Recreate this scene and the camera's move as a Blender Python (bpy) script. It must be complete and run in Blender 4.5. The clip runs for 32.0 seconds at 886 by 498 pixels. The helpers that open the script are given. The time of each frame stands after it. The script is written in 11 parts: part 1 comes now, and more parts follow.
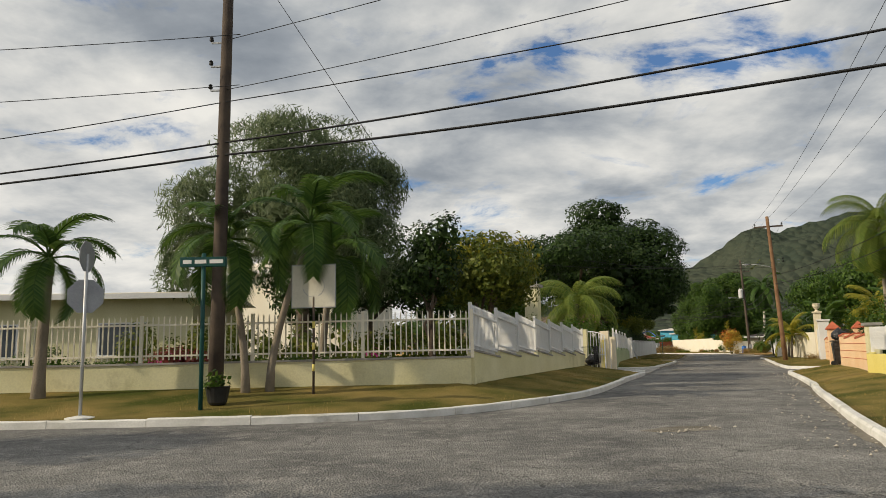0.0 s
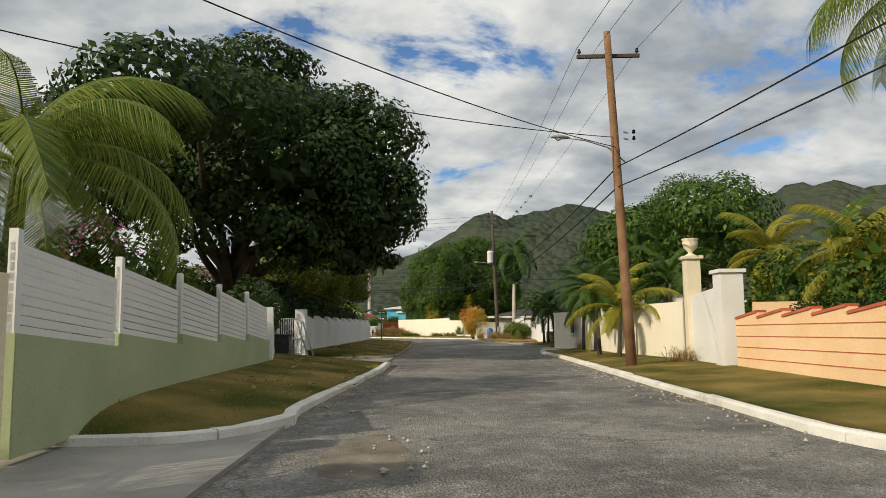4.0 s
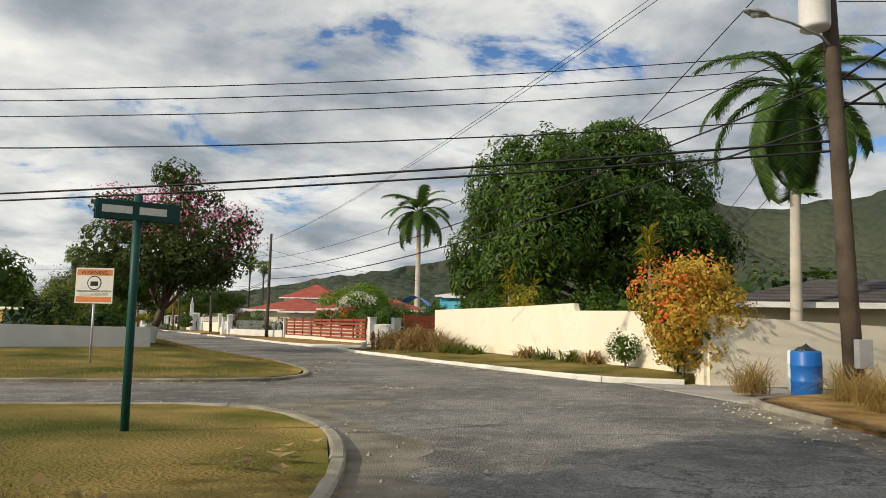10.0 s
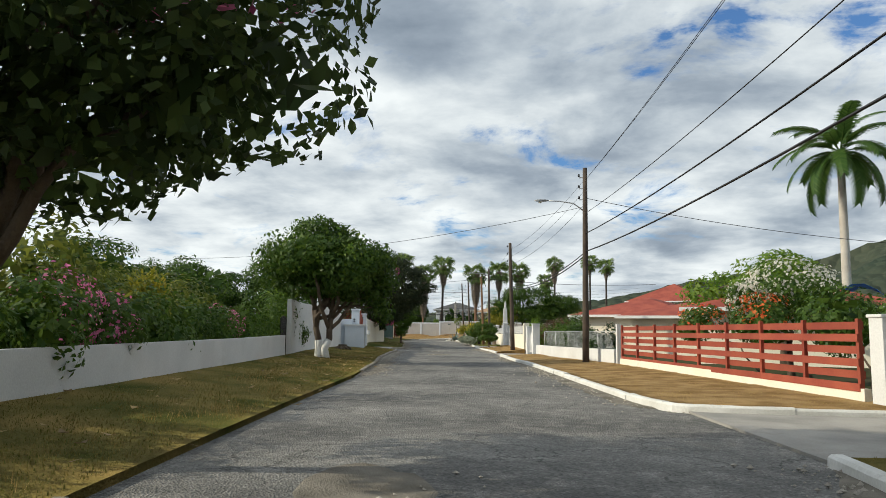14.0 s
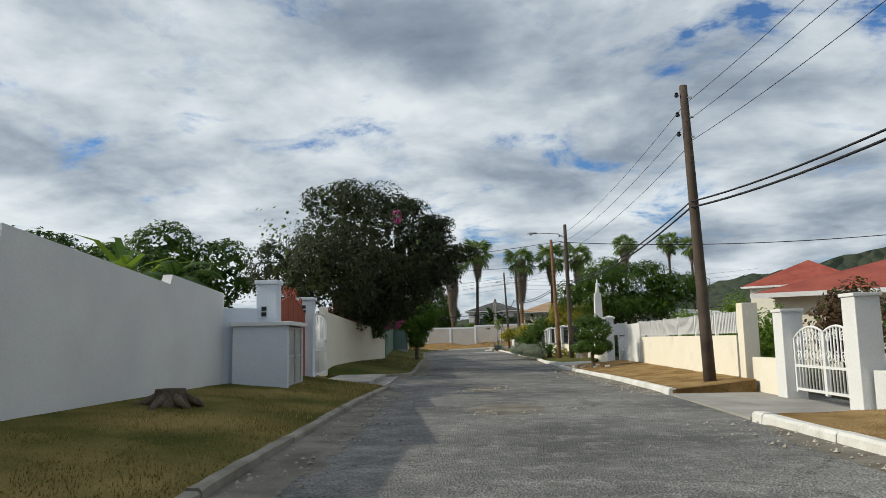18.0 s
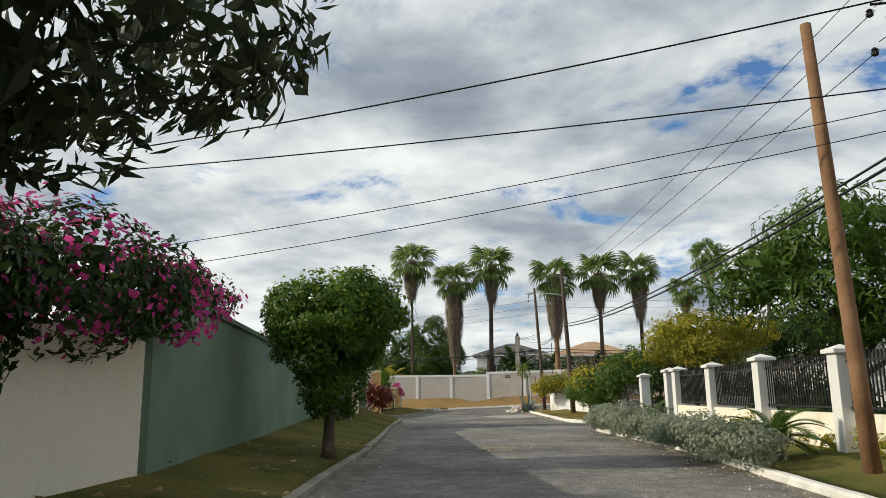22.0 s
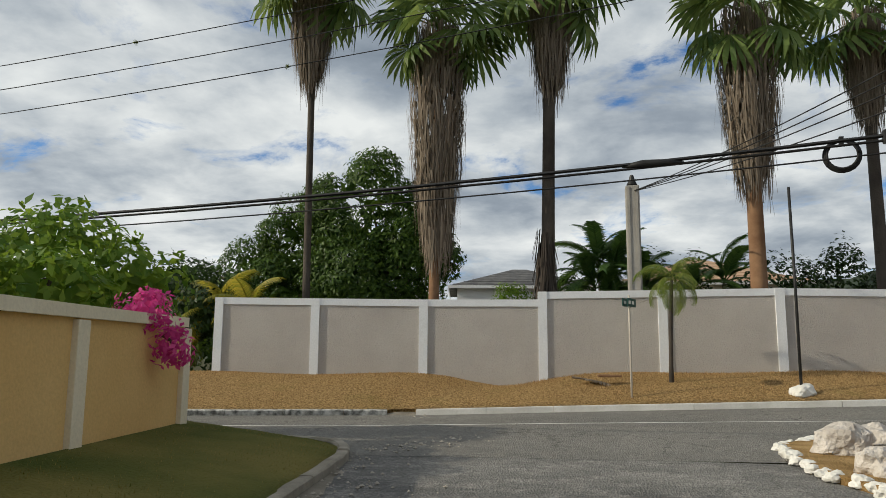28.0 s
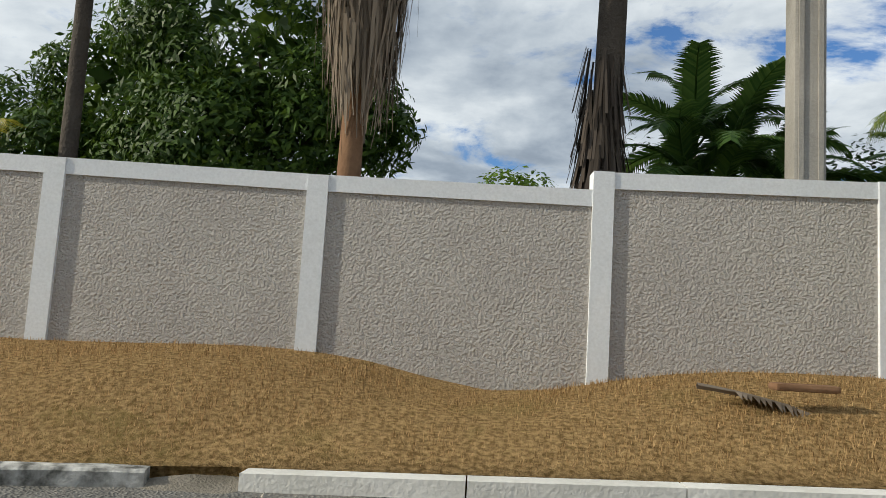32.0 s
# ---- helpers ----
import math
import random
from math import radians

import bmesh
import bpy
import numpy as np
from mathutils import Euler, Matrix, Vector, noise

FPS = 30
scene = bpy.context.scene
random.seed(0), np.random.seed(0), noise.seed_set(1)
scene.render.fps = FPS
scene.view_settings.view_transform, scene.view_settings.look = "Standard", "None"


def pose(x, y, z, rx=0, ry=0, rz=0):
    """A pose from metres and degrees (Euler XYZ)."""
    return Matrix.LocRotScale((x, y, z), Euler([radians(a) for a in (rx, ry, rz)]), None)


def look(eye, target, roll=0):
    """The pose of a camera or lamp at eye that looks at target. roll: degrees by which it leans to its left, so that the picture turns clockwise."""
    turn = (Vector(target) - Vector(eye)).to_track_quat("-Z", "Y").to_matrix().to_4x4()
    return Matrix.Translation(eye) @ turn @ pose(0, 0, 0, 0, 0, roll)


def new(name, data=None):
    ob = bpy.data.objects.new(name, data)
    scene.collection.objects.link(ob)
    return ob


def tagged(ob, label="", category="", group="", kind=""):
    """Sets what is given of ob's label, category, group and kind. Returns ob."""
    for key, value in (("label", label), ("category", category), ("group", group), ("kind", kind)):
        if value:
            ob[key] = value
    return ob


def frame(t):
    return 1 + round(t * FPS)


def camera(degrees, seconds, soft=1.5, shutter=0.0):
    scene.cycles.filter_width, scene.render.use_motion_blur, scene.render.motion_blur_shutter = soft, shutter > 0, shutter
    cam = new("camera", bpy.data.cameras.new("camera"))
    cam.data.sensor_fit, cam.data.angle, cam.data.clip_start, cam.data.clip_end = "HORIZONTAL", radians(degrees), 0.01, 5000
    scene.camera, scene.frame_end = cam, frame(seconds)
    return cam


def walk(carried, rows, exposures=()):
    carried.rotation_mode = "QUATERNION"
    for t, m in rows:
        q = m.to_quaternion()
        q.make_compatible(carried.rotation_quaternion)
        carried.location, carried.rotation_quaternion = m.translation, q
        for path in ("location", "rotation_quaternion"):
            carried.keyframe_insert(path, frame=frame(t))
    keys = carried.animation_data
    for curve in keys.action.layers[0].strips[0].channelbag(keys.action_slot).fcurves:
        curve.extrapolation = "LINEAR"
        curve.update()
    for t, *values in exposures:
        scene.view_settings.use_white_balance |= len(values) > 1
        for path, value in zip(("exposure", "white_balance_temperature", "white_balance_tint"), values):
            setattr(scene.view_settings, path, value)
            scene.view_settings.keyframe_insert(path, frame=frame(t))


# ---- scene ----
cam = camera(62.1, 32.0, 0.8)
PATH = [
    (0, (0.000, -0.000, 1.326), (0.000, 1.981, 1.598), -1.2),
    (0.5, (0.507, 4.239, 1.336), (0.663, 6.219, 1.574), -1.0),
    (1, (1.296, 8.394, 1.351), (1.611, 10.355, 1.590), 0.6),
    (1.5, (2.457, 12.455, 1.359), (2.959, 14.377, 1.590), 1.4),
    (2, (4.019, 16.271, 1.376), (4.678, 18.148, 1.579), 0.2),
    (2.5, (5.716, 20.157, 1.371), (6.415, 22.020, 1.571), -0.8),
    (3, (7.492, 24.342, 1.353), (8.184, 26.208, 1.556), -1.5),
    (3.5, (9.175, 28.468, 1.327), (9.860, 30.336, 1.534), -0.9),
    (5.5, (15.097, 45.376, 1.346), (15.783, 47.243, 1.556), -0.1),
    (6, (16.827, 50.044, 1.357), (17.512, 51.911, 1.571), 0.2),
    (6.5, (18.681, 54.702, 1.364), (19.361, 56.570, 1.577), 0.3),
    (7, (20.524, 59.327, 1.362), (21.204, 61.196, 1.569), 0.2),
    (7.5, (22.323, 63.868, 1.347), (23.005, 65.737, 1.552), 0.2),
    (8, (23.941, 68.403, 1.338), (24.622, 70.272, 1.544), 0.3),
    (8.5, (25.372, 72.780, 1.326), (26.013, 74.664, 1.531), 0.0),
    (9, (26.770, 77.309, 1.325), (27.300, 79.226, 1.532), 0.6),
    (9.5, (28.028, 81.513, 1.338), (28.520, 83.441, 1.545), 1.0),
    (10, (28.707, 84.954, 1.353), (29.176, 86.887, 1.561), 1.1),
    (10.5, (29.620, 88.484, 1.349), (30.085, 90.419, 1.551), 1.1),
    (11, (30.527, 92.189, 1.343), (30.963, 94.129, 1.556), 1.6),
    (11.5, (31.216, 95.604, 1.334), (31.609, 97.554, 1.538), 0.6),
    (12, (31.791, 99.304, 1.320), (32.045, 101.277, 1.527), -0.3),
    (12.5, (31.980, 103.244, 1.315), (32.076, 105.230, 1.532), 0.1),
    (13, (31.779, 107.251, 1.328), (31.641, 109.234, 1.544), 0.7),
    (13.5, (31.316, 111.419, 1.359), (31.002, 113.381, 1.589), 0.6),
    (14, (30.437, 114.937, 1.403), (29.980, 116.871, 1.627), 0.6),
    (14.5, (29.344, 118.862, 1.441), (28.777, 120.767, 1.663), 0.4),
    (16.5, (25.209, 134.280, 1.266), (24.650, 136.184, 1.511), -1.1),
    (17, (24.217, 137.928, 1.309), (23.671, 139.836, 1.553), -1.1),
    (17.5, (23.293, 141.937, 1.319), (22.754, 143.847, 1.571), -0.6),
    (18, (22.267, 145.934, 1.317), (21.739, 147.847, 1.564), -1.2),
    (18.5, (21.284, 150.070, 1.336), (20.768, 151.986, 1.587), -1.6),
    (19, (20.257, 154.298, 1.362), (19.750, 156.217, 1.611), -2.1),
    (19.5, (19.230, 158.436, 1.368), (18.728, 160.356, 1.622), -1.9),
    (20, (18.304, 162.397, 1.357), (17.793, 164.314, 1.610), -2.4),
    (20.5, (17.256, 166.077, 1.342), (16.664, 167.969, 1.606), -2.2),
    (21, (16.149, 169.725, 1.348), (15.563, 171.618, 1.617), -0.9),
    (21.5, (15.165, 173.393, 1.369), (14.600, 175.293, 1.640), -0.8),
    (22, (14.275, 177.125, 1.372), (13.742, 179.013, 1.758), -0.8),
    (22.5, (13.358, 180.788, 1.331), (12.851, 182.684, 1.719), -2.4),
    (23, (12.303, 184.659, 1.309), (11.819, 186.560, 1.700), -2.3),
    (23.5, (11.192, 188.864, 1.343), (10.732, 190.771, 1.733), -2.3),
    (24, (10.060, 193.256, 1.441), (9.612, 195.168, 1.819), -2.7),
    (24.5, (8.782, 198.045, 1.565), (8.300, 199.949, 1.938), -3.0),
    (26.5, (2.570, 212.677, 1.312), (2.196, 214.608, 1.677), 0.8),
    (27, (1.970, 216.190, 1.313), (1.592, 218.127, 1.638), 0.7),
    (27.5, (1.398, 219.525, 1.327), (1.018, 221.462, 1.650), 0.4),
    (28, (0.956, 222.610, 1.342), (0.562, 224.548, 1.640), 0.4),
    (28.5, (0.354, 225.342, 1.354), (-0.025, 227.286, 1.634), 1.3),
    (29, (-0.180, 227.743, 1.348), (-0.586, 229.685, 1.600), 1.7),
    (29.5, (-0.772, 229.827, 1.337), (-1.222, 231.761, 1.581), 2.2),
    (30, (-1.142, 231.560, 1.328), (-1.579, 233.501, 1.533), 2.4),
    (30.5, (-1.336, 232.904, 1.308), (-1.755, 234.850, 1.507), 2.8),
    (31, (-1.394, 233.896, 1.290), (-1.795, 235.845, 1.490), 3.3),
    (31.5, (-1.254, 234.568, 1.293), (-1.646, 236.518, 1.500), 3.4),
    (32, (-1.105, 234.884, 1.310), (-1.375, 236.854, 1.526), 3.4),
]
EXPOSURES = [(0.0, -0.22, 6700, 7.5), (2.0, -0.1, 6700, 7.0), (6.0, -0.06, 6650, 5.5), (7.0, 0.08, 6650, 5.5), (8.2, 0.0, 6650, 6.0), (10.0, -0.1, 6600, 6.5), (11.2, -0.12, 6450, 6.0), (12.0, -0.42, 6050, 5.0), (13.0, -0.42, 5850, 3.0), (13.7, 0.0, 6100, 4.0), (14.5, 0.0, 6000, 4.0), (17.0, -0.24, 5900, 4.0), (19.0, -0.25, 5900, 5.0), (20.2, -0.22, 5900, 5.0), (21.0, 0.0, 6200, 5.0), (22.0, -0.04, 6300, 5.0), (23.0, -0.25, 6280, 5.2), (24.0, -0.3, 6250, 5.5), (27.0, -0.24, 6250, 5.5), (30.0, -0.08, 6100, 5.0), (32.0, -0.05, 6000, 5.0)]
walk(cam, [(t, look(eye, target, roll)) for t, eye, target, roll in PATH], EXPOSURES)
def bg_math(nt, op, a, b=None):
    n = nt.nodes.new("ShaderNodeMath")
    n.operation = op
    for i, v in enumerate((a, b)):
        if v is None:
            continue
        if isinstance(v, (int, float)):
            n.inputs[i].default_value = v
        else:
            nt.links.new(v, n.inputs[i])
    return n.outputs[0]


# ---- world: a broken afternoon cloud deck over a clear sky ----
SUN_DIR = Vector((-0.85, -0.28, 0.47)).normalized()  # towards the sun
world = bpy.data.worlds.new("world")
scene.world = world
world.use_nodes = True
wn = world.node_tree
wn.nodes.clear()
w_out = wn.nodes.new("ShaderNodeOutputWorld")
w_bg = wn.nodes.new("ShaderNodeBackground")
w_sky = wn.nodes.new("ShaderNodeTexSky")
w_sky.sky_type = "NISHITA"
w_sky.sun_disc = False
w_sky.sun_elevation = math.asin(SUN_DIR.z)
w_sky.sun_rotation = math.atan2(SUN_DIR.x, SUN_DIR.y)
w_tc = wn.nodes.new("ShaderNodeTexCoord")
w_sep = wn.nodes.new("ShaderNodeSeparateXYZ")
wn.links.new(w_tc.outputs["Generated"], w_sep.inputs[0])
up = bg_math(wn, "MAXIMUM", w_sep.outputs[2], 0.0)
den = bg_math(wn, "ADD", up, 0.20)
w_uv = wn.nodes.new("ShaderNodeCombineXYZ")
wn.links.new(bg_math(wn, "DIVIDE", w_sep.outputs[0], den), w_uv.inputs[0])
wn.links.new(bg_math(wn, "DIVIDE", w_sep.outputs[1], den), w_uv.inputs[1])


def cloud_noise(scale, offset, detail, rough, distort=0.0):
    m = wn.nodes.new("ShaderNodeMapping")
    m.inputs["Location"].default_value = offset
    m.inputs["Scale"].default_value = (scale, scale, 1)
    wn.links.new(w_uv.outputs[0], m.inputs[0])
    n = wn.nodes.new("ShaderNodeTexNoise")
    n.inputs["Scale"].default_value = 1.0
    n.inputs["Detail"].default_value = detail
    n.inputs["Roughness"].default_value = rough
    n.inputs["Distortion"].default_value = distort
    wn.links.new(m.outputs[0], n.inputs[0])
    return n.outputs["Fac"]


def ramp(nt, fac, stops):
    r = nt.nodes.new("ShaderNodeValToRGB")
    while len(r.color_ramp.elements) < len(stops):
        r.color_ramp.elements.new(0.5)
    for e, (p, c) in zip(r.color_ramp.elements, stops):
        e.position = p
        e.color = (*c, 1) if len(c) == 3 else c
    nt.links.new(fac, r.inputs[0])
    return r.outputs[0]


cover = cloud_noise(2.6, (3.1, 7.4, 0.0), 12, 0.62, 0.3)
cover = bg_math(wn, "ADD", bg_math(wn, "MULTIPLY", cover, 1.7), -0.33)
shade = cloud_noise(2.3, (8.2, 1.3, 3.0), 9, 0.56, 0.15)
broad = cloud_noise(0.8, (1.7, 4.4, 6.0), 3, 0.5)
# clear openings in the deck: bearing and height in degrees, size, depth
OPENINGS = [(4, 24, 7, 0.085), (9, 25, 6, 0.08), (21, 21.5, 6, 0.10), (27, 23, 5, 0.06), (45, 22, 9, 0.13), (-6, 18.5, 5, 0.06), (-30, 34, 9, 0.12)]
for bearing, height, size, deep in OPENINGS:
    h = Vector((math.sin(radians(bearing)) * math.cos(radians(height)), math.cos(radians(bearing)) * math.cos(radians(height)), math.sin(radians(height))))
    dp = wn.nodes.new("ShaderNodeVectorMath")
    dp.operation = "DOT_PRODUCT"
    wn.links.new(w_tc.outputs["Generated"], dp.inputs[0])
    dp.inputs[1].default_value = h
    mr = wn.nodes.new("ShaderNodeMapRange")
    mr.interpolation_type = "SMOOTHSTEP"
    wn.links.new(dp.outputs["Value"], mr.inputs[0])
    mr.inputs[1].default_value = math.cos(radians(size))
    mr.inputs[2].default_value = math.cos(radians(size * 0.25))
    mr.inputs[3].default_value = 0.0
    mr.inputs[4].default_value = deep
    cover = bg_math(wn, "SUBTRACT", cover, mr.outputs[0])
tone = bg_math(wn, "ADD", bg_math(wn, "MULTIPLY", shade, 0.66), bg_math(wn, "MULTIPLY", broad, 0.42))
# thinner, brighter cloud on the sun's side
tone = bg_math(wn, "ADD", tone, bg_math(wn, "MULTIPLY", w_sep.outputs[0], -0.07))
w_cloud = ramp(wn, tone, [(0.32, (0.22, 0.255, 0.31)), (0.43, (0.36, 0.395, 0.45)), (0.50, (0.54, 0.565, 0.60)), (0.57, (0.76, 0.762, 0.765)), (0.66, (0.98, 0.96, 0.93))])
w_mask = ramp(wn, cover, [(0.22, (0, 0, 0)), (0.33, (0.75, 0.75, 0.75)), (0.42, (1, 1, 1))])
w_blue = wn.nodes.new("ShaderNodeMix")
w_blue.data_type = "RGBA"
w_blue.blend_type = "MULTIPLY"
w_blue.inputs[0].default_value = 1.0
wn.links.new(w_sky.outputs[0], w_blue.inputs[6])
w_blue.inputs[7].default_value = (0.075, 0.10, 0.135, 1)
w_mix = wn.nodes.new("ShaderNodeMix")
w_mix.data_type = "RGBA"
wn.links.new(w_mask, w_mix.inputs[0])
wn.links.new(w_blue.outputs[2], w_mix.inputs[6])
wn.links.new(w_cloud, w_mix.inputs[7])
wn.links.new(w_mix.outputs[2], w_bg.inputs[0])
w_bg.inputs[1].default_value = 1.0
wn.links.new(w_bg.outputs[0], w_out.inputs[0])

sun = new("sun", bpy.data.lights.new("sun", "SUN"))
sun.data.energy = 3.9
sun.data.angle = radians(0.6)
sun.data.color = (1.0, 0.86, 0.66)
sun.matrix_world = look(SUN_DIR * 60, (0, 0, 0))


# ---- materials ----
def mat(name, c1, c2, s1=1.2, s2=30.0, rough=0.85, bump=0.25, metal=0.0, vary=0.0, spec=0.3, dist=0.02, stain=None):
    m = bpy.data.materials.new(name)
    m.use_nodes = True
    nt = m.node_tree
    p = nt.nodes["Principled BSDF"]
    tc = nt.nodes.new("ShaderNodeTexCoord")
    n1 = nt.nodes.new("ShaderNodeTexNoise")
    n1.inputs["Scale"].default_value = s1
    n1.inputs["Detail"].default_value = 6
    n2 = nt.nodes.new("ShaderNodeTexNoise")
    n2.inputs["Scale"].default_value = s2
    n2.inputs["Detail"].default_value = 4
    for n in (n1, n2):
        nt.links.new(tc.outputs["Object"], n.inputs[0])
    f = ramp(nt, n1.outputs["Fac"], [(0.35, (0, 0, 0)), (0.65, (1, 1, 1))])
    mx = nt.nodes.new("ShaderNodeMix")
    mx.data_type = "RGBA"
    nt.links.new(f, mx.inputs[0])
    mx.inputs[6].default_value = (*c1, 1)
    mx.inputs[7].default_value = (*c2, 1)
    col = mx.outputs[2]
    if stain:
        n3 = nt.nodes.new("ShaderNodeTexNoise")
        n3.inputs["Scale"].default_value = 0.7
        n3.inputs["Detail"].default_value = 9
        n3.inputs["Roughness"].default_value = 0.7
        nt.links.new(tc.outputs["Object"], n3.inputs[0])
        sf = ramp(nt, n3.outputs["Fac"], [(0.56, (0, 0, 0)), (0.74, (0.8, 0.8, 0.8))])
        ms = nt.nodes.new("ShaderNodeMix")
        ms.data_type = "RGBA"
        nt.links.new(sf, ms.inputs[0])
        nt.links.new(col, ms.inputs[6])
        ms.inputs[7].default_value = (*stain, 1)
        col = ms.outputs[2]
    val = bg_math(nt, "ADD", bg_math(nt, "MULTIPLY", n2.outputs["Fac"], 0.3), 0.85)
    if vary:
        oi = nt.nodes.new("ShaderNodeObjectInfo")
        val = bg_math(nt, "MULTIPLY", val, bg_math(nt, "ADD", bg_math(nt, "MULTIPLY", oi.outputs["Random"], vary), 1 - vary / 2))
    hs = nt.nodes.new("ShaderNodeHueSaturation")
    nt.links.new(col, hs.inputs["Color"])
    nt.links.new(val, hs.inputs["Value"])
    nt.links.new(hs.outputs[0], p.inputs["Base Color"])
    p.inputs["Roughness"].default_value = rough
    p.inputs["Metallic"].default_value = metal
    p.inputs["Specular IOR Level"].default_value = spec
    if bump:
        b = nt.nodes.new("ShaderNodeBump")
        b.inputs["Strength"].default_value = bump
        b.inputs["Distance"].default_value = dist
        nt.links.new(n2.outputs["Fac"], b.inputs["Height"])
        nt.links.new(b.outputs[0], p.inputs["Normal"])
    return m


def leaf_mat(name, c1, c2, thru=0.35, rough=0.5, spec=0.22):
    """Leaves: each one takes a tone between c1 and c2, and lets some light through."""
    m = bpy.data.materials.new(name)
    m.use_nodes = True
    nt = m.node_tree
    p = nt.nodes["Principled BSDF"]
    g = nt.nodes.new("ShaderNodeNewGeometry")
    mx = nt.nodes.new("ShaderNodeMix")
    mx.data_type = "RGBA"
    nt.links.new(g.outputs["Random Per Island"], mx.inputs[0])
    mx.inputs[6].default_value = (*c1, 1)
    mx.inputs[7].default_value = (*c2, 1)
    nt.links.new(mx.outputs[2], p.inputs["Base Color"])
    p.inputs["Roughness"].default_value = rough
    p.inputs["Specular IOR Level"].default_value = spec
    t = nt.nodes.new("ShaderNodeBsdfTranslucent")
    hs = nt.nodes.new("ShaderNodeHueSaturation")
    hs.inputs["Hue"].default_value = 0.485
    hs.inputs["Value"].default_value = 1.5
    nt.links.new(mx.outputs[2], hs.inputs["Color"])
    nt.links.new(hs.outputs[0], t.inputs[0])
    s = nt.nodes.new("ShaderNodeMixShader")
    s.inputs[0].default_value = thru
    nt.links.new(p.outputs[0], s.inputs[1])
    nt.links.new(t.outputs[0], s.inputs[2])
    nt.links.new(s.outputs[0], nt.nodes["Material Output"].inputs[0])
    return m


def asphalt_mat(name, dark, light, speck):
    m = bpy.data.materials.new(name)
    m.use_nodes = True
    nt = m.node_tree
    p = nt.nodes["Principled BSDF"]
    tc = nt.nodes.new("ShaderNodeTexCoord")

    def tex(kind, scale, **kw):
        n = nt.nodes.new(kind)
        n.inputs["Scale"].default_value = scale
        for k, v in kw.items():
            n.inputs[k].default_value = v
        nt.links.new(tc.outputs["Object"], n.inputs[0])
        return n

    big = tex("ShaderNodeTexNoise", 0.35, Detail=7, Roughness=0.62)
    mid = tex("ShaderNodeTexNoise", 2.2, Detail=6, Roughness=0.7)
    fine = tex("ShaderNodeTexVoronoi", 38.0)
    grit = tex("ShaderNodeTexNoise", 70.0, Detail=3)
    crack = nt.nodes.new("ShaderNodeTexVoronoi")
    crack.feature = "DISTANCE_TO_EDGE"
    crack.inputs["Scale"].default_value = 0.55
    warp = nt.nodes.new("ShaderNodeVectorMath")
    warp.operation = "MULTIPLY_ADD"
    nt.links.new(mid.outputs["Color"], warp.inputs[0])
    warp.inputs[1].default_value = (0.7, 0.7, 0.7)
    nt.links.new(tc.outputs["Object"], warp.inputs[2])
    nt.links.new(warp.outputs[0], crack.inputs[0])
    base = nt.nodes.new("ShaderNodeMix")
    base.data_type = "RGBA"
    nt.links.new(ramp(nt, big.outputs["Fac"], [(0.38, (0, 0, 0)), (0.64, (1, 1, 1))]), base.inputs[0])
    base.inputs[6].default_value = (*dark, 1)
    base.inputs[7].default_value = (*light, 1)
    worn = nt.nodes.new("ShaderNodeMix")
    worn.data_type = "RGBA"
    nt.links.new(bg_math(nt, "MULTIPLY", ramp(nt, mid.outputs["Fac"], [(0.49, (0, 0, 0)), (0.68, (1, 1, 1))]), ramp(nt, grit.outputs["Fac"], [(0.42, (0, 0, 0)), (0.6, (1, 1, 1))])), worn.inputs[0])
    nt.links.new(base.outputs[2], worn.inputs[6])
    worn.inputs[7].default_value = (*speck, 1)
    gap = ramp(nt, crack.outputs["Distance"], [(0.0, (0.35, 0.35, 0.35)), (0.012, (1, 1, 1))])
    mul = nt.nodes.new("ShaderNodeMix")
    mul.data_type = "RGBA"
    mul.blend_type = "MULTIPLY"
    nt.links.new(ramp(nt, big.outputs["Fac"], [(0.45, (0, 0, 0)), (0.55, (1, 1, 1))]), mul.inputs[0])
    nt.links.new(worn.outputs[2], mul.inputs[6])
    nt.links.new(gap, mul.inputs[7])
    hs = nt.nodes.new("ShaderNodeHueSaturation")
    nt.links.new(mul.outputs[2], hs.inputs["Color"])
    nt.links.new(bg_math(nt, "ADD", bg_math(nt, "MULTIPLY", fine.outputs["Color"], 0.8), 0.6), hs.inputs["Value"])
    nt.links.new(hs.outputs[0], p.inputs["Base Color"])
    p.inputs["Roughness"].default_value = 0.9
    p.inputs["Specular IOR Level"].default_value = 0.2
    b = nt.nodes.new("ShaderNodeBump")
    b.inputs["Strength"].default_value = 1.0
    b.inputs["Distance"].default_value = 0.02
    nt.links.new(bg_math(nt, "ADD", fine.outputs["Distance"], mid.outputs["Fac"]), b.inputs["Height"])
    nt.links.new(b.outputs[0], p.inputs["Normal"])
    return m


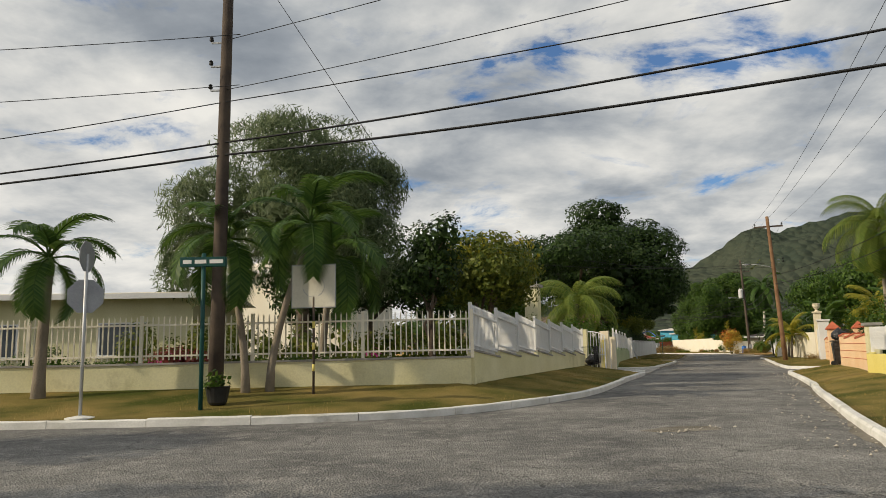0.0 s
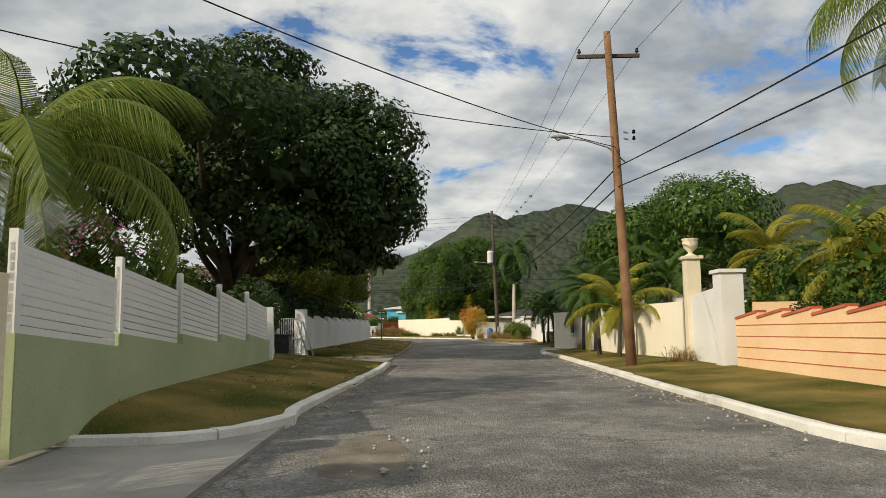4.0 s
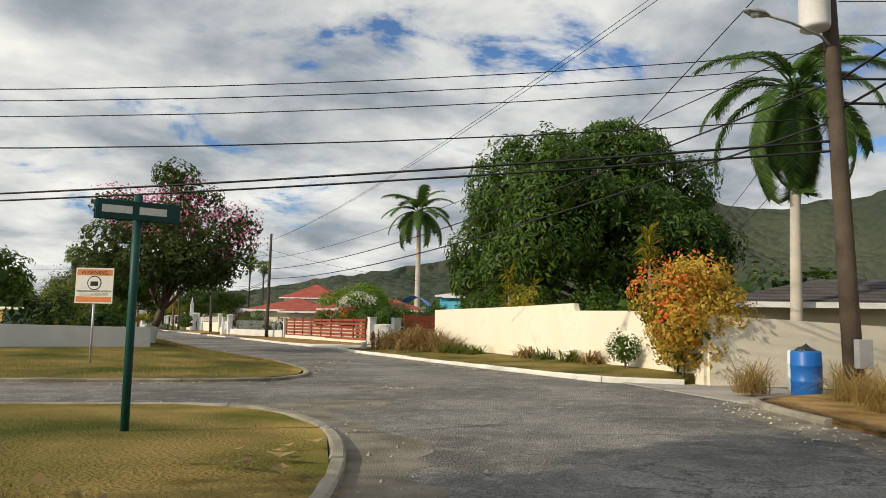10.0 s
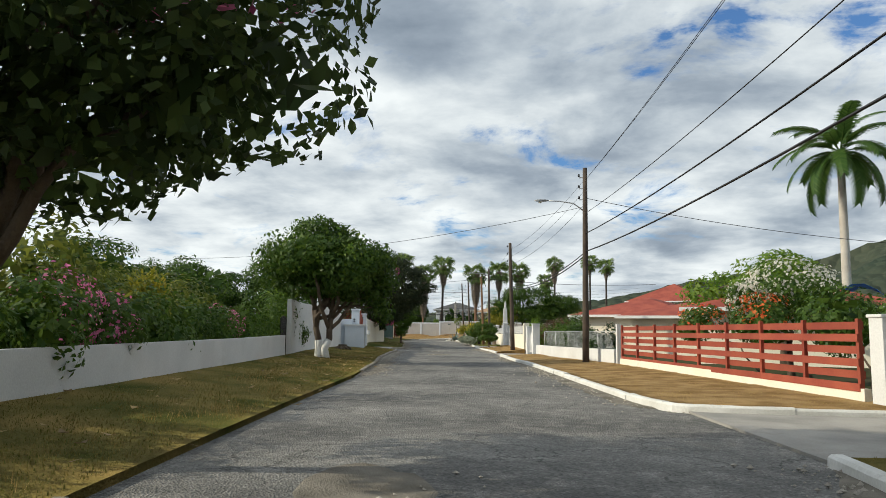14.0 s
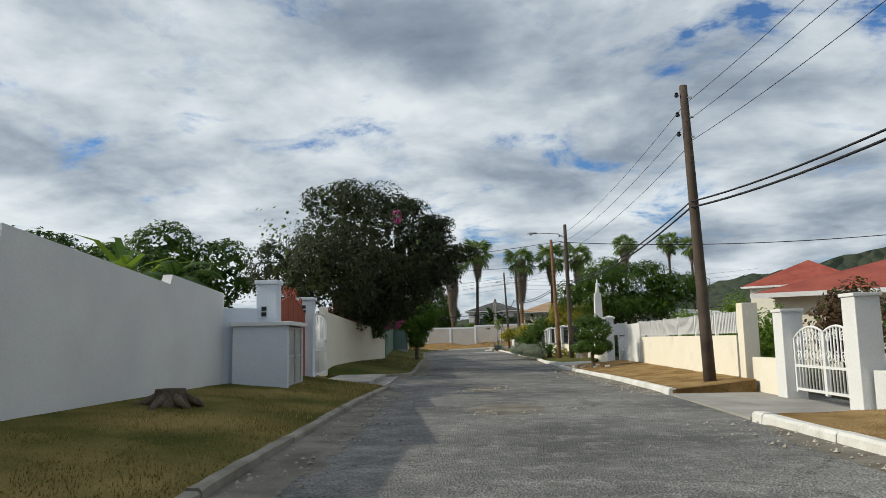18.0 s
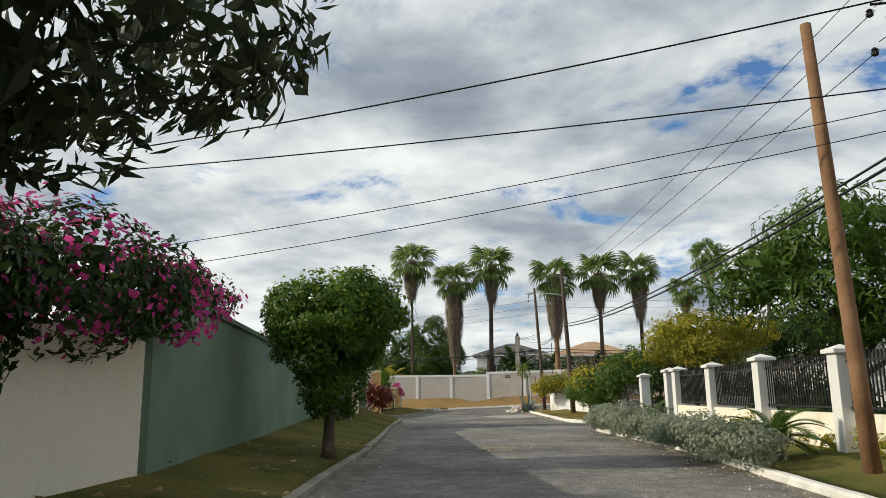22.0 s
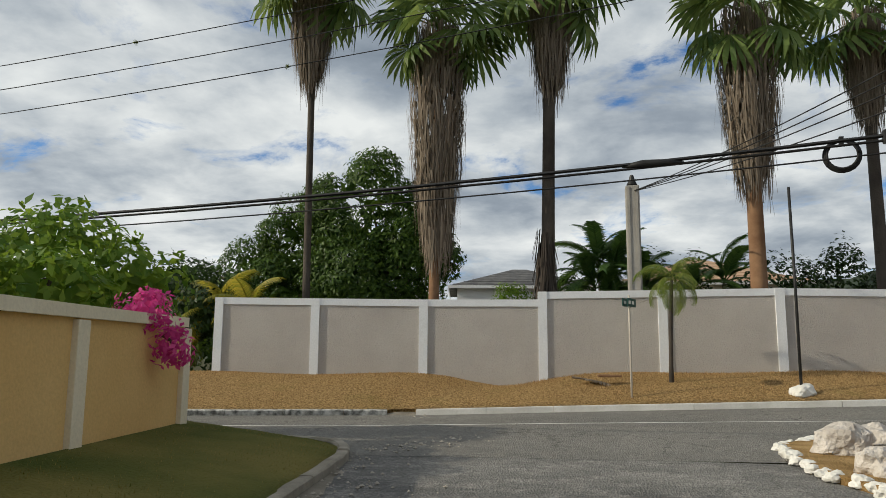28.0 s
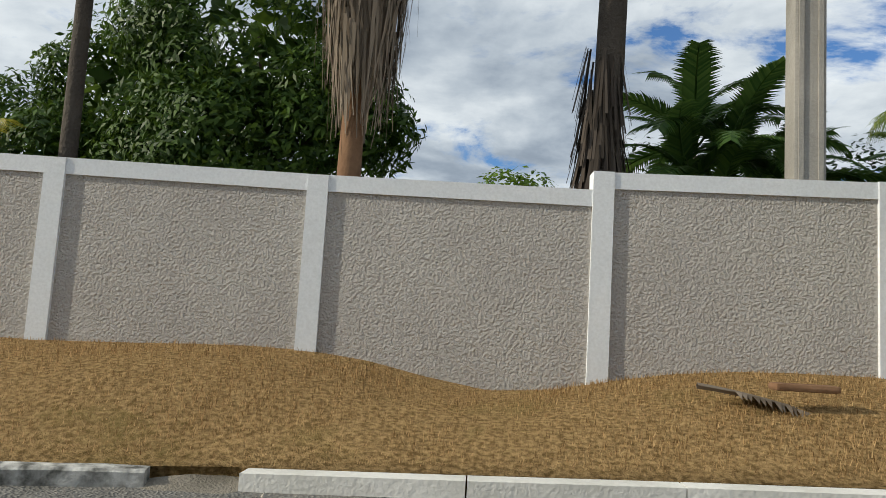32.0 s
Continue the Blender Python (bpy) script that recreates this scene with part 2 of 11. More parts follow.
M_ASPHALT = asphalt_mat("worn_asphalt", (0.118, 0.116, 0.112), (0.245, 0.238, 0.222), (0.40, 0.38, 0.35))
M_ASPHALT2 = asphalt_mat("main_road_asphalt", (0.165, 0.160, 0.148), (0.205, 0.198, 0.182), (0.26, 0.245, 0.22))
M_CONCRETE = mat("driveway_concrete", (0.26, 0.25, 0.23), (0.38, 0.36, 0.33), 0.9, 26, 0.9, 0.35, stain=(0.16, 0.15, 0.13))
M_GRASS = mat("mown_grass", (0.072, 0.084, 0.018), (0.27, 0.20, 0.07), 0.55, 26, 0.95, 0.9, dist=0.05, spec=0.05)
M_GRASSG = mat("green_grass", (0.062, 0.082, 0.020), (0.16, 0.14, 0.045), 0.5, 22, 0.95, 0.9, dist=0.05, spec=0.05)
M_BANK = mat("dry_mown_bank", (0.21, 0.135, 0.055), (0.54, 0.37, 0.175), 19.0, 60, 0.95, 1.0, dist=0.06, spec=0.05, stain=(0.24, 0.19, 0.065))
M_DRY = mat("dry_bank_grass", (0.24, 0.15, 0.06), (0.44, 0.30, 0.14), 1.6, 26, 0.95, 1.0, dist=0.08, spec=0.05)
M_EARTH = mat("garden_earth", (0.07, 0.06, 0.035), (0.05, 0.06, 0.025), 0.2, 5, 0.95, 0.5, spec=0.05)
M_KERB = mat("whitewashed_kerb", (0.60, 0.59, 0.55), (0.74, 0.73, 0.70), 1.6, 28, 0.9, 0.5, stain=(0.26, 0.23, 0.18))
M_GREYROOF = mat("dark_grey_shingle", (0.07, 0.07, 0.075), (0.13, 0.13, 0.13), 2.0, 30, 0.9, 0.5)
M_TANROOF = mat("tan_roof_tile", (0.36, 0.24, 0.15), (0.46, 0.32, 0.21), 2.0, 26, 0.9, 0.5)
M_KERBM = mat("mossy_whitewashed_kerb", (0.10, 0.10, 0.09), (0.62, 0.61, 0.58), 7.0, 30, 0.95, 0.8, stain=(0.07, 0.07, 0.06))
M_KERBG = mat("bare_kerb", (0.19, 0.17, 0.135), (0.34, 0.31, 0.26), 1.6, 28, 0.95, 0.6, stain=(0.12, 0.11, 0.07))
M_WHITE = mat("white_wall_paint", (0.63, 0.63, 0.625), (0.71, 0.71, 0.705), 0.8, 30, 0.85, 0.2, stain=(0.55, 0.54, 0.50))
M_WHITE2 = mat("clean_white_paint", (0.69, 0.69, 0.69), (0.76, 0.76, 0.755), 0.8, 40, 0.7, 0.1)
M_COOLWHITE = mat("cool_white_paint", (0.72, 0.75, 0.79), (0.78, 0.80, 0.83), 0.8, 30, 0.85, 0.2, stain=(0.60, 0.61, 0.62))
M_BLUEW = mat("bluish_white_paint", (0.62, 0.67, 0.74), (0.68, 0.72, 0.78), 0.8, 30, 0.8, 0.15)
M_CREAM = mat("cream_wall_paint", (0.79, 0.73, 0.60), (0.83, 0.78, 0.67), 0.7, 30, 0.85, 0.2, stain=(0.62, 0.54, 0.40))
M_YELLOWP = mat("pale_yellow_paint", (0.64, 0.60, 0.36), (0.72, 0.68, 0.45), 0.8, 22, 0.9, 0.35, stain=(0.42, 0.38, 0.22))
M_YELLOW = mat("bright_yellow_paint", (0.72, 0.60, 0.16), (0.76, 0.66, 0.24), 0.8, 22, 0.8, 0.2)
M_PEACH = mat("peach_wall_paint", (0.78, 0.52, 0.30), (0.83, 0.60, 0.38), 0.8, 24, 0.88, 0.3, stain=(0.66, 0.42, 0.25))
M_TERRA = mat("terracotta_cap", (0.42, 0.10, 0.05), (0.52, 0.15, 0.08), 2, 24, 0.85, 0.3)
M_OCHRE = mat("ochre_wall_paint", (0.62, 0.40, 0.15), (0.68, 0.46, 0.19), 0.7, 26, 0.88, 0.25)
M_OCHRETRIM = mat("pale_ochre_trim", (0.70, 0.62, 0.46), (0.76, 0.68, 0.52), 0.9, 26, 0.85, 0.2)
M_SAGE = mat("sage_green_paint", (0.16, 0.23, 0.175), (0.205, 0.28, 0.21), 0.8, 26, 0.85, 0.25, stain=(0.12, 0.165, 0.13))
M_SAGE2 = mat("pale_green_paint", (0.34, 0.40, 0.24), (0.40, 0.46, 0.29), 0.8, 26, 0.85, 0.25)
M_ROUGHCAST = mat("grey_roughcast", (0.47, 0.44, 0.415), (0.54, 0.51, 0.48), 0.7, 32, 0.95, 1.0, dist=0.06)
M_WOODPOLE = mat("weathered_pole_wood", (0.16, 0.085, 0.045), (0.27, 0.16, 0.09), 1.5, 26, 0.9, 0.5)
M_DARKPOLE = mat("dark_pole_wood", (0.055, 0.042, 0.036), (0.11, 0.085, 0.065), 1.5, 26, 0.9, 0.5)
M_REDWOOD = mat("red_stained_board", (0.25, 0.052, 0.034), (0.32, 0.078, 0.045), 1.2, 24, 0.75, 0.2, vary=0.25)
M_METALG = mat("galvanised_metal", (0.42, 0.43, 0.44), (0.52, 0.53, 0.54), 3, 40, 0.5, 0.1, metal=0.6)
M_BLACK = mat("black_iron", (0.012, 0.012, 0.013), (0.03, 0.03, 0.03), 3, 40, 0.5, 0.1)
M_CABLE = mat("cable_rubber", (0.012, 0.012, 0.013), (0.02, 0.02, 0.02), 3, 40, 0.6, 0)
M_GREENSIGN = mat("sign_green", (0.006, 0.050, 0.046), (0.009, 0.070, 0.062), 3, 40, 0.5, 0.05)
M_SIGNW = mat("sign_white", (0.70, 0.69, 0.66), (0.76, 0.75, 0.72), 2, 40, 0.6, 0.05)
M_SIGNO = mat("sign_orange", (0.62, 0.20, 0.06), (0.68, 0.25, 0.08), 2, 40, 0.6, 0.05)
M_GREYMETAL = mat("sign_back_metal", (0.30, 0.31, 0.33), (0.38, 0.39, 0.41), 2, 30, 0.5, 0.05, metal=0.3)
M_CREAMSIGN = mat("faded_cream_board", (0.60, 0.57, 0.47), (0.68, 0.65, 0.55), 1.2, 30, 0.8, 0.1)
M_BLUEPL = mat("blue_plastic", (0.012, 0.11, 0.42), (0.02, 0.15, 0.5), 2, 30, 0.4, 0.05)
M_BLACKPL = mat("black_plastic_bag", (0.008, 0.008, 0.009), (0.02, 0.02, 0.02), 4, 14, 0.28, 0.9, spec=0.6, dist=0.06)
M_ROCK = mat("pale_limestone", (0.42, 0.38, 0.34), (0.62, 0.58, 0.54), 2.5, 14, 0.95, 1.0, dist=0.06, stain=(0.35, 0.28, 0.22))
M_GLASS = mat("dark_window_glass", (0.03, 0.04, 0.05), (0.05, 0.06, 0.07), 1, 10, 0.08, 0, spec=0.6)
M_REDROOF = mat("red_roof_tile", (0.25, 0.055, 0.04), (0.34, 0.085, 0.055), 1.0, 20, 0.85, 0.4)
M_BROWNROOF = mat("brown_roof_shingle", (0.17, 0.125, 0.10), (0.24, 0.18, 0.14), 1.0, 20, 0.9, 0.4)
M_DARKROOF = mat("dark_roof_shingle", (0.055, 0.05, 0.052), (0.10, 0.09, 0.09), 1.0, 20, 0.9, 0.4)
M_BLUEWALL = mat("turquoise_wall_paint", (0.09, 0.42, 0.60), (0.13, 0.50, 0.68), 0.8, 24, 0.8, 0.1)
M_TARP = mat("blue_tarpaulin", (0.01, 0.14, 0.62), (0.03, 0.20, 0.72), 2, 14, 0.4, 0.4)
M_BARK = mat("grey_brown_bark", (0.075, 0.055, 0.04), (0.15, 0.115, 0.085), 2.0, 18, 0.95, 0.9, dist=0.05)
M_PALMBARK = mat("ringed_palm_bark", (0.20, 0.165, 0.125), (0.30, 0.26, 0.21), 1.0, 22, 0.9, 0.6, dist=0.03)
M_PALMDARK = mat("dark_palm_bark", (0.05, 0.042, 0.036), (0.10, 0.085, 0.07), 1.0, 22, 0.95, 0.8, dist=0.04)
M_ROYAL = mat("royal_palm_trunk", (0.42, 0.38, 0.33), (0.55, 0.51, 0.45), 1.0, 22, 0.9, 0.4)
M_CROWNSHAFT = mat("green_crownshaft", (0.12, 0.20, 0.05), (0.18, 0.27, 0.08), 1.0, 22, 0.5, 0.1)
L_DARK = leaf_mat("dark_broad_leaf", (0.014, 0.032, 0.008), (0.042, 0.080, 0.016), 0.2)
L_MANGO = leaf_mat("mango_leaf", (0.020, 0.052, 0.008), (0.085, 0.150, 0.020), 0.25)
L_MID = leaf_mat("mid_green_leaf", (0.028, 0.070, 0.009), (0.090, 0.150, 0.022), 0.3)
L_HEART = leaf_mat("glossy_clipped_leaf", (0.035, 0.085, 0.008), (0.11, 0.19, 0.02), 0.3)
L_BRIGHT = leaf_mat("bright_green_leaf", (0.07, 0.15, 0.015), (0.17, 0.26, 0.03), 0.4)
L_YELLOW = leaf_mat("yellow_green_leaf", (0.11, 0.14, 0.015), (0.34, 0.30, 0.03), 0.4)
L_OLIVE = leaf_mat("olive_leaf", (0.050, 0.082, 0.014), (0.18, 0.205, 0.034), 0.35)
L_FEATHER = leaf_mat("grey_green_feathery_leaf", (0.075, 0.11, 0.05), (0.17, 0.215, 0.11), 0.4)
L_SILVER = leaf_mat("silver_leaf", (0.16, 0.19, 0.13), (0.27, 0.30, 0.22), 0.3)
L_BRONZE = leaf_mat("bronze_leaf", (0.05, 0.035, 0.02), (0.13, 0.08, 0.04), 0.35)
L_CROTON = leaf_mat("croton_leaf", (0.10, 0.02, 0.02), (0.22, 0.07, 0.04), 0.35)
L_PINK = leaf_mat("pink_blossom", (0.55, 0.10, 0.24), (0.72, 0.26, 0.42), 0.4)
L_MAGENTA = leaf_mat("magenta_bract", (0.45, 0.03, 0.18), (0.62, 0.09, 0.30), 0.4)
L_ORANGE = leaf_mat("orange_bract", (0.62, 0.09, 0.03), (0.78, 0.26, 0.06), 0.4)
L_GOLD = leaf_mat("golden_leaf", (0.30, 0.22, 0.03), (0.60, 0.44, 0.08), 0.4)
L_BLOOMY = leaf_mat("yellow_blossom", (0.72, 0.52, 0.01), (0.85, 0.68, 0.03), 0.4)
L_WHITEBL = leaf_mat("white_blossom", (0.60, 0.57, 0.50), (0.75, 0.72, 0.65), 0.4)
L_PALM = leaf_mat("palm_leaflet", (0.030, 0.075, 0.015), (0.085, 0.15, 0.03), 0.3)
L_COCO = leaf_mat("coconut_leaflet", (0.07, 0.13, 0.02), (0.22, 0.26, 0.05), 0.38)
L_GOLDPALM = leaf_mat("golden_palm_leaflet", (0.14, 0.17, 0.02), (0.40, 0.34, 0.04), 0.4)
L_FAN = leaf_mat("fan_palm_leaf", (0.055, 0.105, 0.026), (0.18, 0.25, 0.07), 0.35)
L_ORCHID = leaf_mat("orchid_tree_leaf", (0.028, 0.050, 0.016), (0.085, 0.125, 0.035), 0.5)
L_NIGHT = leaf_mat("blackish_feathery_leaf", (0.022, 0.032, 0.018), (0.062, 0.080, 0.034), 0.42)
L_OLDBASE = leaf_mat("old_leaf_base", (0.035, 0.03, 0.026), (0.12, 0.10, 0.085), 0.1, 0.9, 0.05)
L_DEAD = leaf_mat("dead_palm_thatch", (0.13, 0.105, 0.08), (0.31, 0.26, 0.205), 0.15, 0.9, 0.05)
L_DRYGRASS = leaf_mat("dry_grass_blade", (0.26, 0.19, 0.06), (0.42, 0.31, 0.12), 0.35, 0.8, 0.1)
L_GRASS = leaf_mat("grass_blade", (0.085, 0.10, 0.022), (0.25, 0.195, 0.065), 0.35, 0.8, 0.1)
L_BANK = leaf_mat("bank_grass_blade", (0.16, 0.10, 0.04), (0.58, 0.41, 0.20), 0.3, 0.8, 0.05)
L_AGAVE = leaf_mat("blue_agave_leaf", (0.15, 0.20, 0.18), (0.22, 0.28, 0.26), 0.1)
L_BROWNGR = leaf_mat("bronze_strap_leaf", (0.13, 0.085, 0.03), (0.46, 0.33, 0.13), 0.3)


# ---- builders ----
def link_mesh(name, verts, faces, material, parent=None, label="", smooth=False):
    me = bpy.data.meshes.new(name)
    if isinstance(verts, np.ndarray) and isinstance(faces, np.ndarray):
        nv, nf, k = len(verts), len(faces), faces.shape[1]
        me.vertices.add(nv)
        me.vertices.foreach_set("co", verts.astype(np.float32).ravel())
        me.loops.add(nf * k)
        me.loops.foreach_set("vertex_index", faces.astype(np.int32).ravel())
        me.polygons.add(nf)
        me.polygons.foreach_set("loop_start", np.arange(0, nf * k, k, dtype=np.int32))
        me.update(calc_edges=True)
    else:
        me.from_pydata([tuple(v) for v in verts], [], [tuple(f) for f in faces])
    if smooth:
        me.polygons.foreach_set("use_smooth", np.ones(len(me.polygons), dtype=bool))
    me.materials.append(material)
    ob = new(name, me)
    if parent:
        ob.parent = parent
    if label:
        tagged(ob, label)
    return ob


def part(name, bm, material, parent, label="", smooth=False):
    me = bpy.data.meshes.new(name)
    bm.to_mesh(me)
    bm.free()
    if smooth:
        me.polygons.foreach_set("use_smooth", np.ones(len(me.polygons), dtype=bool))
    me.materials.append(material)
    ob = new(name, me)
    ob.parent = parent
    if label:
        tagged(ob, label)
    return ob


def again(name, ob, m, parent):
    """Another object on the same mesh."""
    o = new(name, ob.data)
    o.parent = parent
    o.matrix_basis = m
    return o


def thing(name, label, category, m=None, group="", kind=""):
    ob = new(name)
    ob.empty_display_size = 0.2
    if m is not None:
        ob.matrix_basis = m
    return tagged(ob, label, category, group, kind)


def box(bm, x0, y0, z0, x1, y1, z1, bevel=0.0):
    r = bmesh.ops.create_cube(bm, size=1.0, matrix=Matrix.Translation(((x0 + x1) / 2, (y0 + y1) / 2, (z0 + z1) / 2)) @ Matrix.Diagonal((x1 - x0, y1 - y0, z1 - z0, 1)))
    if bevel:
        es = list({e for v in r["verts"] for e in v.link_edges})
        bmesh.ops.bevel(bm, geom=es, offset=bevel, segments=2, affect="EDGES", profile=0.6)
    return bm


def block(x0, y0, z0, x1, y1, z1, bevel=0.0):
    return box(bmesh.new(), x0, y0, z0, x1, y1, z1, bevel)


def tube(pts, radii, sides=8, cap=True):
    pts = [Vector(p) for p in pts]
    v, f = [], []
    n = len(pts)
    for i, p in enumerate(pts):
        d = (pts[min(i + 1, n - 1)] - pts[max(i - 1, 0)]).normalized()
        a = d.cross(Vector((0.31, 0.93, 0.17)))
        a.normalize()
        b = d.cross(a)
        r = radii[i] if isinstance(radii, (list, tuple)) else radii
        for k in range(sides):
            t = 2 * math.pi * k / sides
            v.append(p + a * (math.cos(t) * r) + b * (math.sin(t) * r))
    for i in range(n - 1):
        for k in range(sides):
            k2 = (k + 1) % sides
            f.append((i * sides + k, i * sides + k2, (i + 1) * sides + k2, (i + 1) * sides + k))
    if cap:
        f.append(tuple(range(sides))[::-1])
        f.append(tuple((n - 1) * sides + k for k in range(sides)))
    return v, f


def tube_part(name, pts, radii, material, parent, sides=8, label="", smooth=True):
    v, f = tube(pts, radii, sides)
    return link_mesh(name, v, f, material, parent, label, smooth)


def lathe(profile, sides=20):
    """Turned shape: profile is (radius, height) pairs."""
    v, f = [], []
    for r, z in profile:
        for k in range(sides):
            t = 2 * math.pi * k / sides
            v.append((r * math.cos(t), r * math.sin(t), z))
    for i in range(len(profile) - 1):
        for k in range(sides):
            k2 = (k + 1) % sides
            f.append((i * sides + k, i * sides + k2, (i + 1) * sides + k2, (i + 1) * sides + k))
    f.append(tuple(range(sides))[::-1])
    f.append(tuple((len(profile) - 1) * sides + k for k in range(sides)))
    return v, f


def prism(p, q, th, za0, za1, zb0, zb1, side=0.0):
    """Upright slab from p to q: bottom za0, za1 and top zb0, zb1 at the two ends."""
    p, q = Vector(p[:2]), Vector(q[:2])
    d = (q - p).normalized()
    n = Vector((-d.y, d.x))
    a, b = n * (th / 2 + side), n * (-th / 2 + side)
    v = []
    for pt, z0, z1 in ((p, za0, zb0), (q, za1, zb1)):
        for o in (a, b):
            v.append((pt.x + o.x, pt.y + o.y, z0))
            v.append((pt.x + o.x, pt.y + o.y, z1))
    return v, [(0, 1, 5, 4), (2, 6, 7, 3), (1, 3, 7, 5), (0, 4, 6, 2), (0, 2, 3, 1), (4, 5, 7, 6)]


def at(p, q, t):
    return tuple(a + (b - a) * t for a, b in zip(p, q))


def resample(pts, step):
    out = [Vector(pts[0])]
    for a, b in zip(pts, pts[1:]):
        a, b = Vector(a), Vector(b)
        n = max(1, round((b - a).length / step))
        for i in range(1, n + 1):
            out.append(a.lerp(b, i / n))
    return out


def spline(pts, step):
    """Smooth curve through the points."""
    P = [Vector(p) for p in pts]
    P = [P[0] * 2 - P[1]] + P + [P[-1] * 2 - P[-2]]
    out = []
    for i in range(1, len(P) - 2):
        n = max(1, round((P[i + 1] - P[i]).length / step))
        for k in range(n):
            t = k / n
            a, b, c, d = P[i - 1], P[i], P[i + 1], P[i + 2]
            out.append(0.5 * ((2 * b) + (c - a) * t + (2 * a - 5 * b + 4 * c - d) * t * t + (3 * b - a - 3 * c + d) * t * t * t))
    out.append(P[-2])
    return out


def along(pts, n):
    """n + 1 points evenly along a polyline."""
    P = [Vector(p) for p in pts]
    L = [0.0]
    for a, b in zip(P, P[1:]):
        L.append(L[-1] + (b - a).length)
    out, j = [], 0
    for i in range(n + 1):
        s = L[-1] * i / n
        while j < len(P) - 2 and L[j + 1] < s:
            j += 1
        t = (s - L[j]) / max(1e-6, L[j + 1] - L[j])
        out.append(P[j].lerp(P[j + 1], min(1, max(0, t))))
    return out


def nz(x, y, s=1.0, k=0.0):
    return noise.noise(Vector((x * s, y * s, k)))


def verge(name, kerb, wall, zk, zw, material, label, bulge=0.0):
    """Grass strip lofted from the kerb line to the wall line."""
    n = max(4, round(sum((Vector(b) - Vector(a)).length for a, b in zip(kerb, kerb[1:])) / 0.7))
    A, B = along(kerb, n), along(wall, n)
    m = 9
    v, f = [], []
    for i in range(n + 1):
        for j in range(m + 1):
            t = j / m
            p = A[i].lerp(B[i], t)
            z1 = zw if not callable(zw) else zw(i / n)
            z0 = zk if not callable(zk) else zk(i / n)
            z = z0 + (z1 - z0) * t + bulge * math.sin(math.pi * t)
            if 0 < j < m:
                z += 0.03 * nz(p.x, p.y, 0.9) + 0.02 * nz(p.x, p.y, 3.0)
            v.append((p.x, p.y, z))
    for i in range(n):
        for j in range(m):
            a = i * (m + 1) + j
            f.append((a, a + 1, a + m + 2, a + m + 1))
    rim = [j for j in range(m + 1)] + [i * (m + 1) + m for i in range(1, n + 1)] + [n * (m + 1) + j for j in range(m - 1, -1, -1)] + [i * (m + 1) for i in range(n - 1, 0, -1)]
    low = {}
    for a in rim:
        low[a] = len(v)
        v.append((v[a][0], v[a][1], -0.1))
    for a, b in zip(rim, rim[1:] + rim[:1]):
        f.append((a, b, low[b], low[a]))
    ob = link_mesh(name, v, f, material, None, "", True)
    tagged(ob, label, "grass verge", kind="structure")
    return ob


def blades(name, kerb, wall, zk, zw, per, h, material, label, lo=0.0, hi=1.0, seed=1, patchy=0.0, bulge=0.0):
    """Grass blades over a verge, as one uncountable mass."""
    rng = np.random.default_rng(seed)
    L = sum((Vector(b) - Vector(a)).length for a, b in zip(kerb, kerb[1:]))
    A = np.array([tuple(p)[:2] for p in along(kerb, 60)])
    B = np.array([tuple(p)[:2] for p in along(wall, 60)])
    width = float(np.linalg.norm(A - B, axis=1).mean())
    n = int(L * width * (hi - lo) * per)
    u, t = rng.random(n) * 60, lo + (hi - lo) * rng.random(n)
    i = np.minimum(u.astype(int), 59)
    w = (u - i)[:, None]
    pa, pb = A[i] * (1 - w) + A[i + 1] * w, B[i] * (1 - w) + B[i + 1] * w
    p = pa * (1 - t[:, None]) + pb * t[:, None]
    if patchy:
        keep = np.array([nz(x, y, 0.5, 4.0) for x, y in p]) > patchy - 0.5
        p, t, u = p[keep], t[keep], u[keep]
        n = len(p)
    zw1 = zw if not callable(zw) else np.array([zw(a / 60) for a in u])
    zk = zk if not callable(zk) else np.array([zk(a / 60) for a in u])
    z = zk + (zw1 - zk) * t + bulge * np.sin(np.pi * t) - 0.02
    ang, lean = rng.random(n) * 2 * np.pi, rng.random(n) * 0.6 + 0.1
    hh = h * (0.5 + rng.random(n))
    wd = 0.003 + 0.005 * rng.random(n)
    dx, dy = np.cos(ang), np.sin(ang)
    base = np.column_stack([p, z])
    side = np.column_stack([-dy * wd, dx * wd, 0 * wd])
    tip = base + np.column_stack([dx * hh * lean, dy * hh * lean, hh])
    v = np.stack([base - side, base + side, tip], 1).reshape(-1, 3)
    fc = np.arange(3 * n).reshape(-1, 3)
    ob = link_mesh(name, v, fc, material)
    return tagged(ob, label, "grass", kind="stuff")


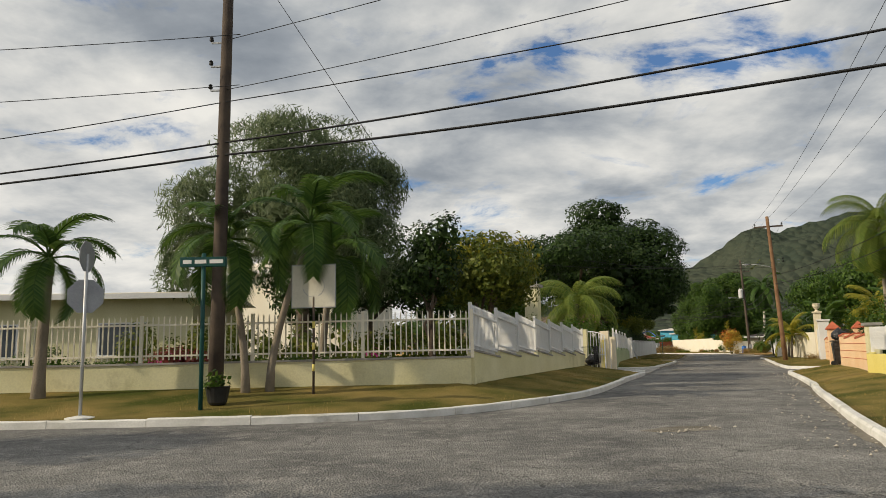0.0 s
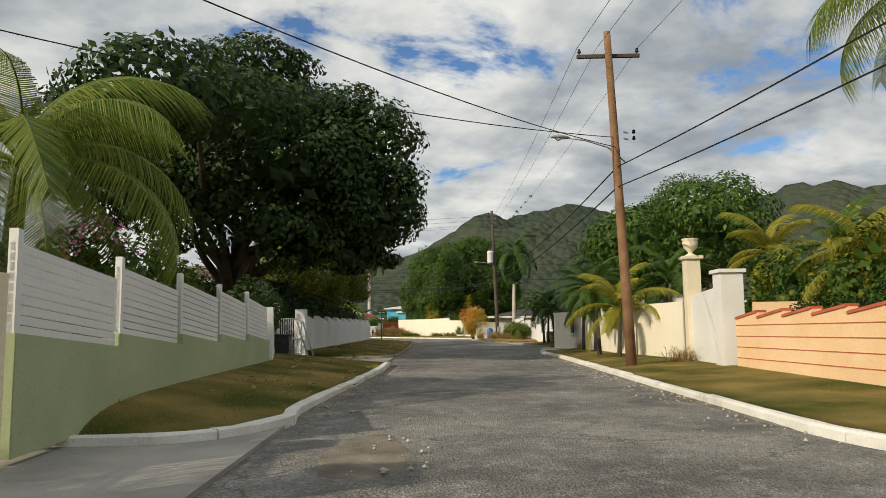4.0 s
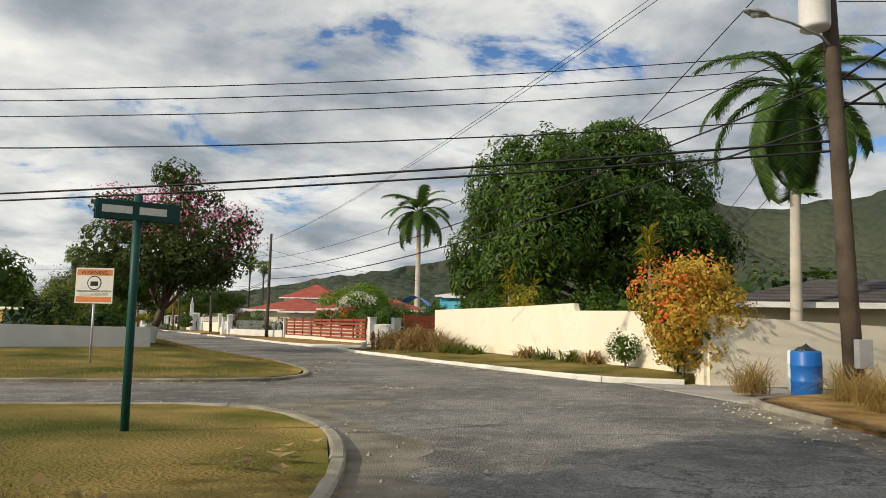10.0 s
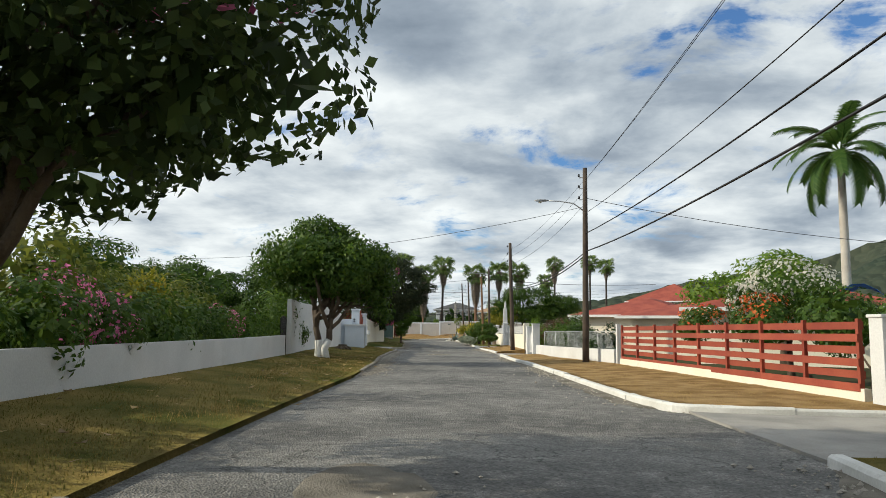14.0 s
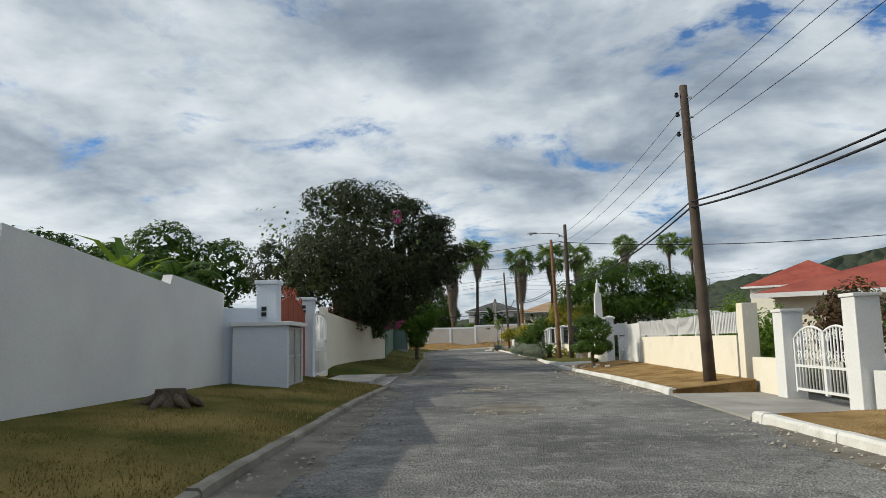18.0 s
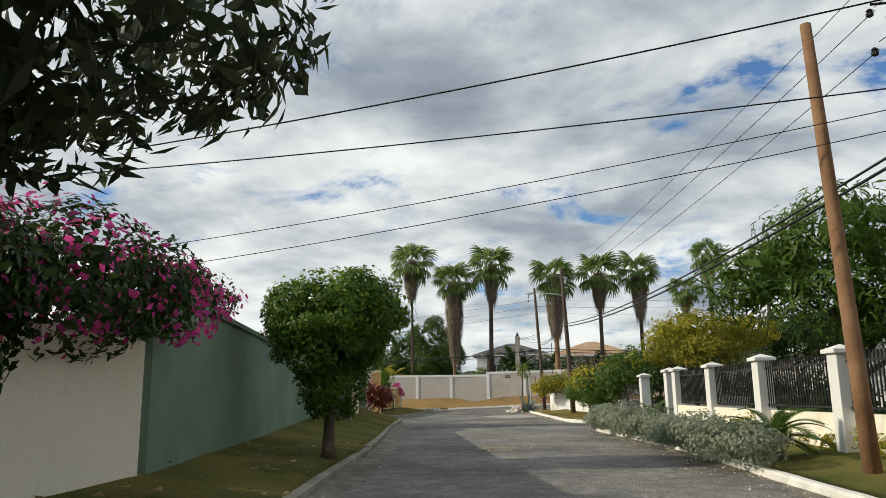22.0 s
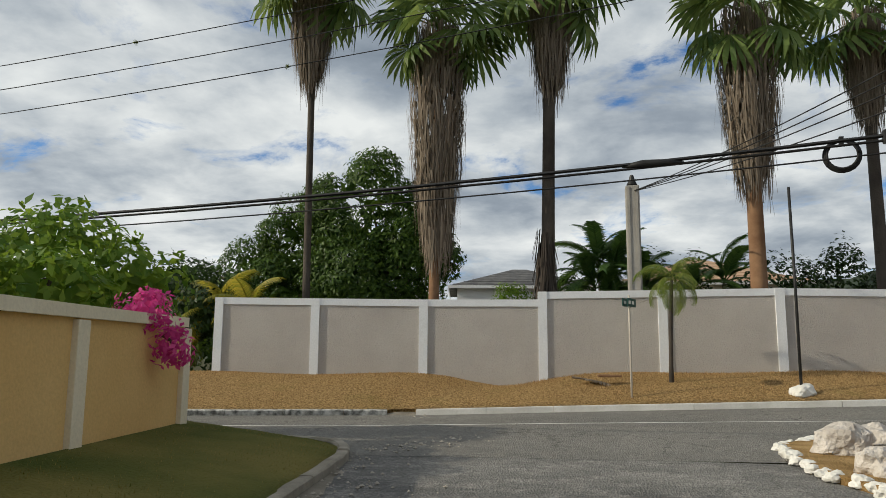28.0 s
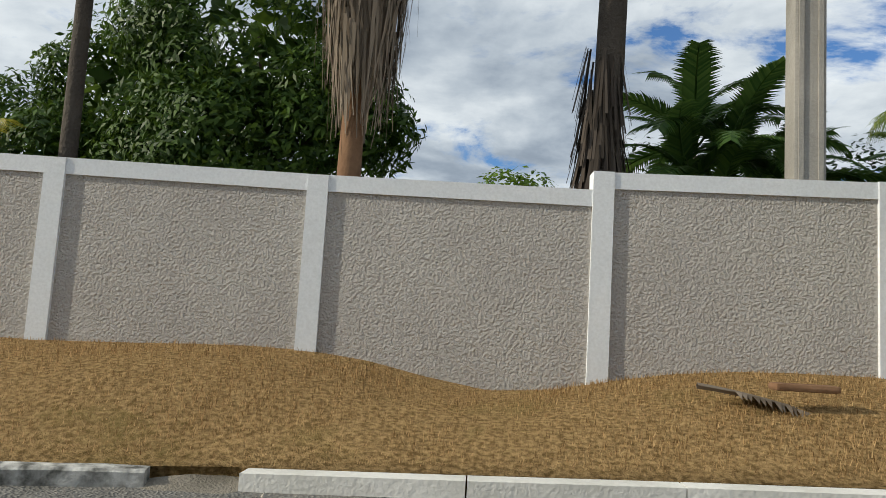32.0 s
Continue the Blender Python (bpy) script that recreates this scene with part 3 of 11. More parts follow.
def kerb_run(pts, material, label, w=0.16, h=0.13, seg=1.8, z=0.0, smooth=True, broken=0.0, seed=3):
    """Kerb of separate stones along a line."""
    rng = random.Random(seed)
    top = thing("kerb", label, "kerb", kind="structure")
    P = spline(pts, 0.35) if smooth else resample(pts, 0.5)
    run, acc, last = [P[0]], 0.0, P[0]
    for p in P[1:]:
        acc += (p - last).length
        last = p
        run.append(p)
        if acc > seg * (0.8 + 0.4 * rng.random()) or p is P[-1]:
            if not rng.random() < broken:
                v, f = [], []
                dz, dw = rng.uniform(-0.012, 0.012), rng.uniform(-0.01, 0.01)
                for i, c in enumerate(run):
                    d = run[min(i + 1, len(run) - 1)] - run[max(i - 1, 0)]
                    nrm = Vector((-d.y, d.x)).normalized()
                    c = c + nrm * dw
                    gap = d.normalized() * (0.006 if i == 0 else -0.006 if i == len(run) - 1 else 0)
                    c = c + gap
                    for o, zz in ((-w / 2, z - 0.05), (-w / 2, z + h - 0.02), (-w / 2 + 0.025, z + h), (w / 2 - 0.035, z + h), (w / 2, z + h - 0.035), (w / 2 + 0.01, z - 0.05)):
                        j = rng.uniform(-0.006, 0.006)
                        v.append((c.x + nrm.x * (o + j), c.y + nrm.y * (o + j), zz + dz + j))
                for i in range(len(run) - 1):
                    for k in range(5):
                        a = i * 6 + k
                        f.append((a, a + 1, a + 7, a + 6))
                f.append((0, 1, 2, 3, 4, 5))
                e = (len(run) - 1) * 6
                f.append((e + 5, e + 4, e + 3, e + 2, e + 1, e))
                link_mesh("kerb_stone", v, f, material, top)
            run, acc = [p], 0.0
    return top


def wall_run(name, pts, material, label, th=0.2, coping=None, cop_h=0.07, cop_w=0.05, base_drop=0.3):
    """Boundary wall through (x, y, ground, top) points, panel by panel."""
    top = thing(name, label, "wall", kind="structure")
    for a, b in zip(pts, pts[1:]):
        v, f = prism(a, b, th, a[2] - base_drop, b[2] - base_drop, a[3], b[3])
        link_mesh("wall_panel", v, f, material, top)
        if coping:
            v, f = prism(a, b, th + 2 * cop_w, a[3], b[3], a[3] + cop_h, b[3] + cop_h)
            link_mesh("coping", v, f, coping, top)
    return top


def stepped(name, p, q, n, z0, z1, t0, t1, drop, material, label, th=0.2, coping=None, cop_h=0.06, cop_w=0.04):
    """Wall whose top climbs in level steps: each panel falls by drop along its length."""
    top = thing(name, label, "wall", kind="structure")
    for i in range(n):
        a, b = at(p, q, i / n), at(p, q, (i + 1) / n)
        ta = t0 + (t1 - t0) * i / n + drop / 2
        za, zb = z0 + (z1 - z0) * i / n - 0.3, z0 + (z1 - z0) * (i + 1) / n - 0.3
        v, f = prism(a, b, th, za, zb, ta, ta - drop)
        link_mesh("wall_panel", v, f, material, top)
        if coping:
            v, f = prism(a, b, th + 2 * cop_w, ta, ta - drop, ta + cop_h, ta - drop + cop_h)
            link_mesh("coping", v, f, coping, top)
    return top


def pillar(name, x, y, z, h, w, material, label, yaw=0.0, cap=None, cap_w=0.08, cap_h=0.08, peak=0.0, kind=""):
    o = thing(name, label, "pillar", pose(x, y, z, 0, 0, yaw), kind=kind or "structure")
    part("shaft", block(-w / 2, -w / 2, -0.3, w / 2, w / 2, h, 0.012), material, o)
    if cap:
        bm = block(-w / 2 - cap_w, -w / 2 - cap_w, h, w / 2 + cap_w, w / 2 + cap_w, h + cap_h, 0.012)
        part("cap", bm, cap, o)
        if peak:
            c = w / 2 + cap_w * 0.7
            link_mesh("cap_peak", [(-c, -c, h + cap_h), (c, -c, h + cap_h), (c, c, h + cap_h), (-c, c, h + cap_h), (0, 0, h + cap_h + peak)], [(0, 1, 4), (1, 2, 4), (2, 3, 4), (3, 0, 4)], cap, o)
    return o


def yaw_of(p, q):
    return math.degrees(math.atan2(q[1] - p[1], q[0] - p[0]))


def picket_panels(name, p, q, n, b0, b1, h0, h1, drop, gap, material, label, pw=0.03, post=0.08, point=True, rails=(0.12, 0.82), group=""):
    """Picket fence in n panels from p to q; bottom b0..b1 and top h0..h1, each panel falling by drop."""
    top = thing(name, label, "fence", group=group)
    L = (Vector(q) - Vector(p)).length / n
    yaw = yaw_of(p, q)
    first = None
    pick = None
    for i in range(n):
        a = at(p, q, i / n)
        zb = b0 + (b1 - b0) * i / n + drop / 2
        zt = h0 + (h1 - h0) * i / n + drop / 2
        H = zt - zb
        m = Matrix.Translation((a[0], a[1], zb)) @ Matrix.Rotation(radians(yaw), 4, "Z")
        slope = -drop / L
        v, f = prism((0, 0), (post, 0), post, -0.05, -0.05, H + 0.06, H + 0.06)
        o = link_mesh("post", v, f, material, top)
        o.matrix_basis = m
        for r in rails:
            v, f = prism((post, 0), (L, 0), 0.04, H * r, H * r - drop, H * r + 0.045, H * r - drop + 0.045)
            o = link_mesh("rail", v, f, material, top)
            o.matrix_basis = m
        if pick is None:
            w = pw / 2
            v = [(-w, -w, 0.0), (w, -w, 0.0), (w, w, 0.0), (-w, w, 0.0), (-w, -w, 0.94), (w, -w, 0.94), (w, w, 0.94), (-w, w, 0.94), (0, 0, 1.0 if point else 0.941)]
            f = [(0, 1, 5, 4), (1, 2, 6, 5), (2, 3, 7, 6), (3, 0, 4, 7), (4, 5, 8), (5, 6, 8), (6, 7, 8), (7, 4, 8)]
            pick = link_mesh("picket", v, f, material, top)
            first = True
        k = int((L - post) / gap)
        for j in range(k):
            x = post + gap * (j + 0.6)
            mm = m @ Matrix.Translation((x, 0.035, slope * x + 0.05)) @ Matrix.Diagonal((1, 1, H, 1))
            if first:
                pick.matrix_basis = mm
                first = False
            else:
                again("picket", pick, mm, top)
    a = q
    v, f = prism((0, 0), (post, 0), post, -0.05, -0.05, h1 - b1 + 0.06, h1 - b1 + 0.06)
    o = link_mesh("post", v, f, material, top)
    o.matrix_basis = Matrix.Translation((a[0], a[1], b1)) @ Matrix.Rotation(radians(yaw), 4, "Z")
    return top


# ---- plants ----
def leaf_cloud(rng, blobs, lsize, dens, aspect=0.45, droop=0.0, inner=0.3, clump=0.16, flat=0.0):
    """Leaves as small folded blades over lumpy masses that ride on the given ellipsoids."""
    V = []
    for cx, cy, cz, rx, ry, rz in blobs:
        area = 4 * math.pi * ((rx * ry) ** 1.6 + (rx * rz) ** 1.6 + (ry * rz) ** 1.6) ** (1 / 1.6) / 3 ** (1 / 1.6)
        n = int(0.62 * dens * area / (lsize * lsize * aspect))
        rm = (rx * ry * rz) ** (1 / 3)
        lr = max(min(0.20 + clump, 0.42), min(0.42, 1.6 * lsize / rm))
        nl = int(3.4 / (lr * lr))
        d = rng.normal(size=(nl, 3))
        d /= np.linalg.norm(d, axis=1)[:, None]
        cen = d * (1.0 - lr) * (0.86 + 0.2 * rng.random(nl))[:, None]
        size = lr * (0.7 + 0.6 * rng.random(nl))
        k = rng.integers(0, nl, n)
        e = rng.normal(size=(n, 3))
        e /= np.linalg.norm(e, axis=1)[:, None]
        away = (e * d[k]).sum(1)
        e[away < -0.25] *= -1
        r = size[k] * (0.80 + 0.26 * rng.random(n))
        deep = rng.random(n) < inner * 0.35
        r[deep] *= 0.55
        c = cen[k] + e * r[:, None]
        pos = c * np.array([rx, ry, rz]) + np.array([cx, cy, cz])
        nrm = e * 0.8 + d[k] * 0.45 + rng.normal(size=(n, 3)) * 0.38
        nrm[:, 2] += 0.22 + flat
        nrm /= np.linalg.norm(nrm, axis=1)[:, None]
        ax = np.cross(nrm, rng.normal(size=(n, 3)))
        ax /= np.linalg.norm(ax, axis=1)[:, None]
        ax[:, 2] -= droop
        ax /= np.linalg.norm(ax, axis=1)[:, None]
        sd = np.cross(nrm, ax)
        sd /= np.linalg.norm(sd, axis=1)[:, None] + 1e-9
        s = (lsize * (0.6 + 0.8 * rng.random(n)))[:, None]
        mid = pos + ax * s * 0.45 + nrm * s * 0.06
        V.append(np.stack([pos, mid + sd * s * aspect * 0.5, pos + ax * s, mid - sd * s * aspect * 0.5], 1))
        if inner > 0.1:
            # coarse shaded leaf sprays deep inside the mass
            big = min(lsize * 3.2, rm * 0.5)
            m = int(0.9 * area * 0.3 / (big * big * 0.5)) + 6
            q = rng.normal(size=(m, 3))
            q *= (0.62 * rng.random(m) ** 0.4 / np.linalg.norm(q, axis=1))[:, None]
            pos = q * np.array([rx, ry, rz]) + np.array([cx, cy, cz])
            a1 = rng.normal(size=(m, 3))
            a1 /= np.linalg.norm(a1, axis=1)[:, None]
            a2 = np.cross(a1, rng.normal(size=(m, 3)))
            a2 /= np.linalg.norm(a2, axis=1)[:, None]
            V.append(np.stack([pos - a1 * big * 0.5, pos + a2 * big * 0.28, pos + a1 * big * 0.5, pos - a2 * big * 0.28], 1))
    V = np.concatenate(V).reshape(-1, 3)
    q = np.arange(len(V)).reshape(-1, 4)
    return V, q


def limb_curve(a, b, rng, bend=0.12):
    a, b = Vector(a), Vector(b)
    d = (b - a).length
    pts = []
    for i in range(6):
        t = i / 5
        p = a.lerp(b, t)
        if 0 < i < 5:
            p += Vector((rng.normal(), rng.normal(), rng.normal())) * d * bend * 0.35
        p.z += d * bend * math.sin(math.pi * t)
        pts.append(p)
    return pts


def tree(name, base, height, radius, blobs, leaf, label, category="tree", bark=None, lsize=0.28, dens=1.3, seed=1, lean=(0, 0), fork=0.55, droop=0.0, aspect=0.45, clump=0.16, extra=(), paint=None, group="", inner=0.3, stems=1):
    """A tree at base: trunk, limbs into each mass of the crown, leaves in clumps. Blobs are relative to base."""
    rng = np.random.default_rng(seed)
    bark = bark or M_BARK
    o = thing(name, label, category, Matrix.Translation(base), group)
    for s in range(stems):
        off = Vector((0.22 * (s - (stems - 1) / 2), 0.1 * s, 0))
        topp = Vector((lean[0] + off.x * 3, lean[1] + off.y * 2, height))
        pts = limb_curve(off + Vector((0, 0, -0.25)), topp, rng, 0.05)
        rr = [radius * (1.35, 1.0, 0.92, 0.85, 0.78, 0.62)[i] / (1 + 0.35 * (stems - 1)) for i in range(6)]
        tube_part("trunk", pts, rr, bark, o, 10)
        if paint:
            pp = [pts[0], pts[0].lerp(pts[1], 0.5), pts[1], pts[1].lerp(pts[2], 0.8)]
            tube_part("painted_band", pp, [rr[0] * 1.06, rr[0] * 0.98, rr[1] * 1.08, rr[1] * 1.05], paint, o, 10, "whitewashed lower trunk")
        for i, b in enumerate(blobs):
            if stems > 1 and i % stems != s:
                continue
            a = pts[3].lerp(pts[5], (i % 3) / 2.0)
            c = Vector(b[:3]) + Vector((0, 0, b[5] * 0.1))
            tube_part("limb", limb_curve(a, c, rng), [radius * x for x in (0.5, 0.42, 0.34, 0.26, 0.17, 0.08)], bark, o, 6)
    v, f = leaf_cloud(rng, blobs, lsize, dens, aspect, droop, inner, clump)
    link_mesh("crown", v, f, leaf, o)
    for nm, lf, bl, ls, dn, lab in extra:
        v, f = leaf_cloud(rng, bl, ls, dn, 0.7, 0.0, 0.02, 0.1)
        link_mesh(nm, v, f, lf, o, lab)
    return o


def bush(name, base, blobs, leaf, label, category="bush", lsize=0.12, dens=1.5, seed=2, aspect=0.5, extra=(), droop=0.0, group="", clump=0.16):
    rng = np.random.default_rng(seed)
    o = thing(name, label, category, Matrix.Translation(base), group)
    v, f = leaf_cloud(rng, blobs, lsize, dens, aspect, droop, 0.3, clump)
    link_mesh("foliage", v, f, leaf, o)
    for i, b in enumerate(blobs[:6]):
        tube_part("stem", limb_curve((b[0] * 0.6, b[1] * 0.6, -0.1), (b[0], b[1], b[2]), rng), [0.035, 0.03, 0.025, 0.02, 0.015, 0.01], M_BARK, o, 5)
    for nm, lf, bl, ls, dn, lab in extra:
        v, f = leaf_cloud(rng, bl, ls, dn, 0.8, 0.0, 0.02, 0.1)
        link_mesh(nm, v, f, lf, o, lab)
    return o


def hedge(name, pts, w, h, leaf, label, lsize=0.12, dens=1.3, seed=5, rough=0.18, extra=()):
    """A hedge along (x, y, base) points as one row of leafy masses."""
    rng = np.random.default_rng(seed)
    P = resample([Vector(p) for p in pts], max(0.8, w * 0.9))
    o = thing(name, label, "hedge", Matrix.Translation(P[0]))
    blobs = []
    for p in P:
        d = p - P[0]
        hh = h * (1 + rough * rng.normal())
        blobs.append((d.x + 0.12 * rng.normal(), d.y + 0.12 * rng.normal(), d.z + hh * 0.5, w * 0.68, w * 0.68, hh * 0.55))
    v, f = leaf_cloud(rng, blobs, lsize, dens * 0.75, 0.5, 0.0, 0.2, 0.18)
    link_mesh("foliage", v, f, leaf, o)
    for nm, lf, share, ls, dn, lab in extra:
        bl = [b for b in blobs if rng.random() < share]
        if bl:
            v, f = leaf_cloud(rng, [(b[0], b[1], b[2] + b[5] * 0.25, b[3] * 0.9, b[4] * 0.9, b[5] * 0.8) for b in bl], ls, dn, 0.8, 0.0, 0.02, 0.08)
            link_mesh(nm, v, f, lf, o, lab)
    return o


def frond_mesh(length, arch, n, leaflet, leaf, droop=0.5, width=0.035, vee=0.5, up=0.9, name="frond"):
    """One feather frond along +x, rising at first and arching over."""
    v, f = [], []
    pts = []
    a = up
    x = z = 0.0
    st = 14
    for i in range(st + 1):
        pts.append(Vector((x, 0, z)))
        x += math.cos(a) * length / st
        z += math.sin(a) * length / st
        a -= arch / st
    tv, tf = tube(pts, [0.03 * (1 - 0.85 * i / st) for i in range(st + 1)], 4, False)
    v += [tuple(p) for p in tv]
    f += tf
    rng = random.Random(int(length * 100) + n)
    for k in range(n):
        t = 0.16 + 0.84 * k / (n - 1)
        i = min(st - 1, int(t * st))
        p = pts[i].lerp(pts[i + 1], t * st - i)
        d = (pts[i + 1] - pts[i]).normalized()
        ll = leaflet * (0.55 + 0.6 * math.sin(math.pi * min(1, t * 0.85 + 0.12))) * rng.uniform(0.85, 1.1)
        for s in (-1, 1):
            out = Vector((0, s, 0)) + d * (0.55 + 0.5 * t) + Vector((0, 0, vee * (1 - t)))
            out.normalize()
            m = p + out * ll * 0.55
            e = p + out * ll + Vector((0, 0, -droop * ll))
            m.z -= droop * ll * 0.22
            w = d * width
            b0 = len(v)
            v += [tuple(p - w), tuple(p + w), tuple(m + w * 0.9), tuple(e), tuple(m - w * 0.9)]
            f += [(b0, b0 + 1, b0 + 2, b0 + 4), (b0 + 4, b0 + 2, b0 + 3)]
    me = bpy.data.meshes.new(name)
    me.from_pydata(v, [], f)
    me.materials.append(leaf)
    return me


def fan_mesh(petiole, r, leaf, n=22, droop=0.35):
    """One fan leaf along +x: stalk and a pleated half-disc of split segments."""
    v, f = [], []
    tv, tf = tube([(0, 0, 0), (petiole * 0.5, 0, 0.05), (petiole, 0, 0)], [0.028, 0.02, 0.014], 4, False)
    v += [tuple(p) for p in tv]
    f += tf
    for k in range(n):
        a = radians(-118 + 236 * k / (n - 1))
        wd = radians(236 / (n - 1)) * 0.46
        rr = r * (0.82 + 0.18 * math.cos(a * 0.7))
        h = 0.03 if k % 2 else -0.03

        def pt(ang, q, dz):
            return (petiole + math.cos(ang) * q, math.sin(ang) * q, dz - droop * q * q / r * (0.4 + 0.6 * abs(math.sin(ang))))

        b0 = len(v)
        v += [(petiole, 0, 0), pt(a - wd, rr * 0.55, h), pt(a + wd, rr * 0.55, -h), pt(a - wd * 0.7, rr * 0.82, h), pt(a + wd * 0.7, rr * 0.82, 0), pt(a, rr * 1.05, -0.12 * r)]
        f += [(b0, b0 + 1, b0 + 2), (b0 + 1, b0 + 3, b0 + 4, b0 + 2), (b0 + 3, b0 + 5, b0 + 4)]
    me = bpy.data.meshes.new("fan_leaf")
    me.from_pydata(v, [], f)
    me.materials.append(leaf)
    return me


FROND = {
    "coco": frond_mesh(3.5, 2.0, 64, 0.72, L_COCO, 1.15, 0.017, 0.25, 1.0),
    "royal": frond_mesh(3.0, 1.5, 56, 0.60, L_PALM, 0.4, 0.026, 0.5, 0.9),
    "foxtail": frond_mesh(2.6, 1.75, 70, 0.42, L_PALM, 0.5, 0.020, 0.7, 0.85),
    "xmas": frond_mesh(1.9, 1.9, 44, 0.48, L_PALM, 0.4, 0.022, 0.5, 1.1),
    "pygmy": frond_mesh(1.6, 1.5, 54, 0.30, L_PALM, 0.35, 0.012, 0.4, 0.95),
    "gold": frond_mesh(2.2, 1.5, 50, 0.52, L_GOLDPALM, 0.6, 0.018, 0.4, 1.1),
    "clump": frond_mesh(2.0, 1.5, 40, 0.46, L_PALM, 0.35, 0.026, 0.6, 1.15),
    "areca": frond_mesh(2.0, 1.5, 44, 0.50, L_MID, 0.4, 0.02, 0.5, 1.15),
    "cycad": frond_mesh(1.25, 1.5, 40, 0.20, L_MID, 0.05, 0.012, 0.3, 0.75),
}


def feather_palm(name, base, height, kind, n, label, radius=0.12, lean=(0, 0), scale=1.0, bark=None, seed=1, shaft=0.0, spread=(-35, 70), group="", tilt0=0.0):
    """Palm with a ringed trunk and separate feather fronds."""
    rng = random.Random(seed)
    o = thing(name, label, "palm tree", Matrix.Translation(base), group)
    bark = bark or M_PALMBARK
    pts = [Vector((lean[0] * t ** 1.6, lean[1] * t ** 1.6, height * t - (0.25 if t == 0 else 0))) for t in (0, 0.15, 0.3, 0.45, 0.6, 0.75, 0.9, 1)]
    tube_part("trunk", pts, [radius * x for x in (1.5, 1.12, 1.05, 1.0, 0.95, 0.9, 0.85, 0.8)], bark, o, 12)
    top = pts[-1]
    if shaft:
        tube_part("crownshaft", [top, top + Vector((0, 0, shaft * 0.5)), top + Vector((0, 0, shaft))], [radius * 0.95, radius * 1.0, radius * 0.5], M_CROWNSHAFT, o, 10)
        top = top + Vector((0, 0, shaft * 0.9))
    me = FROND[kind]
    for i in range(n):
        fr = new("frond", me)
        fr.parent = o
        t = (i + 0.5) / n
        pitch = spread[1] + (spread[0] - spread[1]) * t + rng.uniform(-7, 7)
        az = i * 137.5 + rng.uniform(-14, 14)
        s = scale * rng.uniform(0.88, 1.08)
        fr.matrix_basis = Matrix.Translation(top) @ Matrix.Rotation(radians(az), 4, "Z") @ Matrix.Rotation(radians(-(pitch - 45)), 4, "Y") @ Matrix.Rotation(radians(rng.uniform(-18, 18)), 4, "X") @ Matrix.Scale(s, 4)
    return o


FAN = fan_mesh(0.85, 0.78, L_FAN, 18, 0.8)


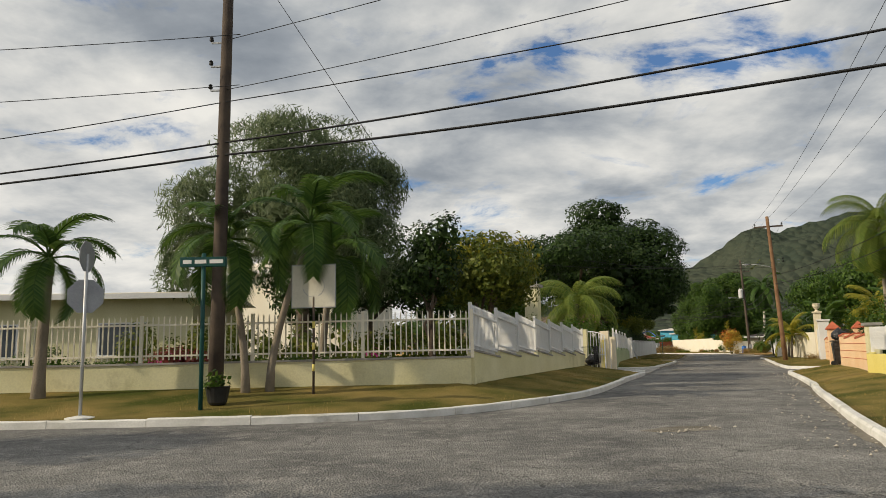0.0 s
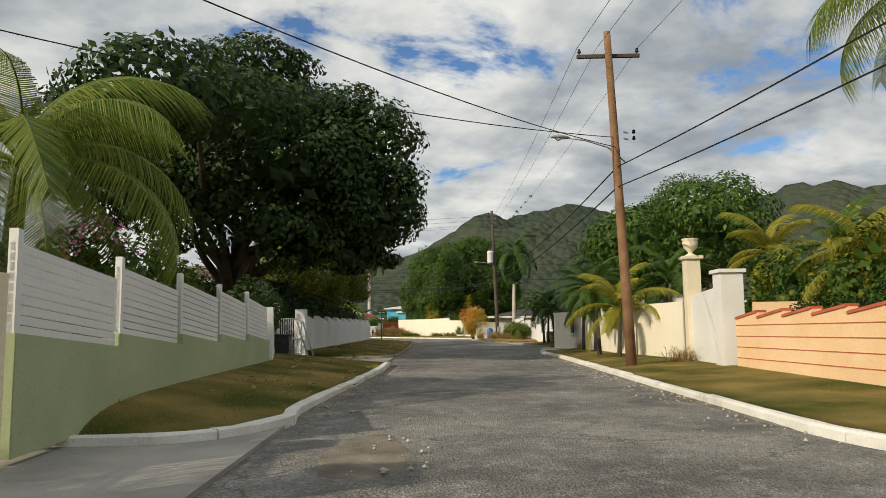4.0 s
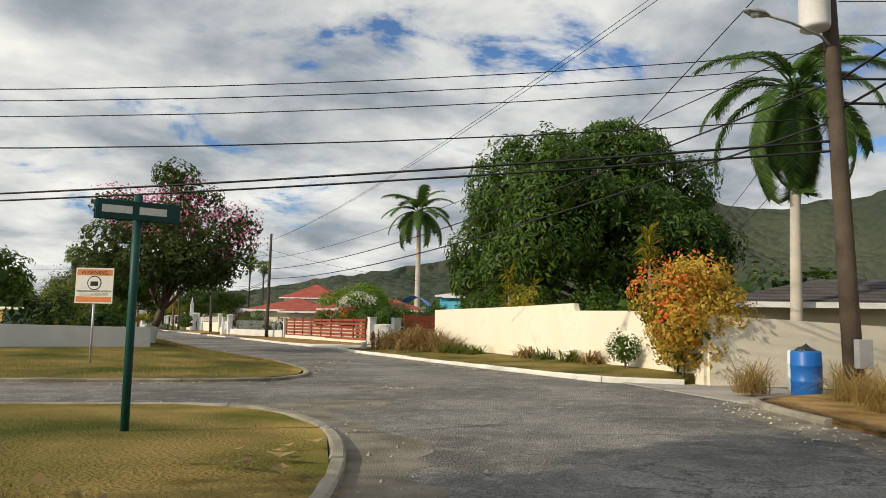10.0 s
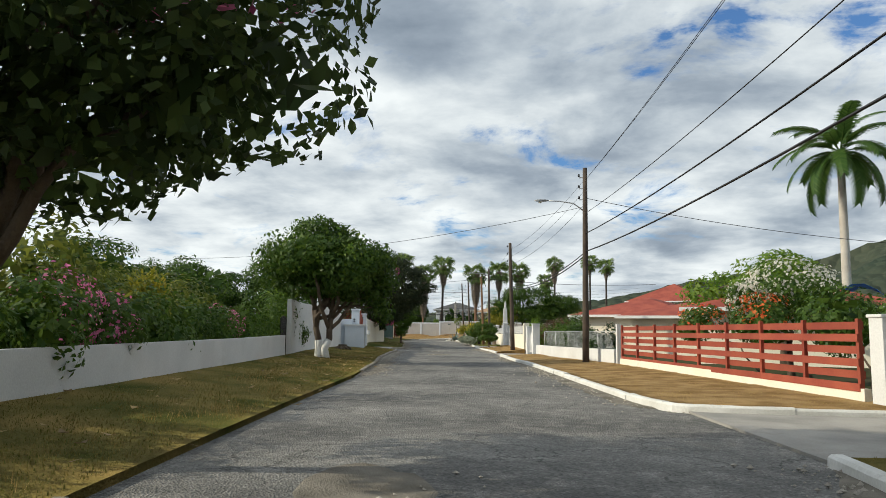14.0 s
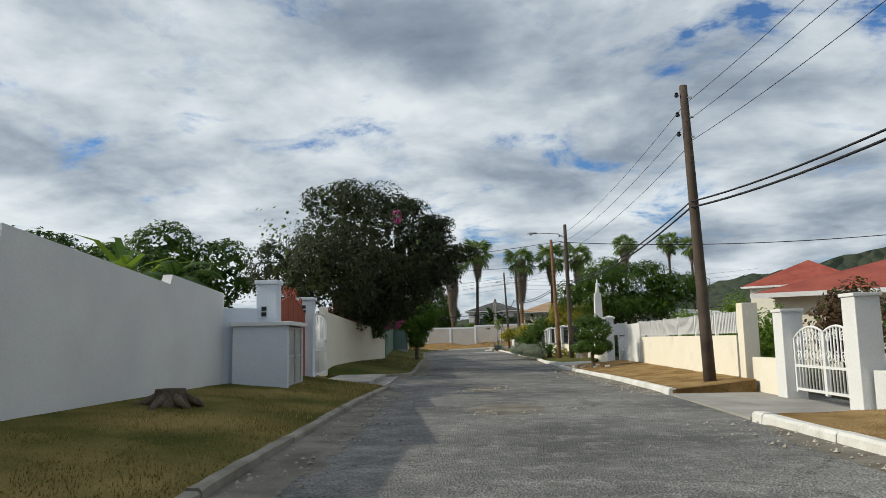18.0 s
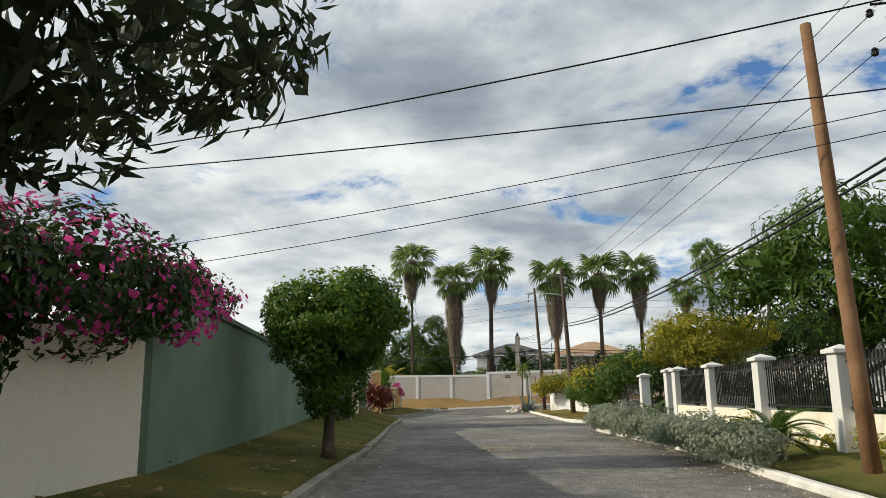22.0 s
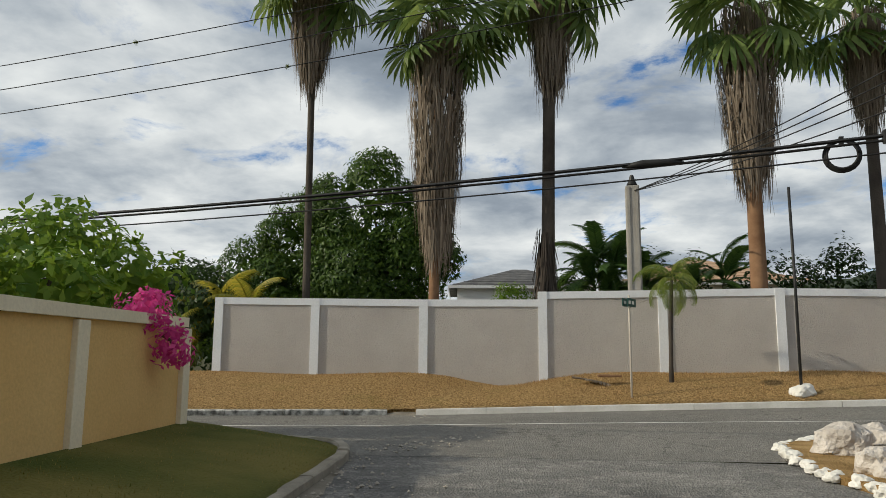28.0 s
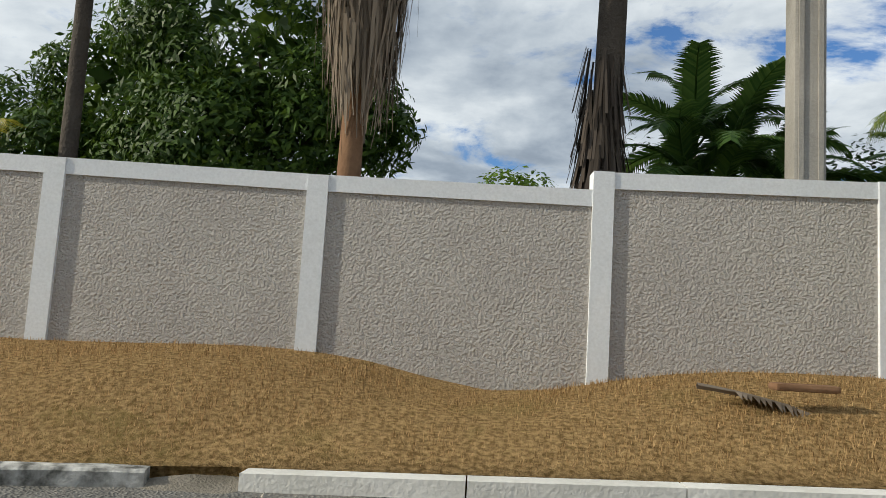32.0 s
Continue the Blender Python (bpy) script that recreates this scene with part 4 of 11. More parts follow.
def fan_palm(base, height, label, radius=0.2, seed=1, skirt=3.0, skirt_r=0.75, scale=1.0, lean=(0, 0), bark=None, boots=0.0, n=22):
    """Tall fan palm with a skirt of hanging dead leaves under the crown."""
    rng = random.Random(seed)
    r2 = np.random.default_rng(seed)
    o = thing("fan_palm", label, "palm tree", Matrix.Translation(base), "row of tall fan palms")
    pts = [Vector((lean[0] * t, lean[1] * t, height * t - (0.3 if t == 0 else 0))) for t in (0, 0.1, 0.3, 0.5, 0.7, 0.85, 1)]
    tube_part("trunk", pts, [radius * x for x in (1.35, 1.05, 0.95, 0.88, 0.85, 0.85, 0.8)], bark or M_PALMDARK, o, 12)
    top = pts[-1]
    for i in range(n):
        fr = new("fan_leaf", FAN)
        fr.parent = o
        t = (i + 0.5) / n
        pitch = 80 - 128 * t + rng.uniform(-10, 10)
        s = scale * rng.uniform(0.85, 1.1) * (1.0 if t > 0.2 else 0.8)
        fr.matrix_basis = Matrix.Translation(top + Vector((0, 0, 0.25 * (1 - t)))) @ Matrix.Rotation(radians(i * 137.5 + rng.uniform(-12, 12)), 4, "Z") @ Matrix.Rotation(radians(-pitch), 4, "Y") @ Matrix.Rotation(radians(rng.uniform(-25, 25)), 4, "X") @ Matrix.Scale(s, 4)
    # hanging thatch
    m = int(1250 * skirt / 3)
    t = r2.random(m)
    ang = r2.random(m) * 2 * np.pi
    prof = skirt_r * (0.62 + 0.34 * np.sin(np.pi * np.clip(t * 0.95 + 0.1, 0, 1))) * (1 - 0.12 * t ** 2) * (0.85 + 0.3 * r2.random(m))
    rad = radius * 0.8 + (prof - radius * 0.8) * np.sqrt(0.45 + 0.55 * r2.random(m))
    z = 0.35 - t * skirt
    ln = 0.55 + 0.9 * r2.random(m)
    wd = 0.010 + 0.022 * r2.random(m)
    cx = lean[0] + rad * np.cos(ang)
    cy = lean[1] + rad * np.sin(ang)
    tx, ty = -np.sin(ang), np.cos(ang)
    a = np.column_stack([cx, cy, height + z])
    j = r2.normal(size=(m, 3)) * 0.09
    b = a + np.column_stack([-np.cos(ang) * 0.12, -np.sin(ang) * 0.12, -ln]) + j
    sv = np.column_stack([tx * wd, ty * wd, 0 * wd])
    V = np.stack([a - sv, a + sv, b + sv * 0.3, b - sv * 0.3], 1).reshape(-1, 3)
    link_mesh("dead_leaf_skirt", V, np.arange(4 * m).reshape(-1, 4), L_DEAD, o, "hanging grey-brown thatch of dead leaves")
    if boots:
        m = 420
        ang = r2.random(m) * 2 * np.pi
        z = boots * r2.random(m)
        rr = radius * (1.7 - 0.5 * z / boots)
        a = np.column_stack([rr * np.cos(ang) * 0.9, rr * np.sin(ang) * 0.9, z + 0.5])
        b = np.column_stack([rr * np.cos(ang) * 1.35, rr * np.sin(ang) * 1.35, z - 0.35]) + r2.normal(size=(m, 3)) * 0.05
        sv = np.column_stack([-np.sin(ang) * 0.018, np.cos(ang) * 0.018, 0 * ang])
        V = np.stack([a - sv, a + sv, b + sv, b - sv], 1).reshape(-1, 3)
        link_mesh("bark_mantle", V, np.arange(4 * m).reshape(-1, 4), L_OLDBASE, o, "split old leaf bases on the trunk")
    return o


def strap_clump(name, base, n, length, leaf, label, width=0.02, spread=0.9, seed=1, r=0.15, category="grass clump", up=1.0, stiff=0.5):
    """Clump of arching strap leaves."""
    rng = np.random.default_rng(seed)
    o = thing(name, label, category, Matrix.Translation(base))
    V = []
    for _ in range(n):
        a = rng.random() * 2 * math.pi
        rr = r * math.sqrt(rng.random())
        p = np.array([rr * math.cos(rng.random() * 6.28), rr * math.sin(rng.random() * 6.28), -0.03])
        el = up * (1.45 - spread * rng.random())
        L = length * (0.6 + 0.5 * rng.random())
        d = np.array([math.cos(a), math.sin(a), 0])
        s = np.array([-math.sin(a), math.cos(a), 0]) * width * 0.5
        pts = [p]
        for k in range(3):
            pts.append(pts[-1] + (d * math.cos(el) + np.array([0, 0, math.sin(el)])) * L / 3)
            el -= stiff * (1 + 0.6 * rng.random())
        for k in range(3):
            w0, w1 = (1.0, 0.9, 0.65, 0.05)[k], (1.0, 0.9, 0.65, 0.05)[k + 1]
            V += [pts[k] - s * w0, pts[k] + s * w0, pts[k + 1] + s * w1, pts[k + 1] - s * w1]
    V = np.array(V)
    link_mesh("leaves", V, np.arange(len(V)).reshape(-1, 4), leaf, o)
    return o


def wire(p, q, sag, r=0.014, n=18, group="overhead cables", label="thin black overhead power cable sagging between poles", name="overhead_cable"):
    p, q = Vector(p), Vector(q)
    pts = []
    for i in range(n + 1):
        t = i / n
        c = p.lerp(q, t)
        c.z -= sag * 4 * t * (1 - t)
        pts.append(c)
    v, f = tube(pts, r, 4, False)
    return tagged(link_mesh(name, v, f, M_CABLE), label, "cable", group)


def pole(name, x, y, z, h, label, lean=(0.0, 0.0), r=0.14, material=None):
    o = thing(name, label, "utility pole", Matrix.Translation((x, y, z)))
    pts = [Vector((lean[0] * t, lean[1] * t, -0.3 + (h + 0.3) * t)) for t in (0, 0.25, 0.5, 0.75, 1)]
    tube_part("shaft", pts, [r * (1.1 - 0.4 * t) for t in (0, 0.25, 0.5, 0.75, 1)], material or M_WOODPOLE, o, 12)
    return o


def crossarm(o, z, w, yaw, dx=0.0, dy=0.0, pins=4):
    m = Matrix.Translation((dx, dy, z)) @ Matrix.Rotation(radians(yaw), 4, "Z")
    a = part("crossarm", block(-w / 2, 0.1, -0.055, w / 2, 0.2, 0.055, 0.01), M_DARKPOLE, o)
    a.matrix_basis = m
    for i in range(pins):
        x = -w / 2 + 0.08 + (w - 0.16) * (i if pins < 3 else (0, 0.28, 0.72, 1)[i] * (pins - 1)) / (pins - 1)
        v, f = lathe([(0.02, 0), (0.02, 0.06), (0.06, 0.07), (0.055, 0.11), (0.035, 0.13), (0.045, 0.17), (0.01, 0.2)], 8)
        k = link_mesh("insulator", v, f, M_BLACK, a)
        k.matrix_basis = Matrix.Translation((x, 0.15, 0.05))
    return a


def side_insulators(o, zs, dx=0.0, yaw=0.0, out=0.22):
    for z in zs:
        v, f = lathe([(0.015, 0), (0.05, 0.02), (0.055, 0.06), (0.03, 0.08), (0.05, 0.1), (0.02, 0.13)], 8)
        k = link_mesh("insulator", v, f, M_BLACK, o)
        k.matrix_basis = Matrix.Rotation(radians(yaw), 4, "Z") @ Matrix.Translation((-out + dx, 0, z))
        b = part("bracket", block(-out, -0.02, z - 0.05, 0.0, 0.02, z - 0.01), M_METALG, o)
        b.matrix_basis = Matrix.Rotation(radians(yaw), 4, "Z")


def street_lamp(o, z, reach, yaw, rise=0.25):
    rot = Matrix.Rotation(radians(yaw), 4, "Z")
    pts = [(0, 0, z - 0.25), (reach * 0.3, 0, z + rise * 0.5), (reach * 0.7, 0, z + rise), (reach, 0, z + rise * 1.1)]
    a = tube_part("lamp_arm", pts, 0.028, M_METALG, o, 6)
    a.matrix_basis = rot
    v, f = [], []
    for i, (x, w, h) in enumerate(((0, 0.05, 0.05), (0.12, 0.1, 0.09), (0.35, 0.12, 0.1), (0.55, 0.07, 0.06), (0.62, 0.02, 0.02))):
        zz = z + rise * 1.1
        v += [(reach + x, -w, zz - h * 0.3), (reach + x, w, zz - h * 0.3), (reach + x, w * 0.6, zz + h * 0.6), (reach + x, -w * 0.6, zz + h * 0.6)]
    for i in range(4):
        for k in range(4):
            k2 = (k + 1) % 4
            f.append((i * 4 + k, i * 4 + k2, i * 4 + 4 + k2, i * 4 + 4 + k))
    f += [(0, 3, 2, 1), (16, 17, 18, 19)]
    hd = link_mesh("lamp_head", v, f, M_GREYMETAL, a, "grey lamp head", True)
    v, f = lathe([(0.04, -0.075), (0.075, -0.05), (0.085, 0.0)], 12)
    lens = link_mesh("lamp_lens", v, f, M_SIGNW, a, "pale plastic lens")
    lens.matrix_basis = Matrix.Translation((reach + 0.35, 0, z + rise * 1.1 - 0.03))


# ---- ground, roads, verges ----
def sheet(name, pts, z, material, label, category, kind="structure"):
    bm = bmesh.new()
    top = [bm.verts.new((x, y, z)) for x, y in pts]
    low = [bm.verts.new((x, y, z - 0.12)) for x, y in pts]
    bm.faces.new(top)
    for i in range(len(pts)):
        k = (i + 1) % len(pts)
        bm.faces.new((top[i], low[i], low[k], top[k]))
    bmesh.ops.recalc_face_normals(bm, faces=bm.faces[:])
    bmesh.ops.triangulate(bm, faces=bm.faces[:])
    me = bpy.data.meshes.new(name)
    bm.to_mesh(me)
    bm.free()
    me.materials.append(material)
    return tagged(new(name, me), label, category, kind=kind)


gv, gf = [], []
for i in range(41):
    for j in range(41):
        gx, gy = -1900 + i * 100, -1700 + j * 100
        gv.append((gx, gy, -0.04))
for i in range(40):
    for j in range(40):
        a = i * 41 + j
        gf.append((a, a + 41, a + 42, a + 1))
tagged(link_mesh("ground", gv, gf, M_EARTH), "bare garden earth and scrub reaching the hills", "ground", kind="structure")

sheet("road", [(-30, -12), (24, -12), (24, 11), (12, 16.5), (16.5, 29), (20.5, 38), (27.5, 58), (31, 66), (34.5, 75), (39, 86), (42, 96), (42, 101.5), (38, 107), (36, 117), (35.4, 130), (31, 141), (27.5, 152), (25.6, 164), (22, 178), (19.5, 187), (16, 199), (14, 212), (10, 224), (5.8, 233.4), (-4.5, 233.4), (-4, 228), (0, 212), (5, 196), (9, 182), (13.5, 166), (18, 147), (22, 131), (27, 112), (26, 107), (10, 106.5), (10, 93), (26, 92), (23.5, 81), (17, 63), (11, 47), (7.5, 36), (3.5, 25), (-1, 18), (-5, 16), (-30, 16)], 0.0, M_ASPHALT, "worn grey asphalt road with cracks and patches", "road")
def rise(x):
    return max(0.0, min(1.0, 0.036 * (x + 3.5)))


NORTH = [(-60, 230.5), (-14, 237.5), (-9, 238.8), (-3.6, 240.45), (1.1, 240.85), (4.3, 241.0), (8, 241.2), (14, 241.5), (60, 244)]
SOUTH = [(-60, 216.0), (-14, 229.5), (-9, 231.0), (-4.5, 232.6), (0.5, 233.2), (4.3, 233.6), (8, 233.6), (14, 233.0), (60, 231)]
rv, rf = [], []
NA, SA = along(NORTH, 90), along(SOUTH, 90)
for i in range(91):
    for j in range(13):
        q = SA[i].lerp(NA[i], j / 12)
        rv.append((q.x, q.y, 0.004 + rise(q.x) * min(1.0, j / 9) ** 1.5))
for i in range(90):
    for j in range(12):
        a = i * 13 + j
        rf.append((a, a + 13, a + 14, a + 1))
tagged(link_mesh("road", rv, rf, M_ASPHALT2, None, "", True), "smooth grey main road with a white centre line", "road", kind="structure")
# painted line on the cross road
lv, lf = [], []
for i in range(91):
    for s in (0.0, 0.1):
        q = SA[i].lerp(NA[i], 0.60)
        lv.append((q.x, q.y + s, 0.010 + rise(q.x) * (0.60 * 12 / 9) ** 1.5 + 0.004 * abs(rise(q.x))))
for i in range(90):
    lf.append((i * 2, i * 2 + 2, i * 2 + 3, i * 2 + 1))
tagged(link_mesh("centre_line", lv, lf, M_SIGNW), "thin faded white painted road line", "road marking", kind="structure")

LK1 = [(-16, 14.2), (-8.5, 14.3), (-4.2, 14.3), (-2.1, 14.6), (-0.4, 15.2), (1.2, 16.6), (3.2, 19.4), (4.6, 22.3), (6.9, 28.6), (9.0, 34.0)]
WK1 = [(-16, 18.2), (-8, 18.5), (-3, 18.8), (0.0, 18.9), (0.5, 18.9), (0.75, 19.3), (1.4, 21.0), (2.3, 23.4), (4.2, 28.5), (6.4, 34.6)]
LK2 = [(9.3, 41.9), (10.9, 41.6), (12.1, 42.7), (12.7, 44.6), (16.0, 52.6), (17.6, 57.0)]
WK2 = [(9.2, 42.3), (9.9, 43.0), (10.4, 44.5), (11.2, 46.8), (13.2, 53.6), (14.0, 59.6)]
LK3 = [(16.3, 63.0), (18.7, 62.2), (19.7, 63.4), (20.8, 66.1), (24.0, 74.9), (26.1, 81.2), (28.2, 87.2), (29.3, 91.2), (29.5, 93.9), (28.9, 95.9), (27.6, 96.8), (20, 97.3), (8, 97.6)]
WK3 = [(15.7, 62.6), (15.8, 63.0), (16.3, 64.4), (17.2, 67.2), (20.0, 74.9), (21.8, 79.6), (23.6, 84.2), (24.5, 86.6), (24.3, 87.0), (23.5, 87.4), (21.5, 88.0), (17, 89.2), (8, 91.5)]
LK4 = [(8, 101.8), (20, 102.1), (25.4, 102.2), (28.2, 102.4), (29.6, 103.6), (29.9, 106), (29.2, 110.5), (27.7, 115), (26.2, 120), (24.3, 128.5), (22.6, 136.5), (20.4, 145), (18.5, 151.5), (16.2, 160.7), (15.2, 165.4)]
WK4 = [(8, 108.5), (15, 109.8), (20, 111.2), (22.5, 112.2), (24.6, 113.2), (24.7, 113.6), (24.3, 115.5), (23.6, 118), (22.6, 122), (20.8, 129), (19.0, 136.5), (16.8, 144.6), (14.9, 150.5), (12.7, 160), (12.6, 165.4)]
LK5 = [(11.5, 170.0), (12.8, 171.4), (13.35, 172.2), (13.4, 173.0), (13.05, 174.4), (12.55, 176.2), (11.3, 180.5), (9.0, 188.5), (7.1, 195.4), (3.6, 206.6), (1.5, 213.8)]
WK5 = [(11.2, 170.1), (11.0, 170.9), (10.8, 171.7), (10.6, 172.6), (10.2, 174.2), (9.7, 176.0), (8.4, 180.6), (6.4, 188.0), (4.4, 194.5), (1.3, 205.6), (0.9, 209.4)]
LK6 = [(-2.2, 219.6), (-1.1, 220.0), (-0.85, 221.2), (-1.5, 226.0), (-2.1, 230.5), (-2.5, 232.7), (-3.3, 233.8), (-5.0, 233.9), (-8, 233.4), (-20, 230.8)]
WK6 = [(-2.6, 219.7), (-2.7, 220.2), (-2.95, 221.4), (-3.8, 226.2), (-4.6, 230.4), (-5.0, 232.6), (-5.3, 233.25), (-6.0, 233.1), (-8.5, 232.5), (-20, 229.7)]
RK1 = [(5.2, 8.5), (7.2, 13.5), (9.9, 19.9), (11.0, 22.4), (12.9, 27.2), (14.6, 31.6), (15.4, 33.0), (16.4, 33.3)]
RW1 = [(9.6, 8.5), (10.9, 15), (12.2, 20.5), (12.9, 22.6), (14.4, 26.0), (16.0, 30.4), (16.6, 32.0), (16.7, 32.4)]
RK2 = [(19.8, 36.3), (18.4, 37.1), (17.8, 38.6), (19.4, 43.3), (22.3, 51), (25.0, 58), (27.0, 63.6), (28.2, 65.4), (29.6, 65.6)]
RW2 = [(20.4, 36.4), (20.6, 37.0), (21.0, 38.0), (22.6, 42.6), (25.6, 50.5), (27.4, 57.5), (29.2, 63.2), (29.8, 64.4), (30.2, 64.7)]
RK3 = [(31.6, 71.4), (31.2, 72.6), (31.8, 74.6), (32.6, 77.0), (33.4, 78.4), (35.0, 79.2)]
RW3 = [(32.6, 71.4), (32.9, 72.2), (33.6, 74.2), (34.4, 76.0), (35.4, 78.4), (35.8, 79.2)]
RK4 = [(36.8, 83.0), (34.4, 84.2), (34.6, 86.0), (36.2, 91.6), (37.4, 96.6), (38.6, 97.6)]
RW4 = [(37.4, 83.2), (37.4, 84.6), (37.9, 86.4), (40.0, 91.9), (41.4, 96.0), (41.8, 97.4)]
RK5 = [(38.9, 101.4), (37.3, 102.6), (36.3, 105.4), (35.2, 110), (34.1, 115), (33.1, 120), (32.7, 123.8)]
RW5 = [(39.3, 101.6), (39.3, 102.8), (39.2, 105.6), (38.7, 110), (37.9, 115), (37.4, 120), (37.0, 123.8)]
RK6 = [(35.4, 129.2), (32.1, 129.0), (31.1, 129.9), (30.1, 133.6), (27.2, 145.3), (25.6, 151), (23.8, 158.2)]
RW6 = [(35.6, 129.6), (35.3, 130.0), (35.0, 130.8), (34.0, 134.2), (30.9, 145.5), (28.6, 150.8), (26.2, 158.4)]
RK7 = [(22.7, 163.4), (21.3, 168.9), (19.6, 174.8), (18.4, 179.2), (19.6, 180.2)]
RW7 = [(24.5, 163.8), (23.5, 169.2), (22.2, 174.6), (21.2, 179.2), (21.0, 180.0)]
RK8 = [(19.4, 184.4), (17.4, 184.0), (15.0, 194.5), (13.9, 198.5), (12.2, 204.6), (12.6, 206.6)]
RW8 = [(19.7, 184.4), (19.4, 185.6), (17.3, 194.5), (16.2, 198.4), (15.0, 203.6), (14.6, 206.6)]
RK9 = [(13.0, 212.2), (10.7, 211.6), (8.3, 219.6), (6.2, 227.2), (6.0, 228.4)]
RW9 = [(13.2, 212.6), (12.5, 213.6), (10.6, 219.6), (8.8, 226.4), (8.6, 227.4)]

GRASS = "short mown grass verge, green with dry patches"
verge("verge", LK1, WK1, 0.11, 0.5, M_GRASS, "sloping mown grass verge below the picket fence")
verge("verge", LK2, WK2, 0.11, 0.45, M_GRASS, GRASS)
verge("verge", LK3, WK3, 0.11, 0.42, M_GRASS, "brown and green grass verge along the white wall")
verge("verge", LK4, WK4, 0.09, 0.42, M_GRASS, "shaded grass verge with dry tufts")
verge("verge", LK5, WK5, 0.11, lambda t: 0.5 + 0.35 * max(0.0, min(1.0, (t - 0.6) / 0.3)), M_GRASSG, "green shaded lawn strip along the wall")
verge("verge", LK6, WK6, 0.11, 0.40, M_GRASSG, "green lawn strip below the ochre wall")
verge("verge", RK1, RW1, 0.11, 0.4, M_GRASS, "sunlit dry grass verge")
verge("verge", RK2, RW2, 0.11, 0.22, M_GRASS, "sunlit dry grass verge by the peach wall")
verge("verge", RK3, RW3, 0.11, 0.3, M_GRASS, GRASS)
verge("verge", RK4, RW4, 0.11, 0.3, M_DRY, "dry straw-coloured grass verge")
verge("verge", RK5, RW5, 0.11, 0.28, M_GRASS, "green and dry grass verge below the cream wall")
verge("verge", RK6, RW6, 0.11, 0.2, M_DRY, "straw-coloured dry grass verge by the red fence")
verge("verge", RK7, RW7, 0.11, 0.32, M_DRY, "straw-coloured dry grass verge by the cream wall")
verge("verge", RK8, RW8, 0.11, 0.25, M_GRASSG, "green lawn strip with flower bed")
verge("verge", RK9, RW9, 0.11, 0.25, M_GRASS, GRASS)
FAR_K = [(-40, 233.5), (-14, 237.6), (-9, 238.9), (-3.6, 240.5), (1.1, 240.9), (6, 241.1), (14, 241.5), (40, 242.9)]
FAR_W = [(-40, 240), (-14, 241.9), (-10.0, 242.5), (-3.9, 243.3), (-0.5, 243.7), (6, 244.35), (14, 245.3), (40, 249)]


def bank_z(t):
    x = -40 + 80 * t
    return 0.95 - 0.28 * math.exp(-((x + 1.6) / 1.3) ** 2) + 0.14 * max(0.0, min(1.0, x / 4.0)) + 0.04 * math.sin(x * 1.1) - 0.5 * max(0.0, min(1.0, (x - 10) / 20.0))


verge("bank", FAR_K, FAR_W, lambda t: 0.13 + rise(-40 + 80 * t), bank_z, M_BANK, "dry tan grass bank under the roughcast wall", bulge=0.12)

kerb_run(LK1, M_KERB, "whitewashed concrete kerb curving round the corner", 0.2, 0.15)
kerb_run(LK2, M_KERB, "whitewashed concrete kerb", 0.2, 0.15)
kerb_run(LK3, M_KERBG, "bare mossy concrete kerb", 0.16, 0.13, broken=0.05)
kerb_run(LK4[:9], M_KERBG, "worn stone kerb at the grass corner", 0.16, 0.1, broken=0.1)
kerb_run(LK4[10:], M_KERBG, "bare mossy concrete kerb", 0.16, 0.12, broken=0.05)
kerb_run(LK5, M_KERBG, "bare concrete kerb edging the lawn", 0.18, 0.13)
kerb_run(LK6, M_KERBG, "bare concrete kerb edging the lawn", 0.18, 0.13)
kerb_run(RK1, M_KERB, "whitewashed concrete kerb", 0.18, 0.14)
kerb_run(RK2, M_KERB, "whitewashed concrete kerb", 0.18, 0.14)
kerb_run(RK3, M_KERBG, "bare concrete kerb", 0.18, 0.13)
kerb_run(RK4, M_KERBG, "bare concrete kerb half buried in grass", 0.16, 0.12, broken=0.15)
kerb_run(RK5, M_KERB, "chipped whitewashed kerb", 0.18, 0.14)
kerb_run(RK6, M_KERB, "whitewashed concrete kerb", 0.18, 0.15)
kerb_run(RK7, M_KERB, "whitewashed concrete kerb", 0.18, 0.14)
kerb_run(RK8, M_KERB, "whitewashed concrete kerb", 0.18, 0.14)
kerb_run(RK9, M_KERB, "whitewashed concrete kerb", 0.18, 0.14)
kerb_run([(-14, 237.45), (-9, 238.75), (-4.0, 240.3)], M_KERBM, "broken whitewashed kerb with black moss", 0.22, 0.13, seg=1.1, broken=0.12, seed=8)
KP = [(-3.3, 240.42), (-1.6, 240.55), (0.0, 240.7), (1.6, 240.8), (3.2, 240.86), (4.8, 240.95), (6.4, 241.0), (8.0, 241.1), (11.0, 241.25), (14.0, 241.4), (20.0, 241.7), (30.0, 242.3)]
fk = thing("kerb", "whitewashed concrete kerb under the bank", "kerb", kind="structure")
for a, b in zip(KP, KP[1:]):
    m = 0.006 / math.dist(a, b)
    a, b = at(a, b, m), at(a, b, 1 - m)
    link_mesh("kerb_stone", *prism(a, b, 0.22, rise(a[0]) - 0.06, rise(b[0]) - 0.06, rise(a[0]) + 0.14, rise(b[0]) + 0.14), M_KERB, fk)
kerb_run([(-40, 233.4), (-14, 237.45)], M_KERB, "whitewashed concrete kerb", 0.22, 0.14)

